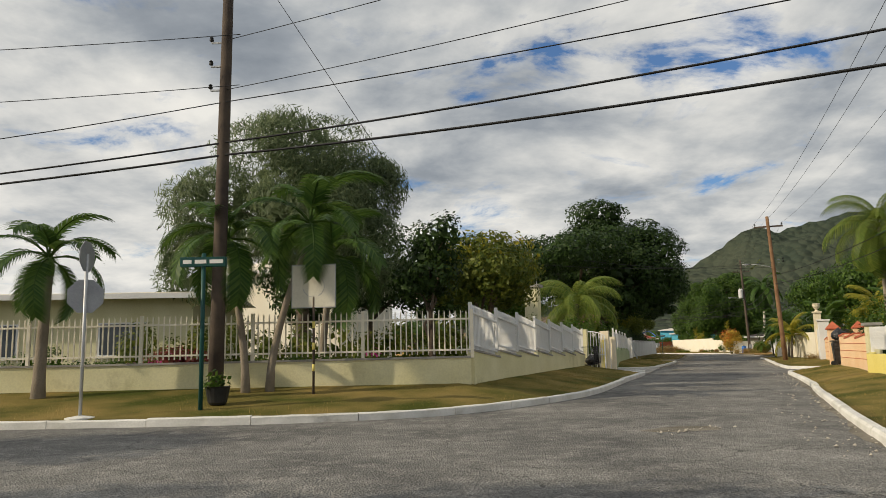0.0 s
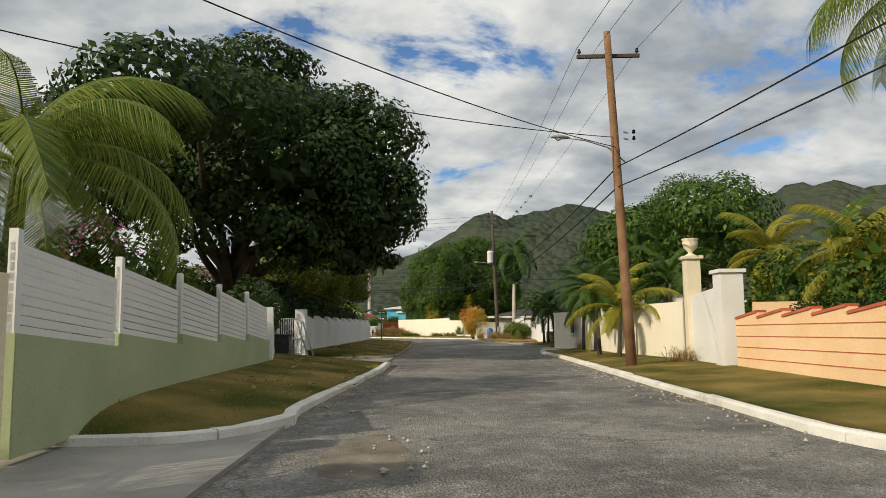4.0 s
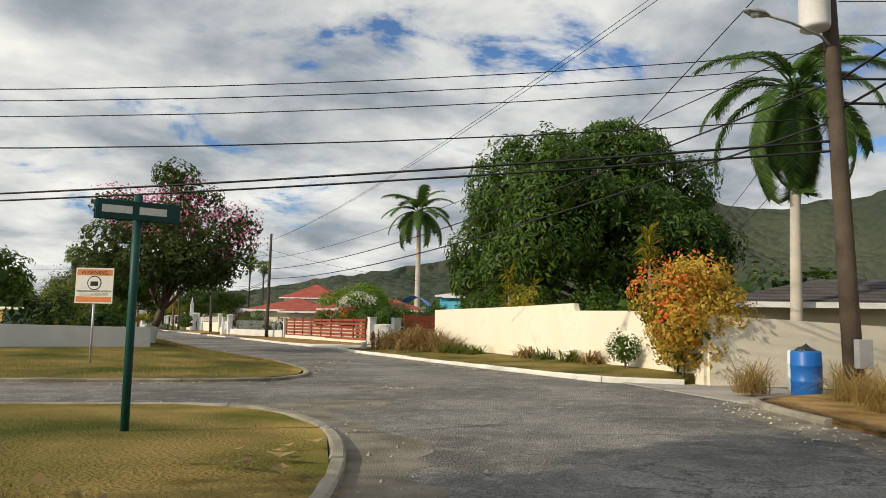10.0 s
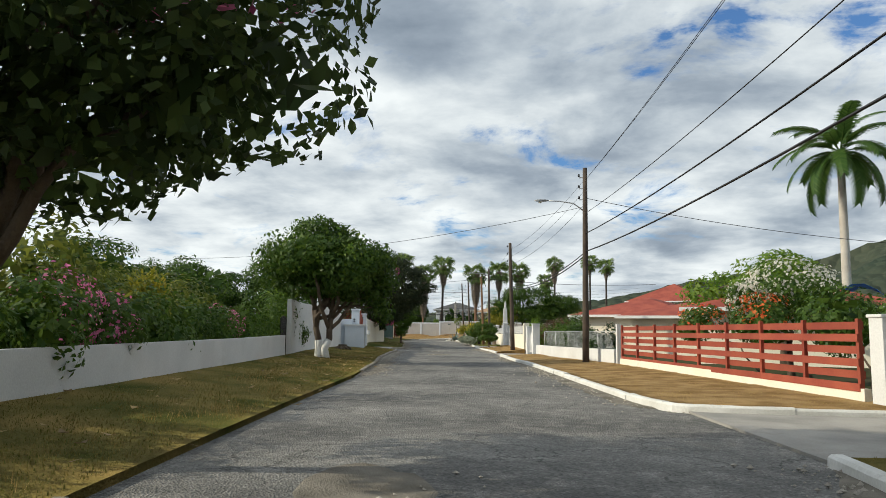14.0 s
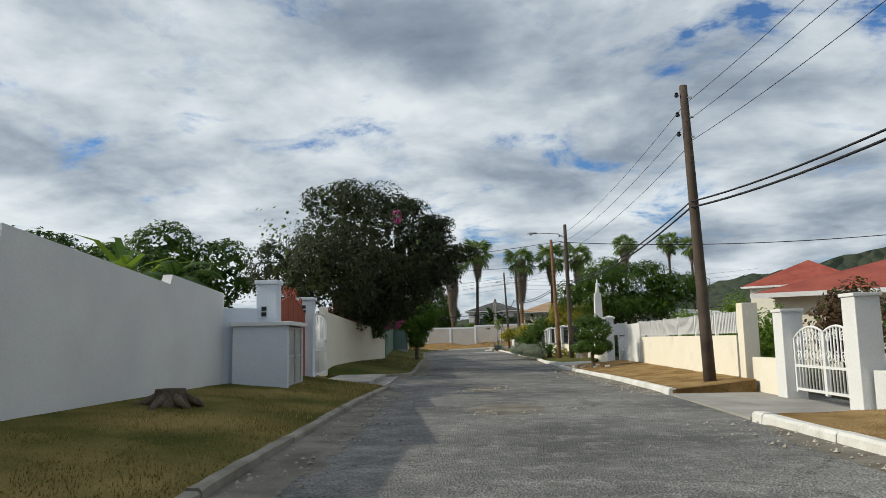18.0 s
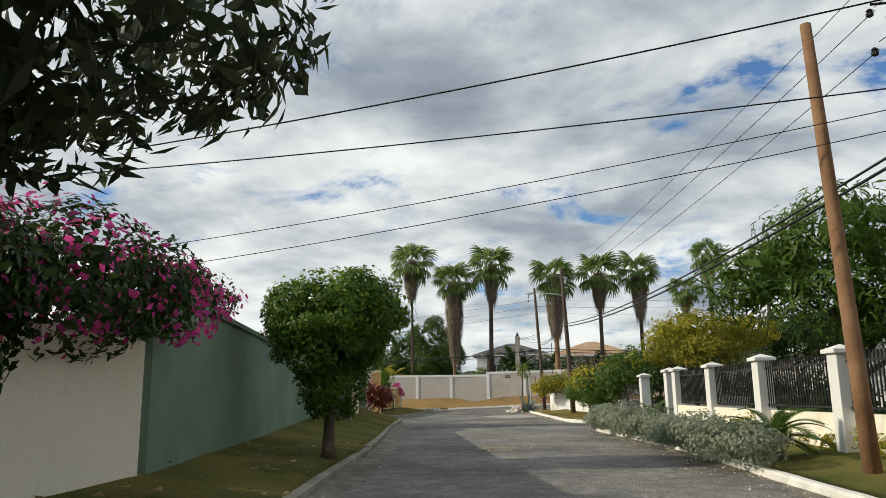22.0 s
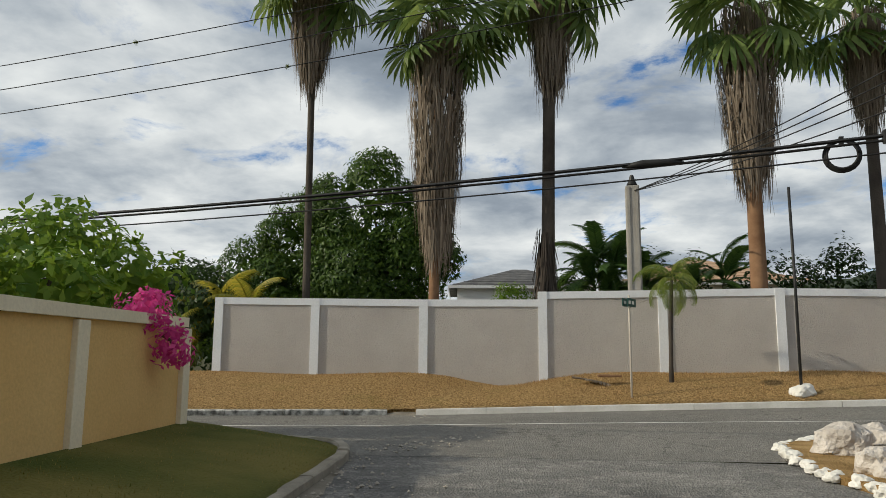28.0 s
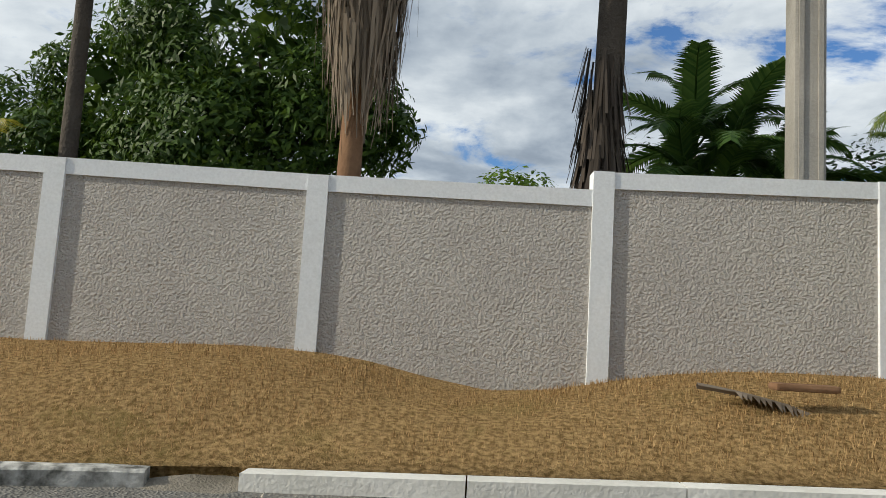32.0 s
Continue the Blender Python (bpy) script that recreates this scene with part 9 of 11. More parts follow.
# the yellow-green layer over the mid green has the sun's brightness coloured in
bush("yellow_bell_bush", (11.2, 215.2, 0.25), [(0.4, 0, 1.4, 1.2, 1.5, 1.0), (-0.2, 2.2, 1.5, 1.1, 1.5, 0.9), (-0.8, 4.2, 1.4, 0.9, 1.4, 0.8), (1.4, 1.0, 2.1, 1.2, 1.4, 1.0), (2.6, 1.4, 2.3, 1.5, 1.5, 1.4), (2.2, 3.4, 2.2, 1.4, 1.5, 1.3), (-1.3, 6.4, 1.3, 0.8, 1.2, 0.6), (0.2, -1.0, 1.1, 1.0, 1.1, 0.8), (-0.5, 1.0, 1.15, 0.8, 1.2, 0.75), (-1.1, 3.2, 1.2, 0.7, 1.2, 0.7), (1.2, -1.6, 1.6, 1.1, 1.2, 1.1)], L_MID, "sprawling shrub with yellow trumpet flowers over the white wall", lsize=0.13, seed=153, extra=[("yellow_bloom", L_BLOOMY, [(0.2, 0, 1.6, 1.2, 1.5, 1.0), (-0.3, 2.2, 1.6, 1.1, 1.5, 0.9), (-0.9, 4.2, 1.5, 0.9, 1.4, 0.8)], 0.1, 0.12, "yellow trumpet flowers"), ("sun_toned_foliage", L_YELLOW, [(0.2, 0, 1.6, 1.3, 1.6, 1.1), (-0.4, 2.2, 1.6, 1.2, 1.6, 1.0), (-0.9, 4.0, 1.5, 1.0, 1.5, 0.9), (2.0, 1.4, 2.3, 1.8, 1.8, 1.4)], 0.13, 0.45, "yellow-green leaves, toned as if in sun")])
hedge("silver_hedge", [(15.6, 190.2, 0.2), (14.4, 195.0, 0.2), (13.3, 199.2, 0.2), (12.5, 203.2, 0.2), (12.7, 205.8, 0.2)], 0.95, 0.72, L_SILVER, "low silver-leaved hedge along the kerb", 0.075, 1.7, 20, 0.1)
feather_palm("cycad", (16.25, 192.0, 0.2), 0.25, "cycad", 20, "sago cycad on the lawn", 0.14, (0, 0), 0.95, M_PALMDARK, 154, spread=(5, 80))
feather_palm("cycad", (14.0, 204.5, 0.2), 0.2, "cycad", 18, "sago cycad beside the gate posts", 0.14, (0, 0), 0.9, M_PALMDARK, 155, spread=(5, 80))
hedge("flower_bed", [(18.4, 189.6, 0.2), (17.2, 194.4, 0.2), (16.0, 199.4, 0.2)], 0.5, 0.5, L_YELLOW, "low yellow-leaved bedding along the wall", 0.09, 1.3, 21, 0.2)
strap_clump("agave", (5.6, 229.2, 0.12), 46, 1.5, L_AGAVE, "large blue-grey agave in the corner bed", 0.17, 1.3, 156, 0.25, "agave", stiff=0.28)
bush("yellow_bell_bush", (7.6, 228.6, 1.0), [(0, 0, 1.0, 1.3, 1.1, 0.7), (-1.0, 0.3, 0.6, 0.9, 0.9, 0.6), (1.3, 0.5, 1.3, 1.2, 1.1, 0.8)], L_YELLOW, "shrub with yellow trumpet flowers over the name wall", lsize=0.13, seed=157, extra=[("yellow_bloom", L_BLOOMY, [(0, 0, 1.1, 1.3, 1.1, 0.8), (-1.0, 0.3, 0.7, 0.9, 0.9, 0.7)], 0.12, 0.15, "yellow trumpet flowers"), ("green_foliage", L_MID, [(0, 0, 0.9, 1.2, 1.0, 0.7)], 0.13, 0.7, "green leaves")])
house("house", -4.2, 276.0, 10, 9, 8, 6.1, 1.6, M_WHITE2, M_GREYROOF, "white house with a dark grey roof beyond the end wall", 0.2, 0.6, True, [(-2, 3.6, 1.2, 1.2), (1.5, 3.6, 1.2, 1.2)])
house("house", 7.0, 268.0, 5, 9, 8, 5.4, 1.7, M_CREAM, M_TANROOF, "bungalow with a tan roof beyond the end wall", 0.2, 0.6, True, [(-2, 2.6, 1.2, 1.2), (1.5, 2.6, 1.2, 1.2)])
# behind the end wall
tree("far_tree", (-11.5, 251, 0.3), 1.6, 0.2, [(0, 0, 2.6, 2.2, 2.0, 1.5), (-3.0, 0.5, 2.6, 2.0, 2.0, 1.5), (-6.5, 2, 2.8, 2.2, 2.2, 1.6), (-10, 4, 3.0, 2.4, 2.4, 1.7)], L_MID, "row of green trees beyond the wall end", lsize=0.2, dens=1.6, seed=160)
hedge("creeper_bank", [(-11.0, 242.9, 0.6), (-14, 243.0, 0.5), (-22, 242.6, 0.4)], 1.1, 1.6, L_OLIVE, "creeper-covered bank beyond the wall end", 0.12, 1.5, 22, 0.2)
hedge("hedge", [(0.4, 247.6, 0.4), (5.6, 248.4, 0.4)], 1.3, 3.7, L_DARK, "shrubs behind the roughcast wall", 0.14, 1.3, 23, 0.2)
hedge("hedge", [(6.5, 249.0, 0.4), (9.5, 249.6, 0.6), (12.0, 250.0, 0.9), (18, 251.0, 0.7)], 1.6, 4.5, L_DARK, "dark clipped hedge behind the roughcast wall", 0.17, 2.3, 24, 0.1)
bush("garden_shrub", (-1.8, 245.8, 0.4), [(0, 0, 2.2, 0.7, 0.7, 0.6), (0.7, 0, 2.1, 0.6, 0.6, 0.6)], L_BRIGHT, "bright green bush top behind the wall", lsize=0.11, seed=161)
feather_palm("areca_palm", (-9.7, 244.4, 0.6), 2.2, "gold", 14, "young yellowing palm at the wall end", 0.06, (0, 0), 0.8, None, 167, spread=(-45, 75))
feather_palm("areca_palm", (-11.1, 244.9, 0.6), 2.3, "gold", 12, "young yellowing palm at the wall end", 0.06, (0, 0), 0.8, None, 171, spread=(-40, 75))
feather_palm("young_palm", (2.9, 242.5, 0.85), 2.6, "coco", 13, "young slim palm on the bank", 0.05, (0.1, 0), 0.30, M_PALMDARK, 168, spread=(-40, 85))
tree("far_tree", (17.5, 258, 0.3), 3.0, 0.3, [(0, 0, 5.2, 3.2, 3.2, 2.4), (4, 1, 4.6, 3.0, 3.0, 2.2)], L_OLIVE, "broad tree behind the fan palms", lsize=0.28, dens=1.6, seed=169)
hedge("tree_line", [(-40, 262, 0.2), (-20, 268, 0.2), (0, 274, 0.2), (30, 292, 0.2), (60, 285, 0.2)], 5.0, 4.4, L_DARK, "distant dark tree line behind the houses", 0.55, 1.1, 25, 0.2)
hedge("tree_line", [(60, 90, 0.2), (64, 120, 0.2), (62, 160, 0.2), (52, 200, 0.2), (44, 230, 0.2)], 6.0, 5.0, L_MANGO, "distant green tree line behind the roofs", 0.6, 1.1, 26, 0.25)
hedge("tree_line", [(-30, 60, 0.2), (-12, 90, 0.2), (-10, 130, 0.2), (-16, 170, 0.2), (-22, 215, 0.2)], 5.0, 3.6, L_MID, "distant green tree line beyond the gardens", 0.55, 1.1, 27, 0.25)
hedge("tree_line", [(-60, 40, 0.2), (-30, 45, 0.2)], 5.0, 4.6, L_DARK, "distant dark trees behind the bungalow", 0.42, 1.2, 28, 0.25)

# ---- grass blades ----
GB = "short grass blades, green and straw coloured"
for i, (k, w, zw, mt, per) in enumerate(((LK1, WK1, 0.5, L_GRASS, 220), (LK2, WK2, 0.45, L_GRASS, 150), (LK3, WK3, 0.42, L_GRASS, 130), (LK4, WK4, 0.42, L_GRASS, 150), (LK5, WK5, 0.5, L_GRASS, 130), (LK6, WK6, 0.40, L_GRASS, 200), (RK1, RW1, 0.4, L_DRYGRASS, 150), (RK2, RW2, 0.22, L_GRASS, 120), (RK5, RW5, 0.28, L_GRASS, 130), (RK6, RW6, 0.2, L_DRYGRASS, 120), (RK7, RW7, 0.32, L_DRYGRASS, 120), (RK8, RW8, 0.25, L_GRASS, 130), (RK4, RW4, 0.3, L_DRYGRASS, 150))):
    blades("grass", k, w, 0.11, zw, per * 1.2, 0.034, mt, GB, 0.03, 0.97, 200 + i)
blades("grass", LK4, WK4, 0.09, 0.42, 40, 0.10, L_DRYGRASS, "taller dry grass tufts on the verge", 0.05, 0.6, 230, 0.55)
blades("grass", LK1, WK1, 0.11, 0.5, 20, 0.10, L_DRYGRASS, "taller dry grass tufts on the verge", 0.05, 0.5, 231, 0.6)
blades("grass", FAR_K[1:-1], FAR_W[1:-1], lambda t: 0.13 + rise(-14 + 28 * t), lambda t: bank_z((26 + 28 * t) / 80.0), 900, 0.055, L_BANK, "dry tan grass blades on the bank", 0.04, 0.98, 232, 0.0, 0.12)


# ---- gates, bins, railings and street furniture ----
M_RUST = mat("rust_red_gate_paint", (0.26, 0.055, 0.03), (0.34, 0.085, 0.045), 1.2, 26, 0.6, 0.15, stain=(0.18, 0.05, 0.035))
M_GREYPL = mat("grey_plastic", (0.16, 0.17, 0.18), (0.24, 0.25, 0.26), 2, 20, 0.55, 0.1)
M_TIMBER = mat("weathered_grey_timber", (0.16, 0.12, 0.085), (0.30, 0.24, 0.18), 2.0, 26, 0.9, 0.5)
M_SAGEWOOD = mat("sage_painted_board", (0.105, 0.165, 0.15), (0.14, 0.205, 0.185), 1.0, 24, 0.8, 0.2, vary=0.2)
M_MESH = mat("grey_mesh_panel", (0.36, 0.36, 0.35), (0.46, 0.46, 0.44), 2, 60, 0.6, 0.4)
M_HYDRANT = mat("dull_red_iron", (0.16, 0.03, 0.025), (0.22, 0.05, 0.04), 3, 30, 0.6, 0.2)
M_GRAVEL = mat("pale_loose_gravel", (0.30, 0.27, 0.23), (0.46, 0.42, 0.36), 6, 40, 0.95, 0.6, vary=0.4)
M_DIRT = mat("gravelly_road_edge", (0.13, 0.115, 0.09), (0.26, 0.235, 0.195), 1.6, 45, 0.95, 0.9, dist=0.03)


def between(p, q, z):
    d = Vector(q) - Vector(p)
    return Matrix.Translation((p[0], p[1], z)) @ Matrix.Rotation(math.atan2(d.y, d.x), 4, "Z"), d.length


def scroll(o, cx, cz, r, material, turn=1.0, rad=0.011, name="scroll"):
    pts = []
    for i in range(19):
        a = i / 18 * 3.3 * math.pi
        k = r * (1 - i / 22)
        pts.append((cx + turn * k * math.cos(a), 0, cz + k * math.sin(a)))
    tube_part(name, pts, rad, material, o, 5)


def bar_gate(name, p, q, z, h0, hm, h1, n, material, label, bar=0.012, frame=0.025, mid=0.55, scrolls=0, base=0.08):
    """Iron gate leaf from p to q: stiles, rails, one rod per bar; the top sweeps from h0 over hm to h1."""
    m, w = between(p, q, z)
    o = thing(name, label, "gate", m)

    def top(t):
        return (1 - t) ** 2 * h0 + 2 * t * (1 - t) * (2 * hm - (h0 + h1) / 2) + t * t * h1

    for x, h in ((0, h0), (w, h1)):
        part("stile", block(x - frame, -frame, base, x + frame, frame, h, 0.006), material, o)
    part("rail", block(frame, -frame * 0.8, base + 0.04, w - frame, frame * 0.8, base + 0.09), material, o)
    part("rail", block(frame, -frame * 0.8, mid * min(h0, h1), w - frame, frame * 0.8, mid * min(h0, h1) + 0.05), material, o)
    tube_part("top_rail", [(w * t, 0, top(t)) for t in np.linspace(0, 1, 13)], frame * 0.8, material, o, 6)
    for i in range(1, n):
        t = i / n
        tube_part("bar", [(w * t, 0, base + 0.05), (w * t, 0, top(t))], bar, material, o, 5)
    for i in range(scrolls):
        t = (i + 0.5) / scrolls
        scroll(o, w * t, mid * min(h0, h1) + 0.22, min(0.13, w / scrolls * 0.4), material, 1 if i % 2 else -1)
        scroll(o, w * t, top(t) - 0.16, min(0.10, w / scrolls * 0.35), material, -1 if i % 2 else 1)
    return o


def bag(name, x, y, z, r, label, seed, h=0.8):
    rng = np.random.default_rng(seed)
    bm = bmesh.new()
    bmesh.ops.create_icosphere(bm, subdivisions=3, radius=1.0)
    for v in bm.verts:
        k = 1 + 0.16 * noise.noise(v.co * 2.2 + Vector((seed, 0, 0))) + 0.05 * noise.noise(v.co * 7)
        neck = max(0.0, v.co.z - 0.55)
        v.co = Vector((v.co.x * r * k * (1 - neck * 1.6), v.co.y * r * k * (1 - neck * 1.6), r * h * (v.co.z * k + neck * 0.9 + 0.82)))
    o = part(name, bm, M_BLACKPL, None, "", True)
    o.matrix_basis = Matrix.Translation((x, y, z))
    return tagged(o, label, "rubbish bag")


def drum(x, y, z, r, h, material, label, name="plastic_drum"):
    o = thing(name, label, "drum", Matrix.Translation((x, y, z)))
    prof = [(r * 0.93, 0), (r, 0.03), (r, h * 0.3), (r * 1.035, h * 0.32), (r * 1.035, h * 0.35), (r, h * 0.37), (r, h * 0.64), (r * 1.035, h * 0.66), (r * 1.035, h * 0.69), (r, h * 0.71), (r * 0.98, h * 0.96), (r * 0.92, h), (r * 0.86, h - 0.02), (r * 0.84, h * 0.6)]
    v, f = lathe(prof, 22)
    link_mesh("shell", v, f, material, o, "", True)
    return o


def wheelie(x, y, z, yaw, material, label, h=0.95):
    o = thing("wheeled_bin", label, "bin", pose(x, y, z, 0, 0, yaw))
    bm = bmesh.new()
    r = bmesh.ops.create_cube(bm, size=1.0)
    for v in r["verts"]:
        k = 1.0 if v.co.z > 0 else 0.82
        v.co = Vector((v.co.x * 0.52 * k, v.co.y * 0.58 * k, (v.co.z + 0.5) * (h - 0.16) + 0.08))
    bmesh.ops.bevel(bm, geom=bm.edges[:], offset=0.03, segments=2, affect="EDGES")
    part("body", bm, material, o)
    part("lid", block(-0.29, -0.33, h - 0.08, 0.29, 0.30, h - 0.01, 0.03), material, o)
    tube_part("handle", [(-0.2, 0.33, h - 0.06), (0.2, 0.33, h - 0.06)], 0.015, material, o, 6)
    for s in (-1, 1):
        v, f = lathe([(0.08, -0.02), (0.1, -0.015), (0.1, 0.015), (0.08, 0.02)], 14)
        wobj = link_mesh("wheel", v, f, M_BLACK, o)
        wobj.matrix_basis = Matrix.Translation((0.24 * s, 0.25, 0.1)) @ Matrix.Rotation(radians(90), 4, "Y")
    return o


def rock(name, x, y, z, r, seed, material, label, flat=0.75, group=""):
    bm = bmesh.new()
    bmesh.ops.create_icosphere(bm, subdivisions=3, radius=1.0)
    for v in bm.verts:
        n1 = noise.noise(v.co * 1.1 + Vector((seed * 3.1, 0, 0)))
        n2 = noise.noise(v.co * 2.8 + Vector((0, seed * 1.7, 0)))
        v.co *= r * (1 + 0.42 * n1 + 0.2 * n2 + 0.06 * noise.noise(v.co * 8))
        v.co.z = max(v.co.z * flat, -r * 0.35)
    o = part(name, bm, material, None, "", False)
    o.matrix_basis = Matrix.Translation((x, y, z + r * 0.3)) @ Matrix.Rotation(seed * 1.3, 4, "Z")
    return tagged(o, label, "rock", group)


# near the start: main gate, cage, small gates
bar_gate("drive_gate", (6.25, 37.4), (7.75, 36.0), 0.12, 1.6, 1.95, 1.75, 13, M_WHITE2, "white ornamental iron gate leaf standing open", 0.016, 0.03, 0.5, 5)
bar_gate("foot_gate", (8.15, 37.4), (8.75, 39.6), 0.12, 1.5, 1.55, 1.5, 14, M_WHITE2, "white barred foot gate between stone pillars", 0.018, 0.03, 0.5, 4)
o = thing("rubbish_cage", "black wire mesh rubbish cage with a bag inside", "bin", pose(6.75, 34.75, 0.4, 0, 0, 70))
for x in (-0.6, 0.6):
    for y in (-0.3, 0.3):
        part("post", block(x - 0.02, y - 0.02, -0.05, x + 0.02, y + 0.02, 0.95), M_BLACK, o)
for z in (0.12, 0.93):
    for y in (-0.3, 0.3):
        part("rail", block(-0.58, y - 0.015, z - 0.015, 0.58, y + 0.015, z + 0.015), M_BLACK, o)
    for x in (-0.6, 0.6):
        part("rail", block(x - 0.015, -0.28, z - 0.015, x + 0.015, 0.28, z + 0.015), M_BLACK, o)
for y in (-0.3, 0.3):
    for i in range(1, 16):
        tube_part("wire", [(-0.6 + 0.075 * i, y, 0.12), (-0.6 + 0.075 * i, y, 0.93)], 0.006, M_BLACK, o, 4)
    for i in range(1, 9):
        tube_part("wire", [(-0.58, y, 0.12 + 0.09 * i), (0.58, y, 0.12 + 0.09 * i)], 0.006, M_BLACK, o, 4)
part("floor_sheet", block(-0.58, -0.28, 0.09, 0.58, 0.28, 0.11), M_BLACK, o)
bag("rubbish_bag", 6.8, 34.8, 0.52, 0.26, "black plastic rubbish bag inside the cage", 3)
RING = [(9.9, 37.2), (9.2, 36.4), (8.5, 36.1), (8.1, 36.5), (8.3, 37.3), (8.9, 38.3), (9.6, 38.6), (9.9, 37.9), (9.9, 37.2)]
kerb_run(RING, M_KERB, "white kerb ring round a small planting bed", 0.12, 0.12)
bar_gate("drive_gate", (14.25, 60.5), (15.5, 62.4), 0.12, 1.5, 1.55, 1.5, 12, M_WHITE2, "white pipe gate closing a drive", 0.018, 0.03, 0.5)
wheelie(14.5, 60.1, 0.1, 70, M_BLACKPL, "black wheeled bin beside the white gate", 1.0)
for i, (x, y) in enumerate(((15.9, 61.2), (15.4, 59.4))):
    tube_part("stay", [(x, y, 0.0), (x - 0.5, y + 0.1, 1.6)], 0.03, M_METALG, thing("gate_prop", "leaning galvanised pipe prop beside the gate", "pipe"), 6)
# opposite side at the start
wheelie(16.3, 30.7, 0.35, 70, M_BLACKPL, "black wheeled bin heaped with rubbish bags", 1.05)
bag("rubbish_bag", 16.3, 30.7, 1.38, 0.3, "black plastic rubbish bag on top of a bin", 5)
bag("rubbish_bag", 16.75, 31.3, 0.3, 0.33, "black plastic rubbish bag beside a bin", 6)
bar_gate("drive_gate", (17.0, 32.6), (20.2, 36.4), 0.1, 1.6, 1.8, 1.6, 22, M_BLACK, "dark iron drive gate between peach pillars", 0.012, 0.028, 0.5, 6)
o = thing("urn", "pale stone urn on a gate pillar", "urn", Matrix.Translation((26.0, 51.6, 3.45)))
v, f = lathe([(0.16, 0), (0.17, 0.04), (0.07, 0.09), (0.08, 0.14), (0.2, 0.26), (0.25, 0.42), (0.22, 0.5), (0.27, 0.54), (0.24, 0.56), (0.14, 0.5)], 18)
link_mesh("bowl", v, f, M_OCHRETRIM, o, "", True)
o = thing("wall_opening", "dark barred window in the curved white wall", "window", pose(31.05, 68.2, 0.9, 0, 0, 68))
part("recess", block(-0.55, -0.16, 0.0, 0.55, -0.115, 0.85), M_BLACK, o)
for i in range(7):
    part("bar", block(-0.5 + i * 0.165, -0.19, 0.0, -0.47 + i * 0.165, -0.165, 0.85), M_BLACK, o)
part("frame", block(-0.6, -0.2, 0.85, 0.6, -0.11, 0.92), M_WHITE2, o)
part("frame", block(-0.6, -0.2, -0.07, 0.6, -0.11, 0.0), M_WHITE2, o)
o = thing("planter_box", "brown timber planter with a white slab on top", "planter", pose(34.6, 76.6, 0.25, 0, 0, 70))
for i in range(3):
    part("board", block(-0.75, -0.35, 0.02 + i * 0.2, 0.75, 0.35, 0.2 + i * 0.2, 0.012), M_TIMBER, o)
part("slab", block(-0.85, -0.42, 0.61, 0.85, 0.42, 0.68, 0.015), M_WHITE, o)

# at the bend: drums, hydrant, gate
drum(39.25, 97.6, 0.1, 0.29, 0.9, M_BLUEPL, "blue plastic drum used as a dustbin")
bag("rubbish_bag", 39.25, 97.6, 0.82, 0.24, "black plastic rubbish bag in a drum", 8, 0.6)
drum(39.9, 98.5, 0.1, 0.29, 0.88, M_BLUEW, "faded blue-grey plastic drum")
o = thing("fire_hydrant", "dull red iron hydrant post on the verge", "hydrant", Matrix.Translation((34.3, 122.9, 0.12)))
v, f = lathe([(0.13, 0), (0.13, 0.05), (0.09, 0.07), (0.085, 0.62), (0.11, 0.64), (0.11, 0.7), (0.09, 0.78), (0.04, 0.85), (0.03, 0.9)], 16)
link_mesh("barrel", v, f, M_HYDRANT, o, "", True)
for s in (-1, 1):
    v, f = lathe([(0.045, 0), (0.05, 0.06), (0.035, 0.08)], 10)
    k = link_mesh("outlet", v, f, M_HYDRANT, o)
    k.matrix_basis = Matrix.Translation((0.07 * s, 0, 0.5)) @ Matrix.Rotation(radians(90 * s), 4, "Y")
o = thing("marker_block", "short white painted concrete marker block", "bollard", Matrix.Translation((33.75, 122.3, 0.1)))
v, f = lathe([(0.14, -0.05), (0.15, 0.02), (0.145, 0.32), (0.12, 0.36)], 14)
link_mesh("block", v, f, M_KERB, o, "", True)
bar_gate("drive_gate", (35.35, 129.6), (35.9, 125.5), 0.08, 1.25, 1.3, 1.25, 30, M_WHITE2, "white picket drive gate between white posts", 0.018, 0.03, 0.5)
o = thing("board_fence", "red-stained board fence beside the drive", "fence", pose(36.6, 126.6, 1.1, 0, 0, 4))
for i in range(5):
    part("board", block(0, -0.02, 0.02 + i * 0.17, 3.6, 0.02, 0.15 + i * 0.17), M_REDWOOD, o)
for x in (0.05, 1.8, 3.5):
    part("post", block(x - 0.05, 0.02, -1.1, x + 0.05, 0.1, 0.9), M_REDWOOD, o)

# second road, left: gate group, bin store, stump
bar_gate("drive_gate", (17.0, 143.0), (16.65, 144.2), 0.4, 1.5, 1.6, 1.5, 10, M_BLACK, "dark iron gate in the white wall", 0.014, 0.03, 0.5)
B0, B1 = (13.45, 161.7), (12.3, 161.4)
o = thing("bin_store", "bluish white block bin store with mesh doors", "bin store", pose(14.0, 161.9, 0.3, 0, 0, 106.7))
part("side_wall", block(-0.05, 0.0, -0.2, 0.10, 1.3, 1.45, 0.01), M_BLUEW, o)
part("side_wall", block(1.90, 0.0, -0.2, 2.05, 1.3, 1.45, 0.01), M_BLUEW, o)
part("roof_slab", block(-0.12, -0.12, 1.452, 2.12, 1.35, 1.55, 0.012), M_WHITE2, o)
part("back_wall", block(0.10, 1.15, -0.2, 1.90, 1.3, 1.45), M_BLUEW, o)
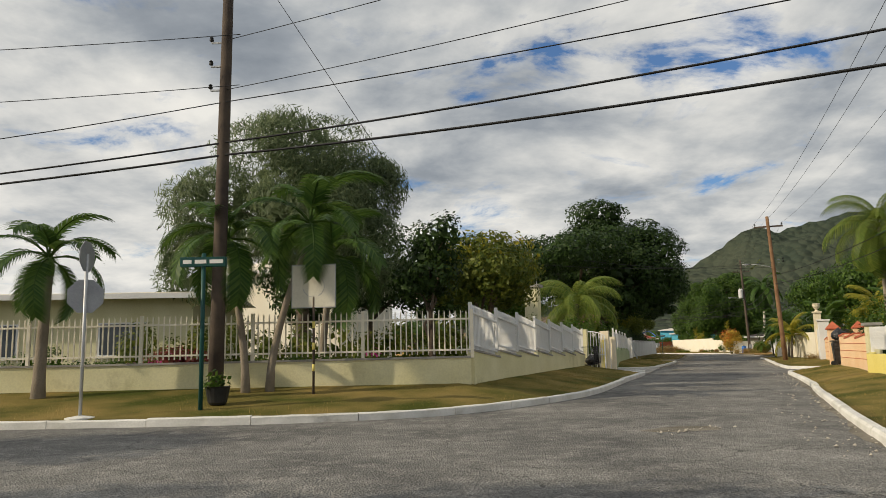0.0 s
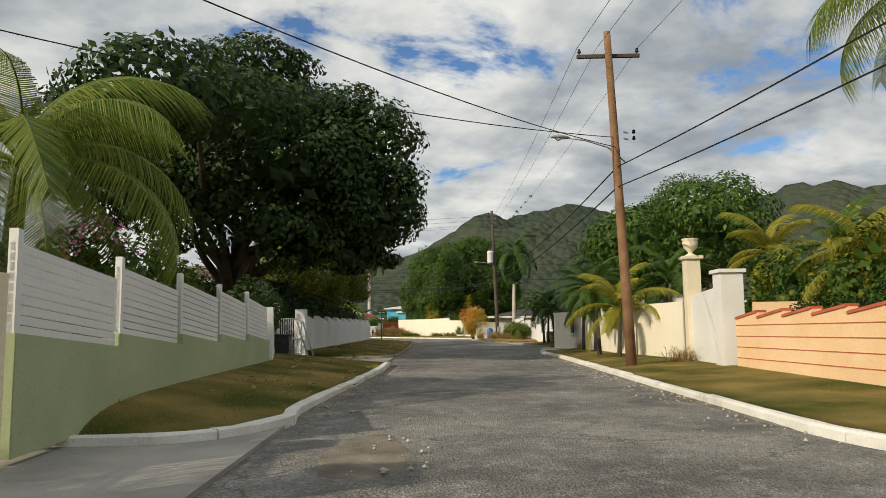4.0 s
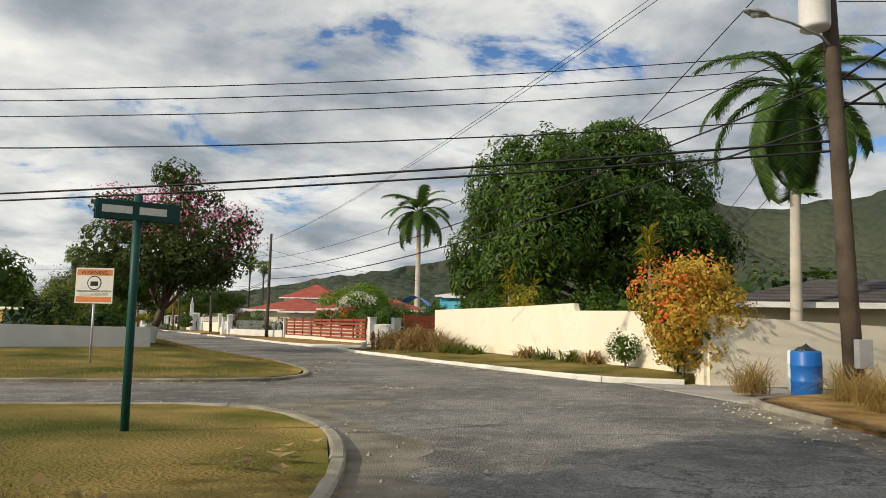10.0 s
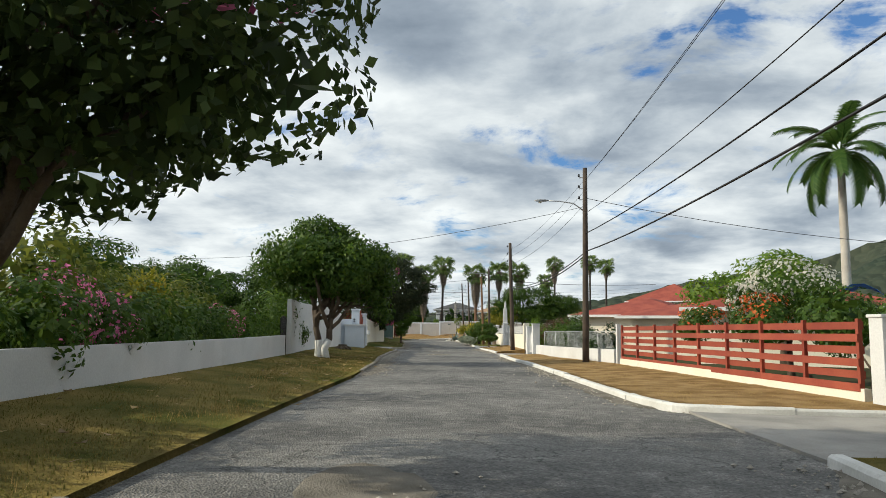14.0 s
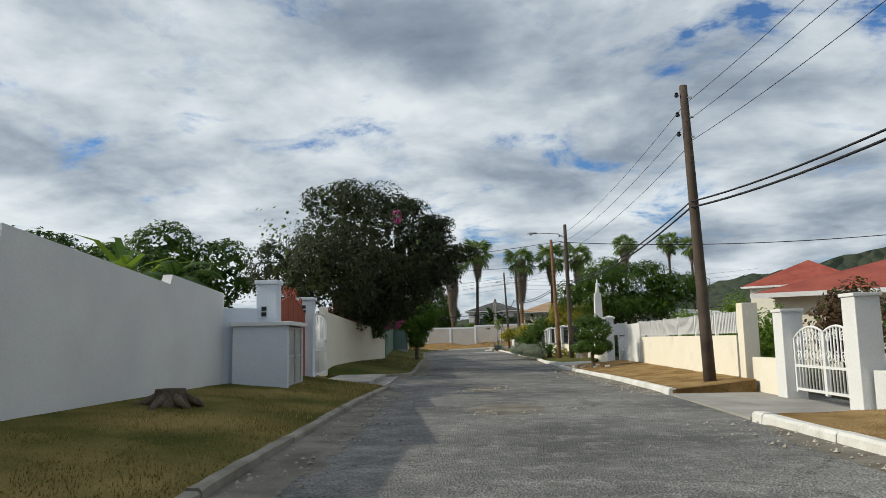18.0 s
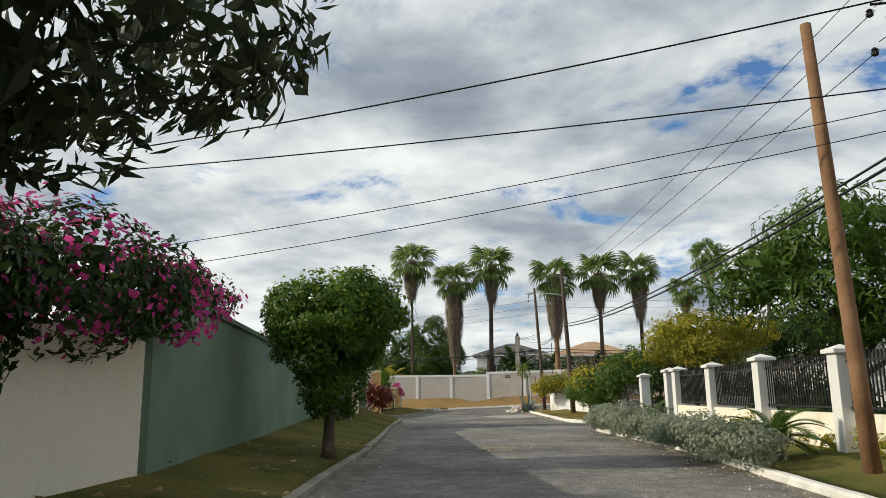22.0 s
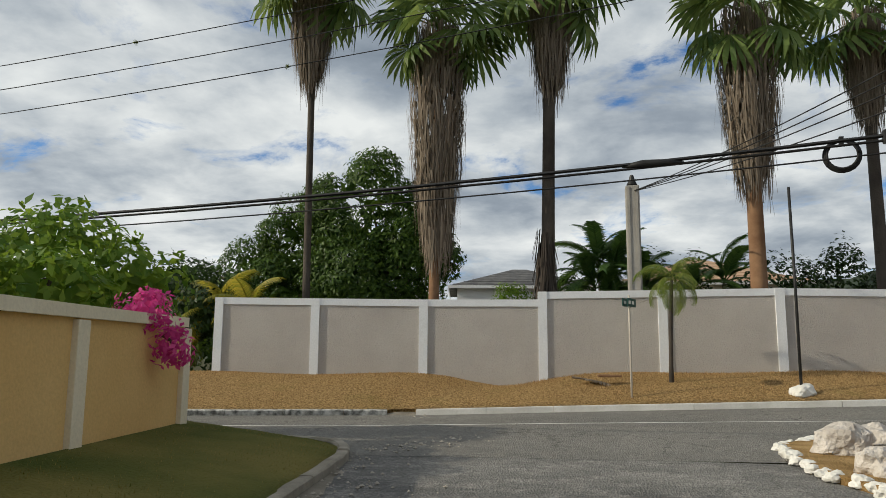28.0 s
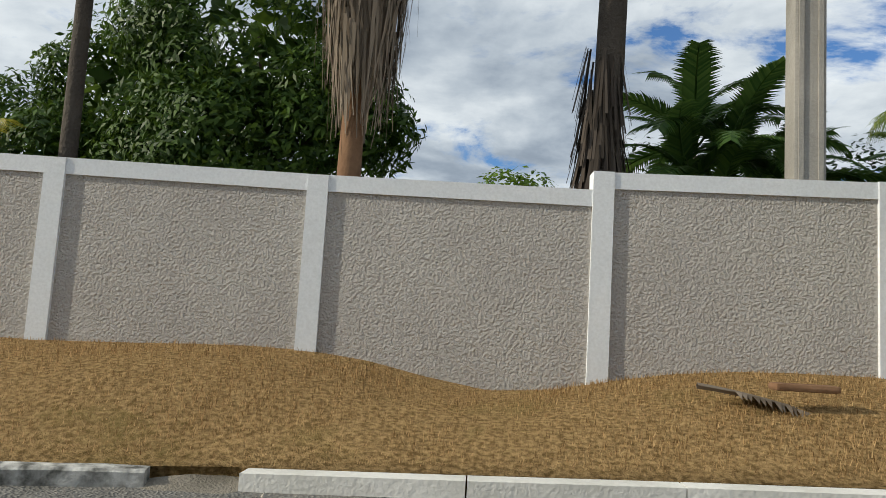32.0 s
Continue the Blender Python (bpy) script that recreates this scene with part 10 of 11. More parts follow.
for s in (0, 1):
    dd = part("door", block(0.12 + 0.9 * s, 0.03, 0.02, 0.99 + 0.9 * s, 0.06, 1.42), M_MESH, o, "grey wire mesh door")
    for a in ((0.12, 0.02, 0.17, 1.42), (0.94, 0.02, 0.99, 1.42), (0.17, 0.02, 0.94, 0.07), (0.17, 1.37, 0.94, 1.42), (0.17, 0.7, 0.94, 0.74)):
        part("frame_bar", block(a[0] + 0.9 * s, 0.0, a[1], a[2] + 0.9 * s, 0.028, a[3]), M_METALG, dd)
part("latch", block(0.94, -0.03, 0.66, 1.06, -0.002, 0.74), M_METALG, o)
pillar("gate_pillar", 13.1, 162.6, 0.2, 2.6, 0.5, M_BLUEW, "tall bluish white gate pillar", 104, M_BLUEW, 0.04, 0.1)
pillar("gate_pillar", 12.4, 166.2, 0.2, 2.4, 0.42, M_BLUEW, "tall bluish white gate pillar with a number plate", 104, M_BLUEW, 0.04, 0.08)
for x, y, zz in ((13.1, 162.6, 2.0), (12.4, 166.2, 2.2)):
    o = thing("number_plaque", "small dark wrought plaque on a gate pillar", "plaque", pose(x + 0.02, y - 0.27, zz, 0, 0, 14))
    for i in range(2):
        part("bar", block(-0.06, -0.03, i * 0.14, 0.06, -0.01, i * 0.14 + 0.1), M_BLACK, o)
m, w = between((13.05, 162.95), (12.45, 165.9), 0.2)
o = thing("sheet_metal_gate", "rust-red sheet metal gate with wrought scrolls on top", "gate", m)
NB = 12
for i in range(NB):
    t = (i + 0.5) / NB
    h = 1.95 + 0.42 * math.sin(math.pi * t)
    part("slat", block(w * i / NB + 0.006, -0.02 - 0.008 * (i % 2), 0.05, w * (i + 1) / NB - 0.006, 0.02, h), M_RUST, o)
tube_part("top_rail", [(w * t, -0.01, 1.97 + 0.42 * math.sin(math.pi * t)) for t in np.linspace(0, 1, 15)], 0.03, M_RUST, o, 6)
for t, r, s in ((0.14, 0.17, 1), (0.34, 0.22, -1), (0.5, 0.16, 1), (0.66, 0.22, 1), (0.86, 0.17, -1)):
    scroll(o, w * t, 2.1 + 0.42 * math.sin(math.pi * t), r, M_RUST, s, 0.018)
bar_gate("foot_gate", (12.35, 166.6), (11.7, 169.1), 0.2, 1.95, 2.05, 1.95, 13, M_WHITE2, "white lattice foot gate with a letter box", 0.014, 0.03, 0.45, 4)
o = thing("letter_box", "white metal letter box hung on a gate", "letter box", pose(12.3, 167.3, 1.15, 0, 0, 104))
part("case", block(-0.14, -0.2, 0, 0.14, -0.06, 0.3, 0.03), M_WHITE2, o)
part("slot", block(-0.09, -0.206, 0.2, 0.09, -0.199, 0.225), M_BLACK, o)
wall_run("boundary_wall", [(12.4, 161.5, 0.3, 2.2), (12.9, 162.4, 0.3, 2.2)], M_BLUEW, "bluish white wall behind the bin store", 0.18)
o = thing("entry_step", "worn concrete slab before the gate", "step", pose(13.1, 168.6, 0.05, 0, 0, 104))
part("slab", block(-3.0, -0.7, -0.1, 1.6, 0.9, 0.16, 0.03), M_CONCRETE, o)
o = thing("tree_stump", "weathered grey tree stump with spreading roots", "stump", Matrix.Translation((14.4, 156.9, 0.3)))
v, f = lathe([(0.42, -0.1), (0.34, 0.08), (0.27, 0.2), (0.25, 0.3), (0.2, 0.27), (0.08, 0.22)], 14)
link_mesh("bole", v, f, M_BARK, o)
for i in range(7):
    a = i * 0.9 + 0.3
    l = 0.55 + 0.3 * (i % 3)
    tube_part("root", [(0.2 * math.cos(a), 0.2 * math.sin(a), 0.16), (0.45 * math.cos(a), 0.45 * math.sin(a), 0.07), (l * math.cos(a + 0.2), l * math.sin(a + 0.2), -0.05)], [0.1, 0.07, 0.03], M_BARK, o, 6)

# second road, right: chain link, gate, balustrade, railings
m, w = between((30.4, 146.6), (26.4, 157.6), 0.55)
o = thing("chain_link_fence", "galvanised chain link fence on a low white wall", "fence", m)
for i in range(6):
    tube_part("post", [(w * i / 5, 0, -0.2), (w * i / 5, 0, 0.95)], 0.022, M_METALG, o, 6)
tube_part("top_rail", [(0, 0, 0.93), (w, 0, 0.93)], 0.016, M_METALG, o, 6)
wv, wf = [], []
for s in (1, -1):
    for i in range(int((w + 0.9) / 0.1)):
        x0 = i * 0.1 - (0.9 if s > 0 else 0.0)
        a, b = Vector((x0 if s > 0 else x0, 0.004 * s, 0.0)), Vector((x0 + 0.9, 0.004 * s, 0.9))
        if s < 0:
            a.z, b.z = 0.9, 0.0
        if a.x < 0 or b.x > w:
            continue
        tv, tf = tube([a, b], 0.004, 3, False)
        k = len(wv)
        wv += tv
        wf += [tuple(n + k for n in q) for q in tf]
tagged(link_mesh("wire_mesh", wv, wf, M_METALG, o), "diamond wire mesh", kind="stuff")
bar_gate("drive_gate", (25.6, 159.85), (25.36, 160.95), 0.08, 1.15, 1.35, 1.25, 9, M_WHITE2, "white ornamental iron drive gate leaf", 0.016, 0.03, 0.5, 4)
bar_gate("drive_gate", (25.35, 161.0), (25.07, 162.15), 0.08, 1.25, 1.35, 1.15, 9, M_WHITE2, "white ornamental iron drive gate leaf", 0.016, 0.03, 0.5, 4)
picket_panels("balustrade", (24.4, 164.9), (22.0, 176.0), 6, 1.3, 1.3, 1.85, 1.85, 0.0, 0.12, M_WHITE2, "white painted metal balustrade on a cream wall", pw=0.05, point=False)
picket_panels("balustrade", (21.3, 179.6), (20.5, 182.6), 2, 1.35, 1.35, 1.9, 1.9, 0.0, 0.12, M_WHITE2, "white painted metal balustrade on a cream wall", pw=0.05, point=False)
picket_panels("balustrade", (20.3, 183.2), (18.85, 187.9), 2, 1.32, 1.32, 1.78, 1.78, 0.0, 0.12, M_WHITE2, "white painted metal balustrade on a cream wall", pw=0.05, point=False)
bar_gate("foot_gate", (21.25, 179.7), (20.9, 181.1), 0.1, 1.2, 1.25, 1.2, 10, M_WHITE2, "white ornamental foot gate in the wall", 0.014, 0.028, 0.5, 3)
POSTS = [(20.4, 182.9, 2.35), (18.73, 188.2, 2.16), (17.6, 192.4, 2.16), (16.7, 196.1, 2.18), (15.85, 199.8, 2.15), (15.0, 203.3, 2.15), (14.75, 204.3, 2.15), (13.8, 209.6, 2.1)]
for x, y, h in POSTS:
    pillar("wall_post", x, y, 0.15, h - 0.3, 0.36, M_WHITE, "white square wall post with a peaked cap", 105, M_WHITE2, 0.07, 0.08, 0.09)
for (ax, ay, ah), (bx, by, bh) in zip(POSTS[1:-2], POSTS[2:-2]):
    m, w = between((ax, ay), (bx, by), 0.9)
    o = thing("iron_railing", "black iron railing between white posts", "railing", m, "railings between the posts")
    for z in (0.12, 0.95):
        part("rail", block(0.18, -0.02, z - 0.02, w - 0.18, 0.02, z + 0.02), M_BLACK, o)
    n = int(w / 0.12)
    first = None
    for i in range(2, n - 1):
        x = w * i / n
        if first is None:
            first = part("bar", block(-0.012, -0.012, 0.06, 0.012, 0.012, 1.12), M_BLACK, o)
            first.matrix_basis = Matrix.Translation((x, 0, 0))
        else:
            again("bar", first, Matrix.Translation((x, 0, 0)), o)
pillar("wall_post", 15.25, 210.0, 0.15, 1.8, 0.36, M_WHITE, "white square gate post with a peaked cap", 105, M_WHITE2, 0.07, 0.08, 0.09)
bar_gate("drive_gate", (14.0, 209.65), (15.05, 209.95), 0.1, 1.45, 1.55, 1.45, 11, M_BLACK, "black iron gate between white posts", 0.012, 0.025, 0.55)
bar_gate("railing_panel", (12.95, 212.6), (13.7, 209.9), 0.1, 1.5, 1.5, 1.5, 20, M_BLACK, "black iron railing beside the gate post", 0.012, 0.025, 0.55)
wall_run("boundary_wall", [(15.4, 210.05, 0.2, 1.1), (20.0, 211.2, 0.2, 1.1)], M_WHITE, "low white wall beyond the gate post", 0.2)
hedge("hedge", [(14.2, 213.0, 0.2), (17.0, 213.4, 0.2), (21.0, 213.8, 0.2)], 1.4, 2.6, L_DARK, "dark garden shrubs behind the iron gate", 0.14, 1.4, 708, 0.15)
o = thing("garden_monument", "white stepped monument with a plain figure on top", "monument", pose(19.55, 188.4, 0.2, 0, 0, 14))
part("plinth", block(-0.42, -0.42, -0.3, 0.42, 0.42, 1.5, 0.02), M_WHITE2, o)
part("step", block(-0.33, -0.33, 1.5, 0.33, 0.33, 1.95, 0.02), M_WHITE2, o)
bm = bmesh.new()
r = bmesh.ops.create_cube(bm, size=1.0)
for v in r["verts"]:
    k = 0.22 if v.co.z < 0 else 0.17
    v.co = Vector((v.co.x * 2 * k, v.co.y * 2 * k, 1.95 + (v.co.z + 0.5) * 1.65))
part("shaft", bm, M_WHITE2, o)
v, f = lathe([(0.12, 0), (0.11, 0.2), (0.07, 0.42), (0.085, 0.53), (0.035, 0.62), (0.045, 0.68), (0.035, 0.75), (0.012, 0.78)], 14)
o = link_mesh("statue", v, f, M_WHITE2, None, "", True)
o.matrix_basis = pose(19.55, 188.4, 3.8, 0, 0, 14)
tagged(o, "plain white statue on a tapered shaft", "statue")
drum(18.6, 187.1, 0.17, 0.27, 0.75, M_GREYPL, "grey plastic dustbin on the verge", "dustbin")
o = thing("log_block", "short cut log standing on the verge", "log", Matrix.Translation((18.8, 186.3, 0.17)))
v, f = lathe([(0.2, -0.05), (0.19, 0.1), (0.18, 0.38), (0.15, 0.39), (0.01, 0.385)], 12)
link_mesh("log", v, f, M_TIMBER, o)
wheelie(14.9, 206.6, 0.1, 105, M_BLUEPL, "bright blue wheeled bin by the drive", 1.0)
for i in range(9):
    a = i / 9 * 2 * math.pi
    rock("edging_stone", 20.1 + 0.75 * math.cos(a), 175.4 + 0.75 * math.sin(a), 0.17, 0.055 + 0.02 * (i % 3), 40 + i, M_ROCK, "small pale stone ringing a clipped tree", 0.7, "stones round the tree")

# second road, left: shed and garden gate
m, w = between((2.1, 202.55), (3.37, 202.9), 0.62)
o = thing("board_screen", "sage green board screen with pale pickets against the wall", "screen", m)
for i in range(10):
    part("board", block(w * i / 10 + 0.006, -0.02 + 0.03 * (i % 2), 0.05, w * (i + 1) / 10 - 0.006, 0.01 + 0.03 * (i % 2), 1.6), M_SAGEWOOD, o)
for z in (0.25, 0.85, 1.4):
    part("rail", block(0, 0.045, z, w, 0.085, z + 0.08), M_SAGEWOOD, o)
part("base", block(-0.03, -0.05, -0.15, w + 0.04, 0.1, 0.06, 0.01), M_CONCRETE, o)
m, w = between((3.4, 202.93), (2.8, 205.05), 0.62)
o = thing("picket_screen", "weathered pale picket panel beside the green board screen", "screen", m)
for i in range(11):
    part("picket", block(w * i / 11 + 0.02, -0.02, 0.04, w * (i + 1) / 11 - 0.045, 0.005, 1.6 - 0.02 * (i % 3), 0.004), M_OCHRETRIM, o)
for z in (0.25, 0.85, 1.4):
    part("rail", block(0, 0.01, z, w, 0.05, z + 0.08), M_SAGEWOOD, o)
bar_gate("garden_gate", (-0.75, 217.25), (-0.2, 217.5), 0.35, 1.35, 1.6, 0.7, 5, M_BLACK, "black iron cage with an arched top beside the drive", 0.012, 0.03, 0.5)

# corner bed at the junction
BED = [(3.8, 235.2), (3.6, 233.6), (3.6, 231.9), (4.0, 230.2), (4.6, 229.0), (5.6, 229.0), (7.0, 229.9), (7.9, 231.4), (7.6, 233.6), (6.4, 235.4), (4.6, 236.2)]
sheet("planting_bed", BED, 0.10, M_DRY, "dry earth and straw in a corner bed", "flower bed")
rngb = np.random.default_rng(77)
ring = resample([Vector((x, y, 0)) for x, y in BED + BED[:1]], 0.36)
for i, p in enumerate(ring[:-1]):
    rock("edging_stone", p.x + 0.05 * rngb.normal(), p.y + 0.05 * rngb.normal(), 0.02, 0.09 + 0.045 * rngb.random(), 100 + i, M_KERB, "whitewashed stone edging a corner bed", 0.75, "stones edging the bed")
for i, (x, y, r) in enumerate(((4.4, 231.1, 0.36), (4.8, 231.7, 0.28), (4.15, 232.0, 0.27), (4.9, 230.8, 0.25), (4.6, 230.3, 0.2), (5.0, 234.6, 0.32), (4.3, 234.0, 0.36), (5.3, 232.0, 0.22), (5.5, 235.0, 0.3))):
    rock("limestone_rock", x, y, 0.1, r, 7 + i * 3, M_ROCK, "pitted pale limestone rock in the corner bed", 0.85, "rocks in the bed")
o = thing("timber_stump", "rough weathered timber stump post", "post", Matrix.Translation((5.15, 228.6 + 0.8, 0.08)))
tube_part("post", [(0, 0, -0.1), (0.02, 0, 0.3), (-0.02, 0.02, 0.62)], [0.13, 0.11, 0.10], M_TIMBER, o, 9)
tube_part("branch_stub", [(0, 0, 0.4), (0.12, 0.02, 0.5), (0.17, 0.03, 0.6)], [0.07, 0.06, 0.05], M_TIMBER, o, 7)
o = thing("sign_frame", "empty rusty sign frame on thin posts", "sign", pose(5.2, 233.2, 0.1, 0, 0, 10))
part("post", block(-0.02, -0.02, -0.1, 0.02, 0.02, 2.45), M_HYDRANT, o)
part("post", block(-0.26, -0.02, -0.1, -0.22, 0.02, 2.45), M_GREENSIGN, o)
for a in ((-0.06, 1.55, 0.36, 1.6), (-0.06, 2.4, 0.36, 2.45), (0.31, 1.6, 0.36, 2.4)):
    part("frame_bar", block(a[0], -0.05, a[1], a[2], -0.021, a[3]), M_HYDRANT, o)
part("cap_plate", block(-0.32, -0.02, 2.45, -0.16, 0.02, 2.53), M_GREENSIGN, o, "small green plate")
# curved white name wall with scrolled lettering
nv = spline([(7.0, 231.0, 0), (7.6, 229.6, 0), (8.6, 228.4, 0), (9.8, 227.6, 0)], 0.4)
o = thing("name_wall", "curved white garden wall with dark scrolled lettering", "wall", kind="structure")
for i, (a, b) in enumerate(zip(nv, nv[1:])):
    link_mesh("wall_segment", *prism((a.x, a.y), (b.x, b.y), 0.22, -0.1, -0.1, 2.0 - 0.04 * i, 2.0 - 0.04 * (i + 1)), M_WHITE2, o)
for i in range(9):
    t = 0.1 + 0.08 * i
    k = t * (len(nv) - 1)
    a, b = nv[int(k)], nv[min(int(k) + 1, len(nv) - 1)]
    c = a.lerp(b, k - int(k))
    m, w = between((c.x, c.y), (c.x + (b - a).x, c.y + (b - a).y), 1.42)
    s = thing("letter_scroll", "dark wrought scroll lettering on the white wall", "lettering", m, "scrolls of the lettering")
    r = 0.16 if i in (0, 5) else 0.09
    pts = [(0.8 * r * math.cos(u), -0.14, r * math.sin(u * 1.5 + i)) for u in np.linspace(0, 4.5, 14)]
    tube_part("stroke", pts, 0.014, M_BLACK, s, 5)
o = thing("garden_lamp_post", "thin black lamp post on a white stone base", "lamp post", Matrix.Translation((5.75, 241.6, 0.6)))
tube_part("post", [(0, 0, 0), (0.01, 0, 2.5), (0.0, 0, 5.0)], 0.035, M_BLACK, o, 8)
rock("base_stone", 5.75, 241.55, 0.55, 0.28, 61, M_KERB, "whitewashed stone at the foot of a post", 0.7)
pf = frond_mesh(1.5, 0.2, 24, 0.35, L_DEAD, name="leaflets")
o = thing("fallen_frond", "dried fallen palm frond lying on the bank", "palm frond", pose(0.4, 242.25, 0.92, 0, 58, 5))
k = new("frond", pf if isinstance(pf, bpy.types.Mesh) else pf.data)
k.parent = o
o = thing("dry_leaf_sheath", "curled dry palm leaf sheath on the bank", "palm frond", pose(1.35, 242.2, 0.93, 0, 0, 8))
part("sheath", block(-0.3, -0.1, 0.0, 0.3, 0.1, 0.07, 0.03), M_WOODPOLE, o)

# ---- worn road edges: gravel strips, loose stones, patches and potholes ----
def edge_strip(pts, w0, w1, seed, label="gravelly worn edge of the road"):
    """A ragged low strip of gravel along a kerb, thickness a few millimetres."""
    rng = np.random.default_rng(seed)
    P = resample([Vector((x, y, 0)) for x, y in pts], 0.35)
    v, f = [], []
    for i, p in enumerate(P):
        d = (P[min(i + 1, len(P) - 1)] - P[max(i - 1, 0)]).normalized()
        n = Vector((d.y, -d.x, 0))
        end = min(1.0, i / 6, (len(P) - 1 - i) / 6)
        wa = (w0 + (w1 - w0) * (0.5 + 0.5 * noise.noise(Vector((i * 0.13, seed, 0))) + 0.35 * rng.random())) * max(0.08, end)
        for k in range(4):
            t = k / 3
            q = p + n * (wa * t)
            v.append((q.x, q.y, 0.018 * (1 - t) + 0.012 if k < 3 else 0.003))
    for i in range(len(P) - 1):
        for k in range(3):
            a = i * 4 + k
            f.append((a, a + 1, a + 5, a + 4))
    tagged(link_mesh("road_edge", v, f, M_DIRT), label, "gravel", kind="structure")


def loose_stones(pts, spread, n, seed, rmin=0.012, rmax=0.04, label="loose pale gravel along the road edge"):
    rng = np.random.default_rng(seed)
    P = resample([Vector((x, y, 0)) for x, y in pts], 0.5)
    base = [(1, 0, 0), (0, 1, 0), (-1, 0, 0), (0, -1, 0), (0, 0, 0.8), (0, 0, -0.5)]
    face = [(0, 1, 4), (1, 2, 4), (2, 3, 4), (3, 0, 4), (1, 0, 5), (2, 1, 5), (3, 2, 5), (0, 3, 5)]
    v, f = [], []
    for _ in range(n):
        i = rng.integers(0, len(P) - 1)
        p = P[i].lerp(P[i + 1], rng.random())
        d = (P[i + 1] - P[i]).normalized()
        o = abs(rng.normal()) * spread
        c = p + Vector((d.y, -d.x, 0)) * o
        r = rmin + (rmax - rmin) * rng.random() ** 2.5
        k = len(v)
        for b in base:
            v.append((c.x + b[0] * r * (0.7 + 0.6 * rng.random()), c.y + b[1] * r * (0.7 + 0.6 * rng.random()), 0.012 + (b[2] + 0.3) * r * (0.7 + 0.5 * rng.random())))
        f += [tuple(x + k for x in q) for q in face]
    tagged(link_mesh("gravel", v, f, M_GRAVEL), label, "gravel", kind="stuff")


# the road lies to the right of a line walked backwards on the left side, forwards on the right is to its left
for i, (ln, a, b, n) in enumerate(((LK3, 0.3, 1.3, 900), (LK4[10:], 0.25, 0.9, 900), (LK5[2:], 0.2, 0.8, 600), (LK2[2:], 0.1, 0.45, 300), (LK4[:9], 0.1, 0.5, 300), (LK6[2:6], 0.1, 0.4, 250))):
    edge_strip(ln, a, b, 300 + i)
    loose_stones(ln, 0.55, n, 310 + i)
for i, (ln, a, b, n) in enumerate(((RK4[1:], 0.3, 1.1, 700), (RK5[1:], 0.2, 0.9, 900), (RK6[1:], 0.15, 0.7, 600), (RK7[:-1], 0.2, 0.8, 600), (RK3[1:-1], 0.2, 0.7, 300), (RK2[2:-2], 0.1, 0.4, 400), (RK8[1:-1], 0.1, 0.5, 300), (RK9[1:], 0.3, 0.9, 400), (RK1, 0.05, 0.3, 250))):
    edge_strip(ln[::-1], a, b, 320 + i)
    loose_stones(ln[::-1], 0.5, n, 340 + i)
loose_stones([(-2.6, 233.4), (-1.0, 236.4), (-3.4, 240.1)], 0.5, 250, 360)
v, f = [], []
for i in range(11):
    for j in range(7):
        x, y = -4.35 + 0.125 * i, 240.0 + 0.15 * j
        k = max(0.0, 1 - ((i - 5) / 5.2) ** 2)
        v.append((x, y, -0.03 + rise(x) + 0.15 * k * min(1.0, j / 4) + 0.025 * nz(x, y, 4.0)))
for i in range(10):
    for j in range(6):
        a = i * 7 + j
        f.append((a, a + 7, a + 8, a + 1))
tagged(link_mesh("earth_spill", v, f, M_DIRT, None, "", True), "crumbled earth and grit where the kerb is broken", "earth", kind="structure")
loose_stones([(-6.5, 240.6), (-2.5, 240.6)][::-1], 0.3, 260, 361, label="loose rubble in the broken kerb")


def patch(name, x, y, rx, ry, yaw, seed, material, label, z=0.004, h=0.006):
    """An irregular thin mend or broken spot in the asphalt."""
    v = []
    n = 26
    for ring, k, zz in ((0, 1.0, z - 0.003), (1, 0.94, z + h)):
        for i in range(n):
            a = 2 * math.pi * i / n
            r = k * (1 + 0.28 * noise.noise(Vector((math.cos(a) * 1.6, math.sin(a) * 1.6, seed))) + 0.12 * noise.noise(Vector((math.cos(a) * 5, math.sin(a) * 5, seed))))
            v.append((rx * r * math.cos(a), ry * r * math.sin(a), zz))
    f = [tuple(n + i for i in range(n))] + [(i, (i + 1) % n, n + (i + 1) % n, n + i) for i in range(n)]
    o = link_mesh(name, v, f, material)
    o.matrix_basis = pose(x, y, 0, 0, 0, yaw)
    return tagged(o, label, "road patch", kind="structure")


for i, (x, y, rx, ry, yw) in enumerate(((3.8, 12.0, 0.7, 0.3, 15), (28.3, 88.6, 0.9, 1.6, -15), (29.8, 97.5, 1.4, 0.7, 20), (31.4, 101.0, 0.9, 0.6, 0), (30.8, 111.5, 0.7, 1.2, 10), (28.2, 121.2, 0.6, 1.3, 14), (19.6, 160.0, 0.8, 1.1, 14), (17.9, 165.5, 0.5, 0.9, 14), (10.2, 196.5, 0.6, 1.3, 14), (14.6, 178.0, 0.7, 1.2, 14), (22.0, 61.0, 0.5, 1.6, -20), (12.6, 40.2, 0.5, 1.2, -20))):
    patch("pothole_fill", x, y, rx, ry, yw, i * 1.7, M_DIRT, "broken pale patch in the asphalt")
    loose_stones([(x - rx, y - ry), (x + rx, y + ry)], 0.5 * min(rx, ry) + 0.2, 22, 380 + i)

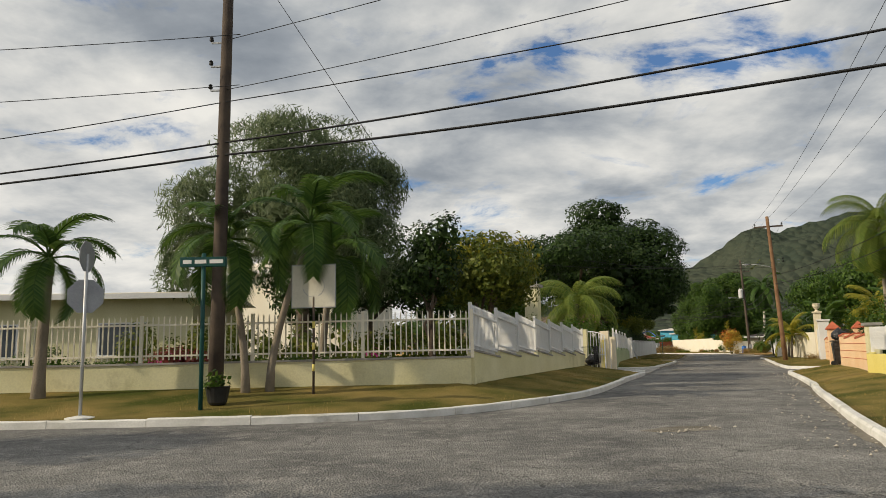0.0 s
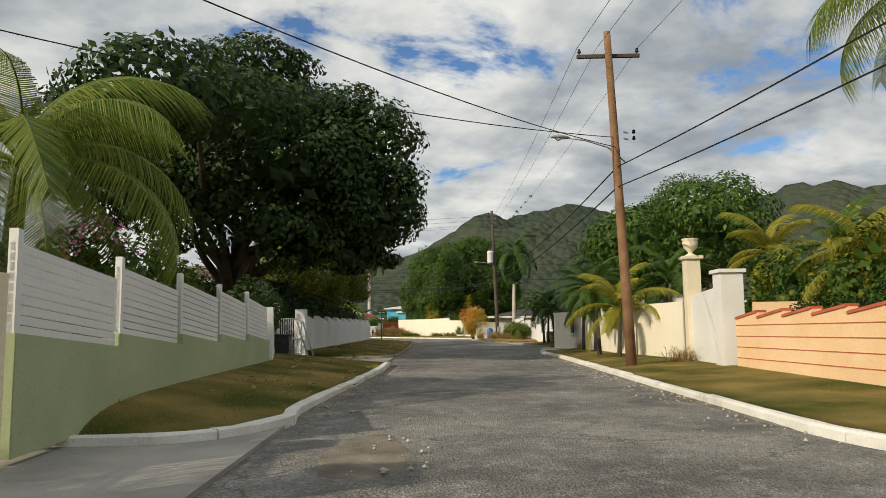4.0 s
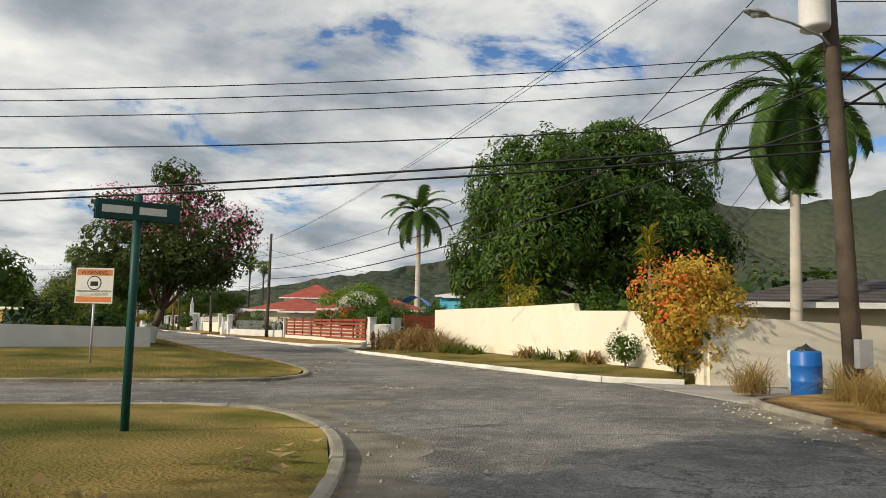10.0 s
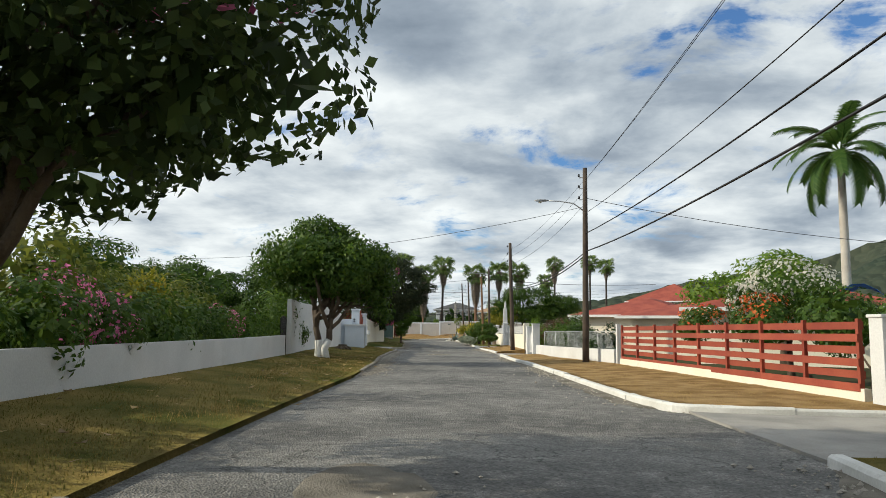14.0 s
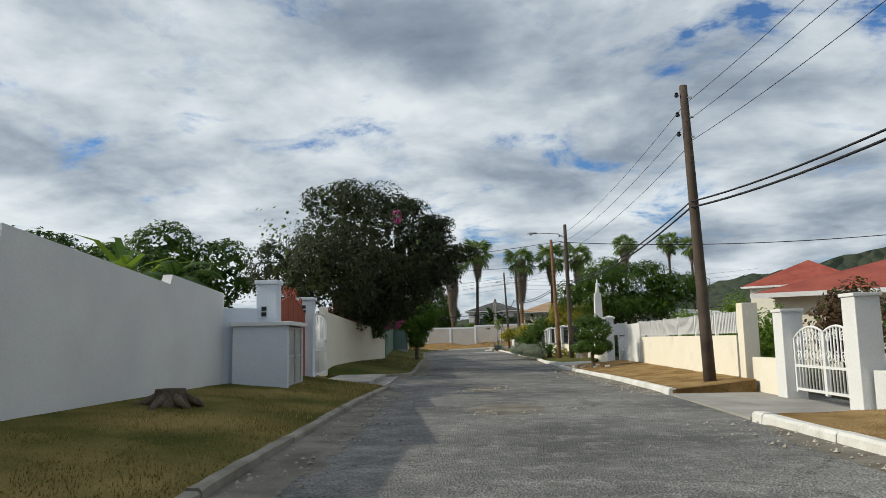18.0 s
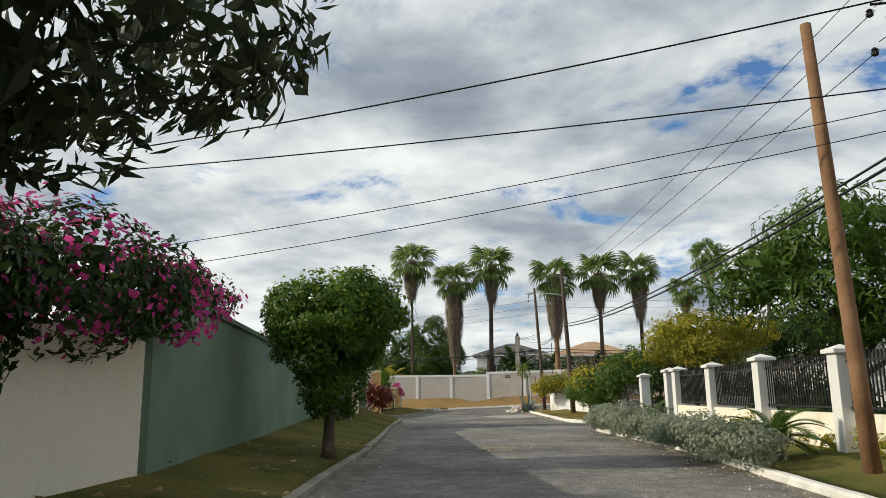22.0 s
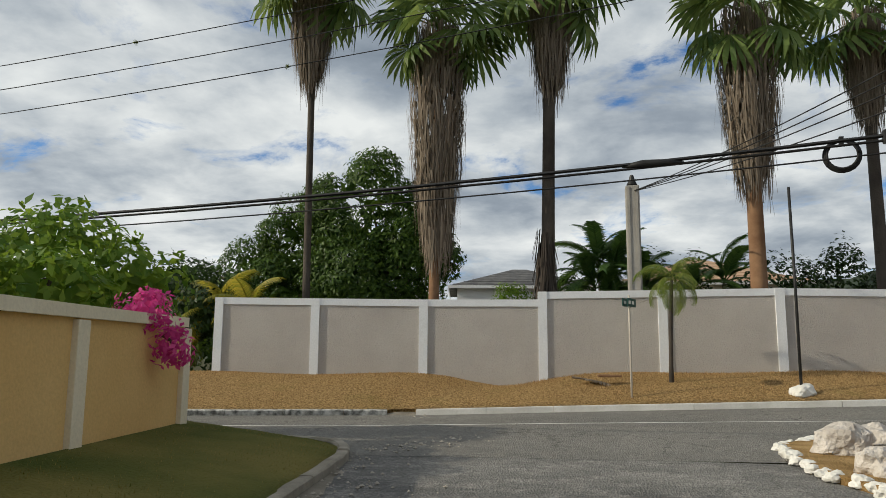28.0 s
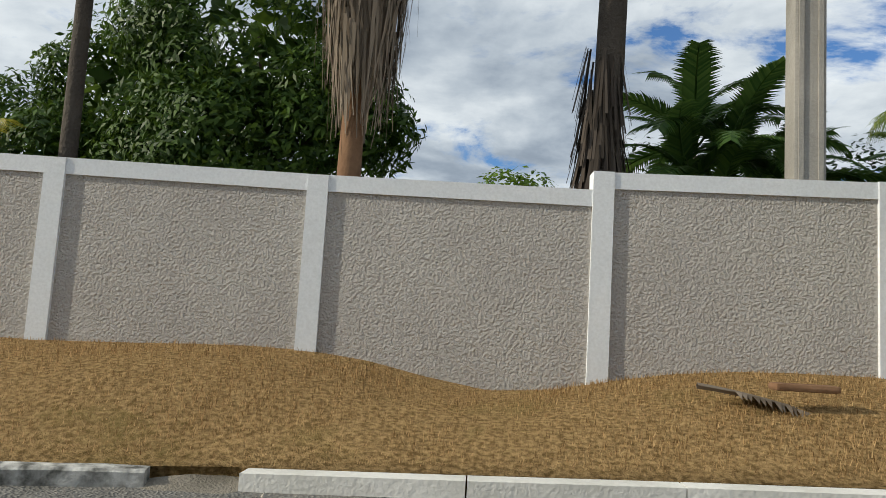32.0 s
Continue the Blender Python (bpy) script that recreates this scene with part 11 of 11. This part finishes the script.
bush("flowering_shrub", (-0.4, 206.4, 0.3), [(0, 0, 2.5, 1.5, 1.6, 1.2), (1.2, -0.8, 2.9, 1.2, 1.2, 1.0), (0.3, -0.6, 3.6, 1.3, 1.2, 0.9), (-1.7, 0.4, 2.6, 1.5, 1.5, 1.2), (0.5, 1.9, 2.3, 1.3, 1.4, 1.1), (-0.7, 0.6, 3.5, 1.3, 1.3, 0.9), (-3.4, 0.4, 2.7, 1.5, 1.4, 1.1), (0.2, 0.8, 1.4, 1.3, 1.5, 1.0)], L_MID, "dense green shrub dotted with orange blossom behind the screen", "bush", 0.13, 1.6, 401, extra=[("blossom", L_ORANGE, [(0, -0.2, 2.5, 1.5, 1.6, 1.2), (-1.6, 0.6, 2.5, 1.5, 1.5, 1.2)], 0.1, 0.16, "orange blossom"), ("new_foliage", L_YELLOW, [(-0.6, 0.4, 2.9, 1.6, 1.5, 1.2), (0.3, -0.6, 3.4, 1.3, 1.2, 1.0), (0.6, -0.8, 2.4, 1.4, 1.4, 1.1)], 0.12, 0.5, "yellow-green young leaves")])
bush("croton_bush", (-2.4, 217.6, 0.15), [(0, 0, 0.7, 1.0, 0.8, 0.7), (0.9, -0.3, 0.6, 0.7, 0.7, 0.6)], L_CROTON, "dark red flowering bush beside the drive", "bush", 0.11, 1.6, 402, extra=[("pink_bloom", L_MAGENTA, [(0, 0, 0.85, 1.0, 0.8, 0.6)], 0.08, 0.25, "pink bracts")])
for i, (x, y, h) in enumerate(((38.7, 114.3, 3.5), (39.4, 113.2, 2.9), (40.2, 105.4, 4.2))):
    o = thing("dracaena", "slim dracaena stem with yellow-green leaf rosettes over the wall", "dracaena", Matrix.Translation((x, y, 0.1)))
    tube_part("stem", [(0, 0, -0.1), (0.05, 0, h * 0.5), (0.0, 0.05, h)], [0.06, 0.05, 0.04], M_PALMBARK, o, 7)
    for k in range(3):
        rs = random.Random(500 + i * 5 + k)
        v, f = [], []
        for n in range(46):
            a, t = rs.random() * 6.283, rs.uniform(-0.5, 1.0)
            l = rs.uniform(0.45, 0.75)
            c = Vector((0.0, 0.0, h - 0.42 * k))
            d = Vector((math.cos(a) * (1 - 0.4 * abs(t)), math.sin(a) * (1 - 0.4 * abs(t)), t))
            s = Vector((-math.sin(a), math.cos(a), 0)) * 0.035
            m1, e1 = c + d * l * 0.55, c + d * l + Vector((0, 0, -0.18 * l))
            b0 = len(v)
            v += [tuple(c - s * 0.5), tuple(c + s * 0.5), tuple(m1 + s), tuple(e1), tuple(m1 - s)]
            f += [(b0, b0 + 1, b0 + 2, b0 + 4), (b0 + 4, b0 + 2, b0 + 3)]
        link_mesh("rosette", v, f, L_GOLDPALM if k else L_YELLOW, o)
bush("climbing_vine", (39.0, 112.6, 1.6), [(0, 0, 0.7, 0.6, 1.2, 0.6), (-0.35, -0.5, 0.1, 0.25, 0.7, 0.5), (0.1, 1.0, 0.9, 0.6, 0.8, 0.6)], L_YELLOW, "yellow-green vine spilling over the cream wall", "bush", 0.14, 1.1, 420, 0.6)

tree("mango_tree", (56.5, 89.5, 0.2), 4.0, 0.45, [(0, 0, 11.5, 4.6, 4.4, 3.8), (-3.6, 0.8, 10.0, 3.6, 3.6, 3.2), (3.6, -0.8, 10.4, 4.0, 4.0, 3.4), (-1.6, -1.6, 7.6, 4.0, 3.4, 2.8), (-4.4, 1.6, 7.8, 2.8, 2.8, 2.2), (2.6, 2.0, 7.6, 3.6, 3.4, 2.6)], L_MANGO, "large rounded mango tree rising behind the roofs", lsize=0.3, dens=2.0, seed=430, droop=0.4, aspect=0.36, clump=0.1)
hedge("hedge", [(14.2, 63.8, 0.4), (18.7, 75.5, 0.4), (22.8, 85.8, 0.4)], 1.3, 2.1, L_DARK, "dense dark hedge along the white stepped wall", 0.13, 1.3, 440, 0.2)


def fallen_leaves(kerb, wall, lo, hi, zk, zw, n, seed, label):
    """Curled dry leaves lying about on a verge, thicker along the kerb."""
    rng = random.Random(seed)
    k = 120
    A, B = along(kerb, k), along(wall, k)
    v, f = [], []
    for _ in range(n):
        i = int(k * rng.uniform(lo, hi))
        t = rng.random() ** 1.4 * 0.92 - 0.04
        p = A[i].lerp(B[i], t) + Vector((rng.uniform(-0.2, 0.2), rng.uniform(-0.3, 0.3)))
        z = (zk + (zw - zk) * t if t > 0 else 0.02) + 0.055
        s = rng.uniform(0.06, 0.15)
        a = rng.uniform(0, 6.28)
        c, d = math.cos(a) * s, math.sin(a) * s
        b = len(v)
        v += [(p.x + c, p.y + d, z + 0.25 * s), (p.x - d * 0.45, p.y + c * 0.45, z), (p.x - c, p.y - d, z + 0.3 * s), (p.x + d * 0.45, p.y - c * 0.45, z + 0.1 * s)]
        f += [(b, b + 1, b + 3), (b + 1, b + 2, b + 3)]
    tagged(link_mesh("fallen_leaves", v, f, L_BROWNGR, None), label, "leaf litter", kind="stuff")


fallen_leaves(LK3, WK3, 0.05, 0.6, 0.12, 0.4, 420, 501, "curled brown leaves fallen on the shaded lawn")
fallen_leaves(LK2, WK2, 0.2, 1.0, 0.12, 0.4, 90, 502, "scattered brown leaves on the grass verge")
fallen_leaves(LK4, WK4, 0.4, 0.8, 0.12, 0.4, 160, 503, "dry leaves along the grass under the blossom tree")
fallen_leaves(LK5, WK5, 0.15, 0.6, 0.12, 0.5, 130, 504, "dry leaves on the shaded lawn strip")
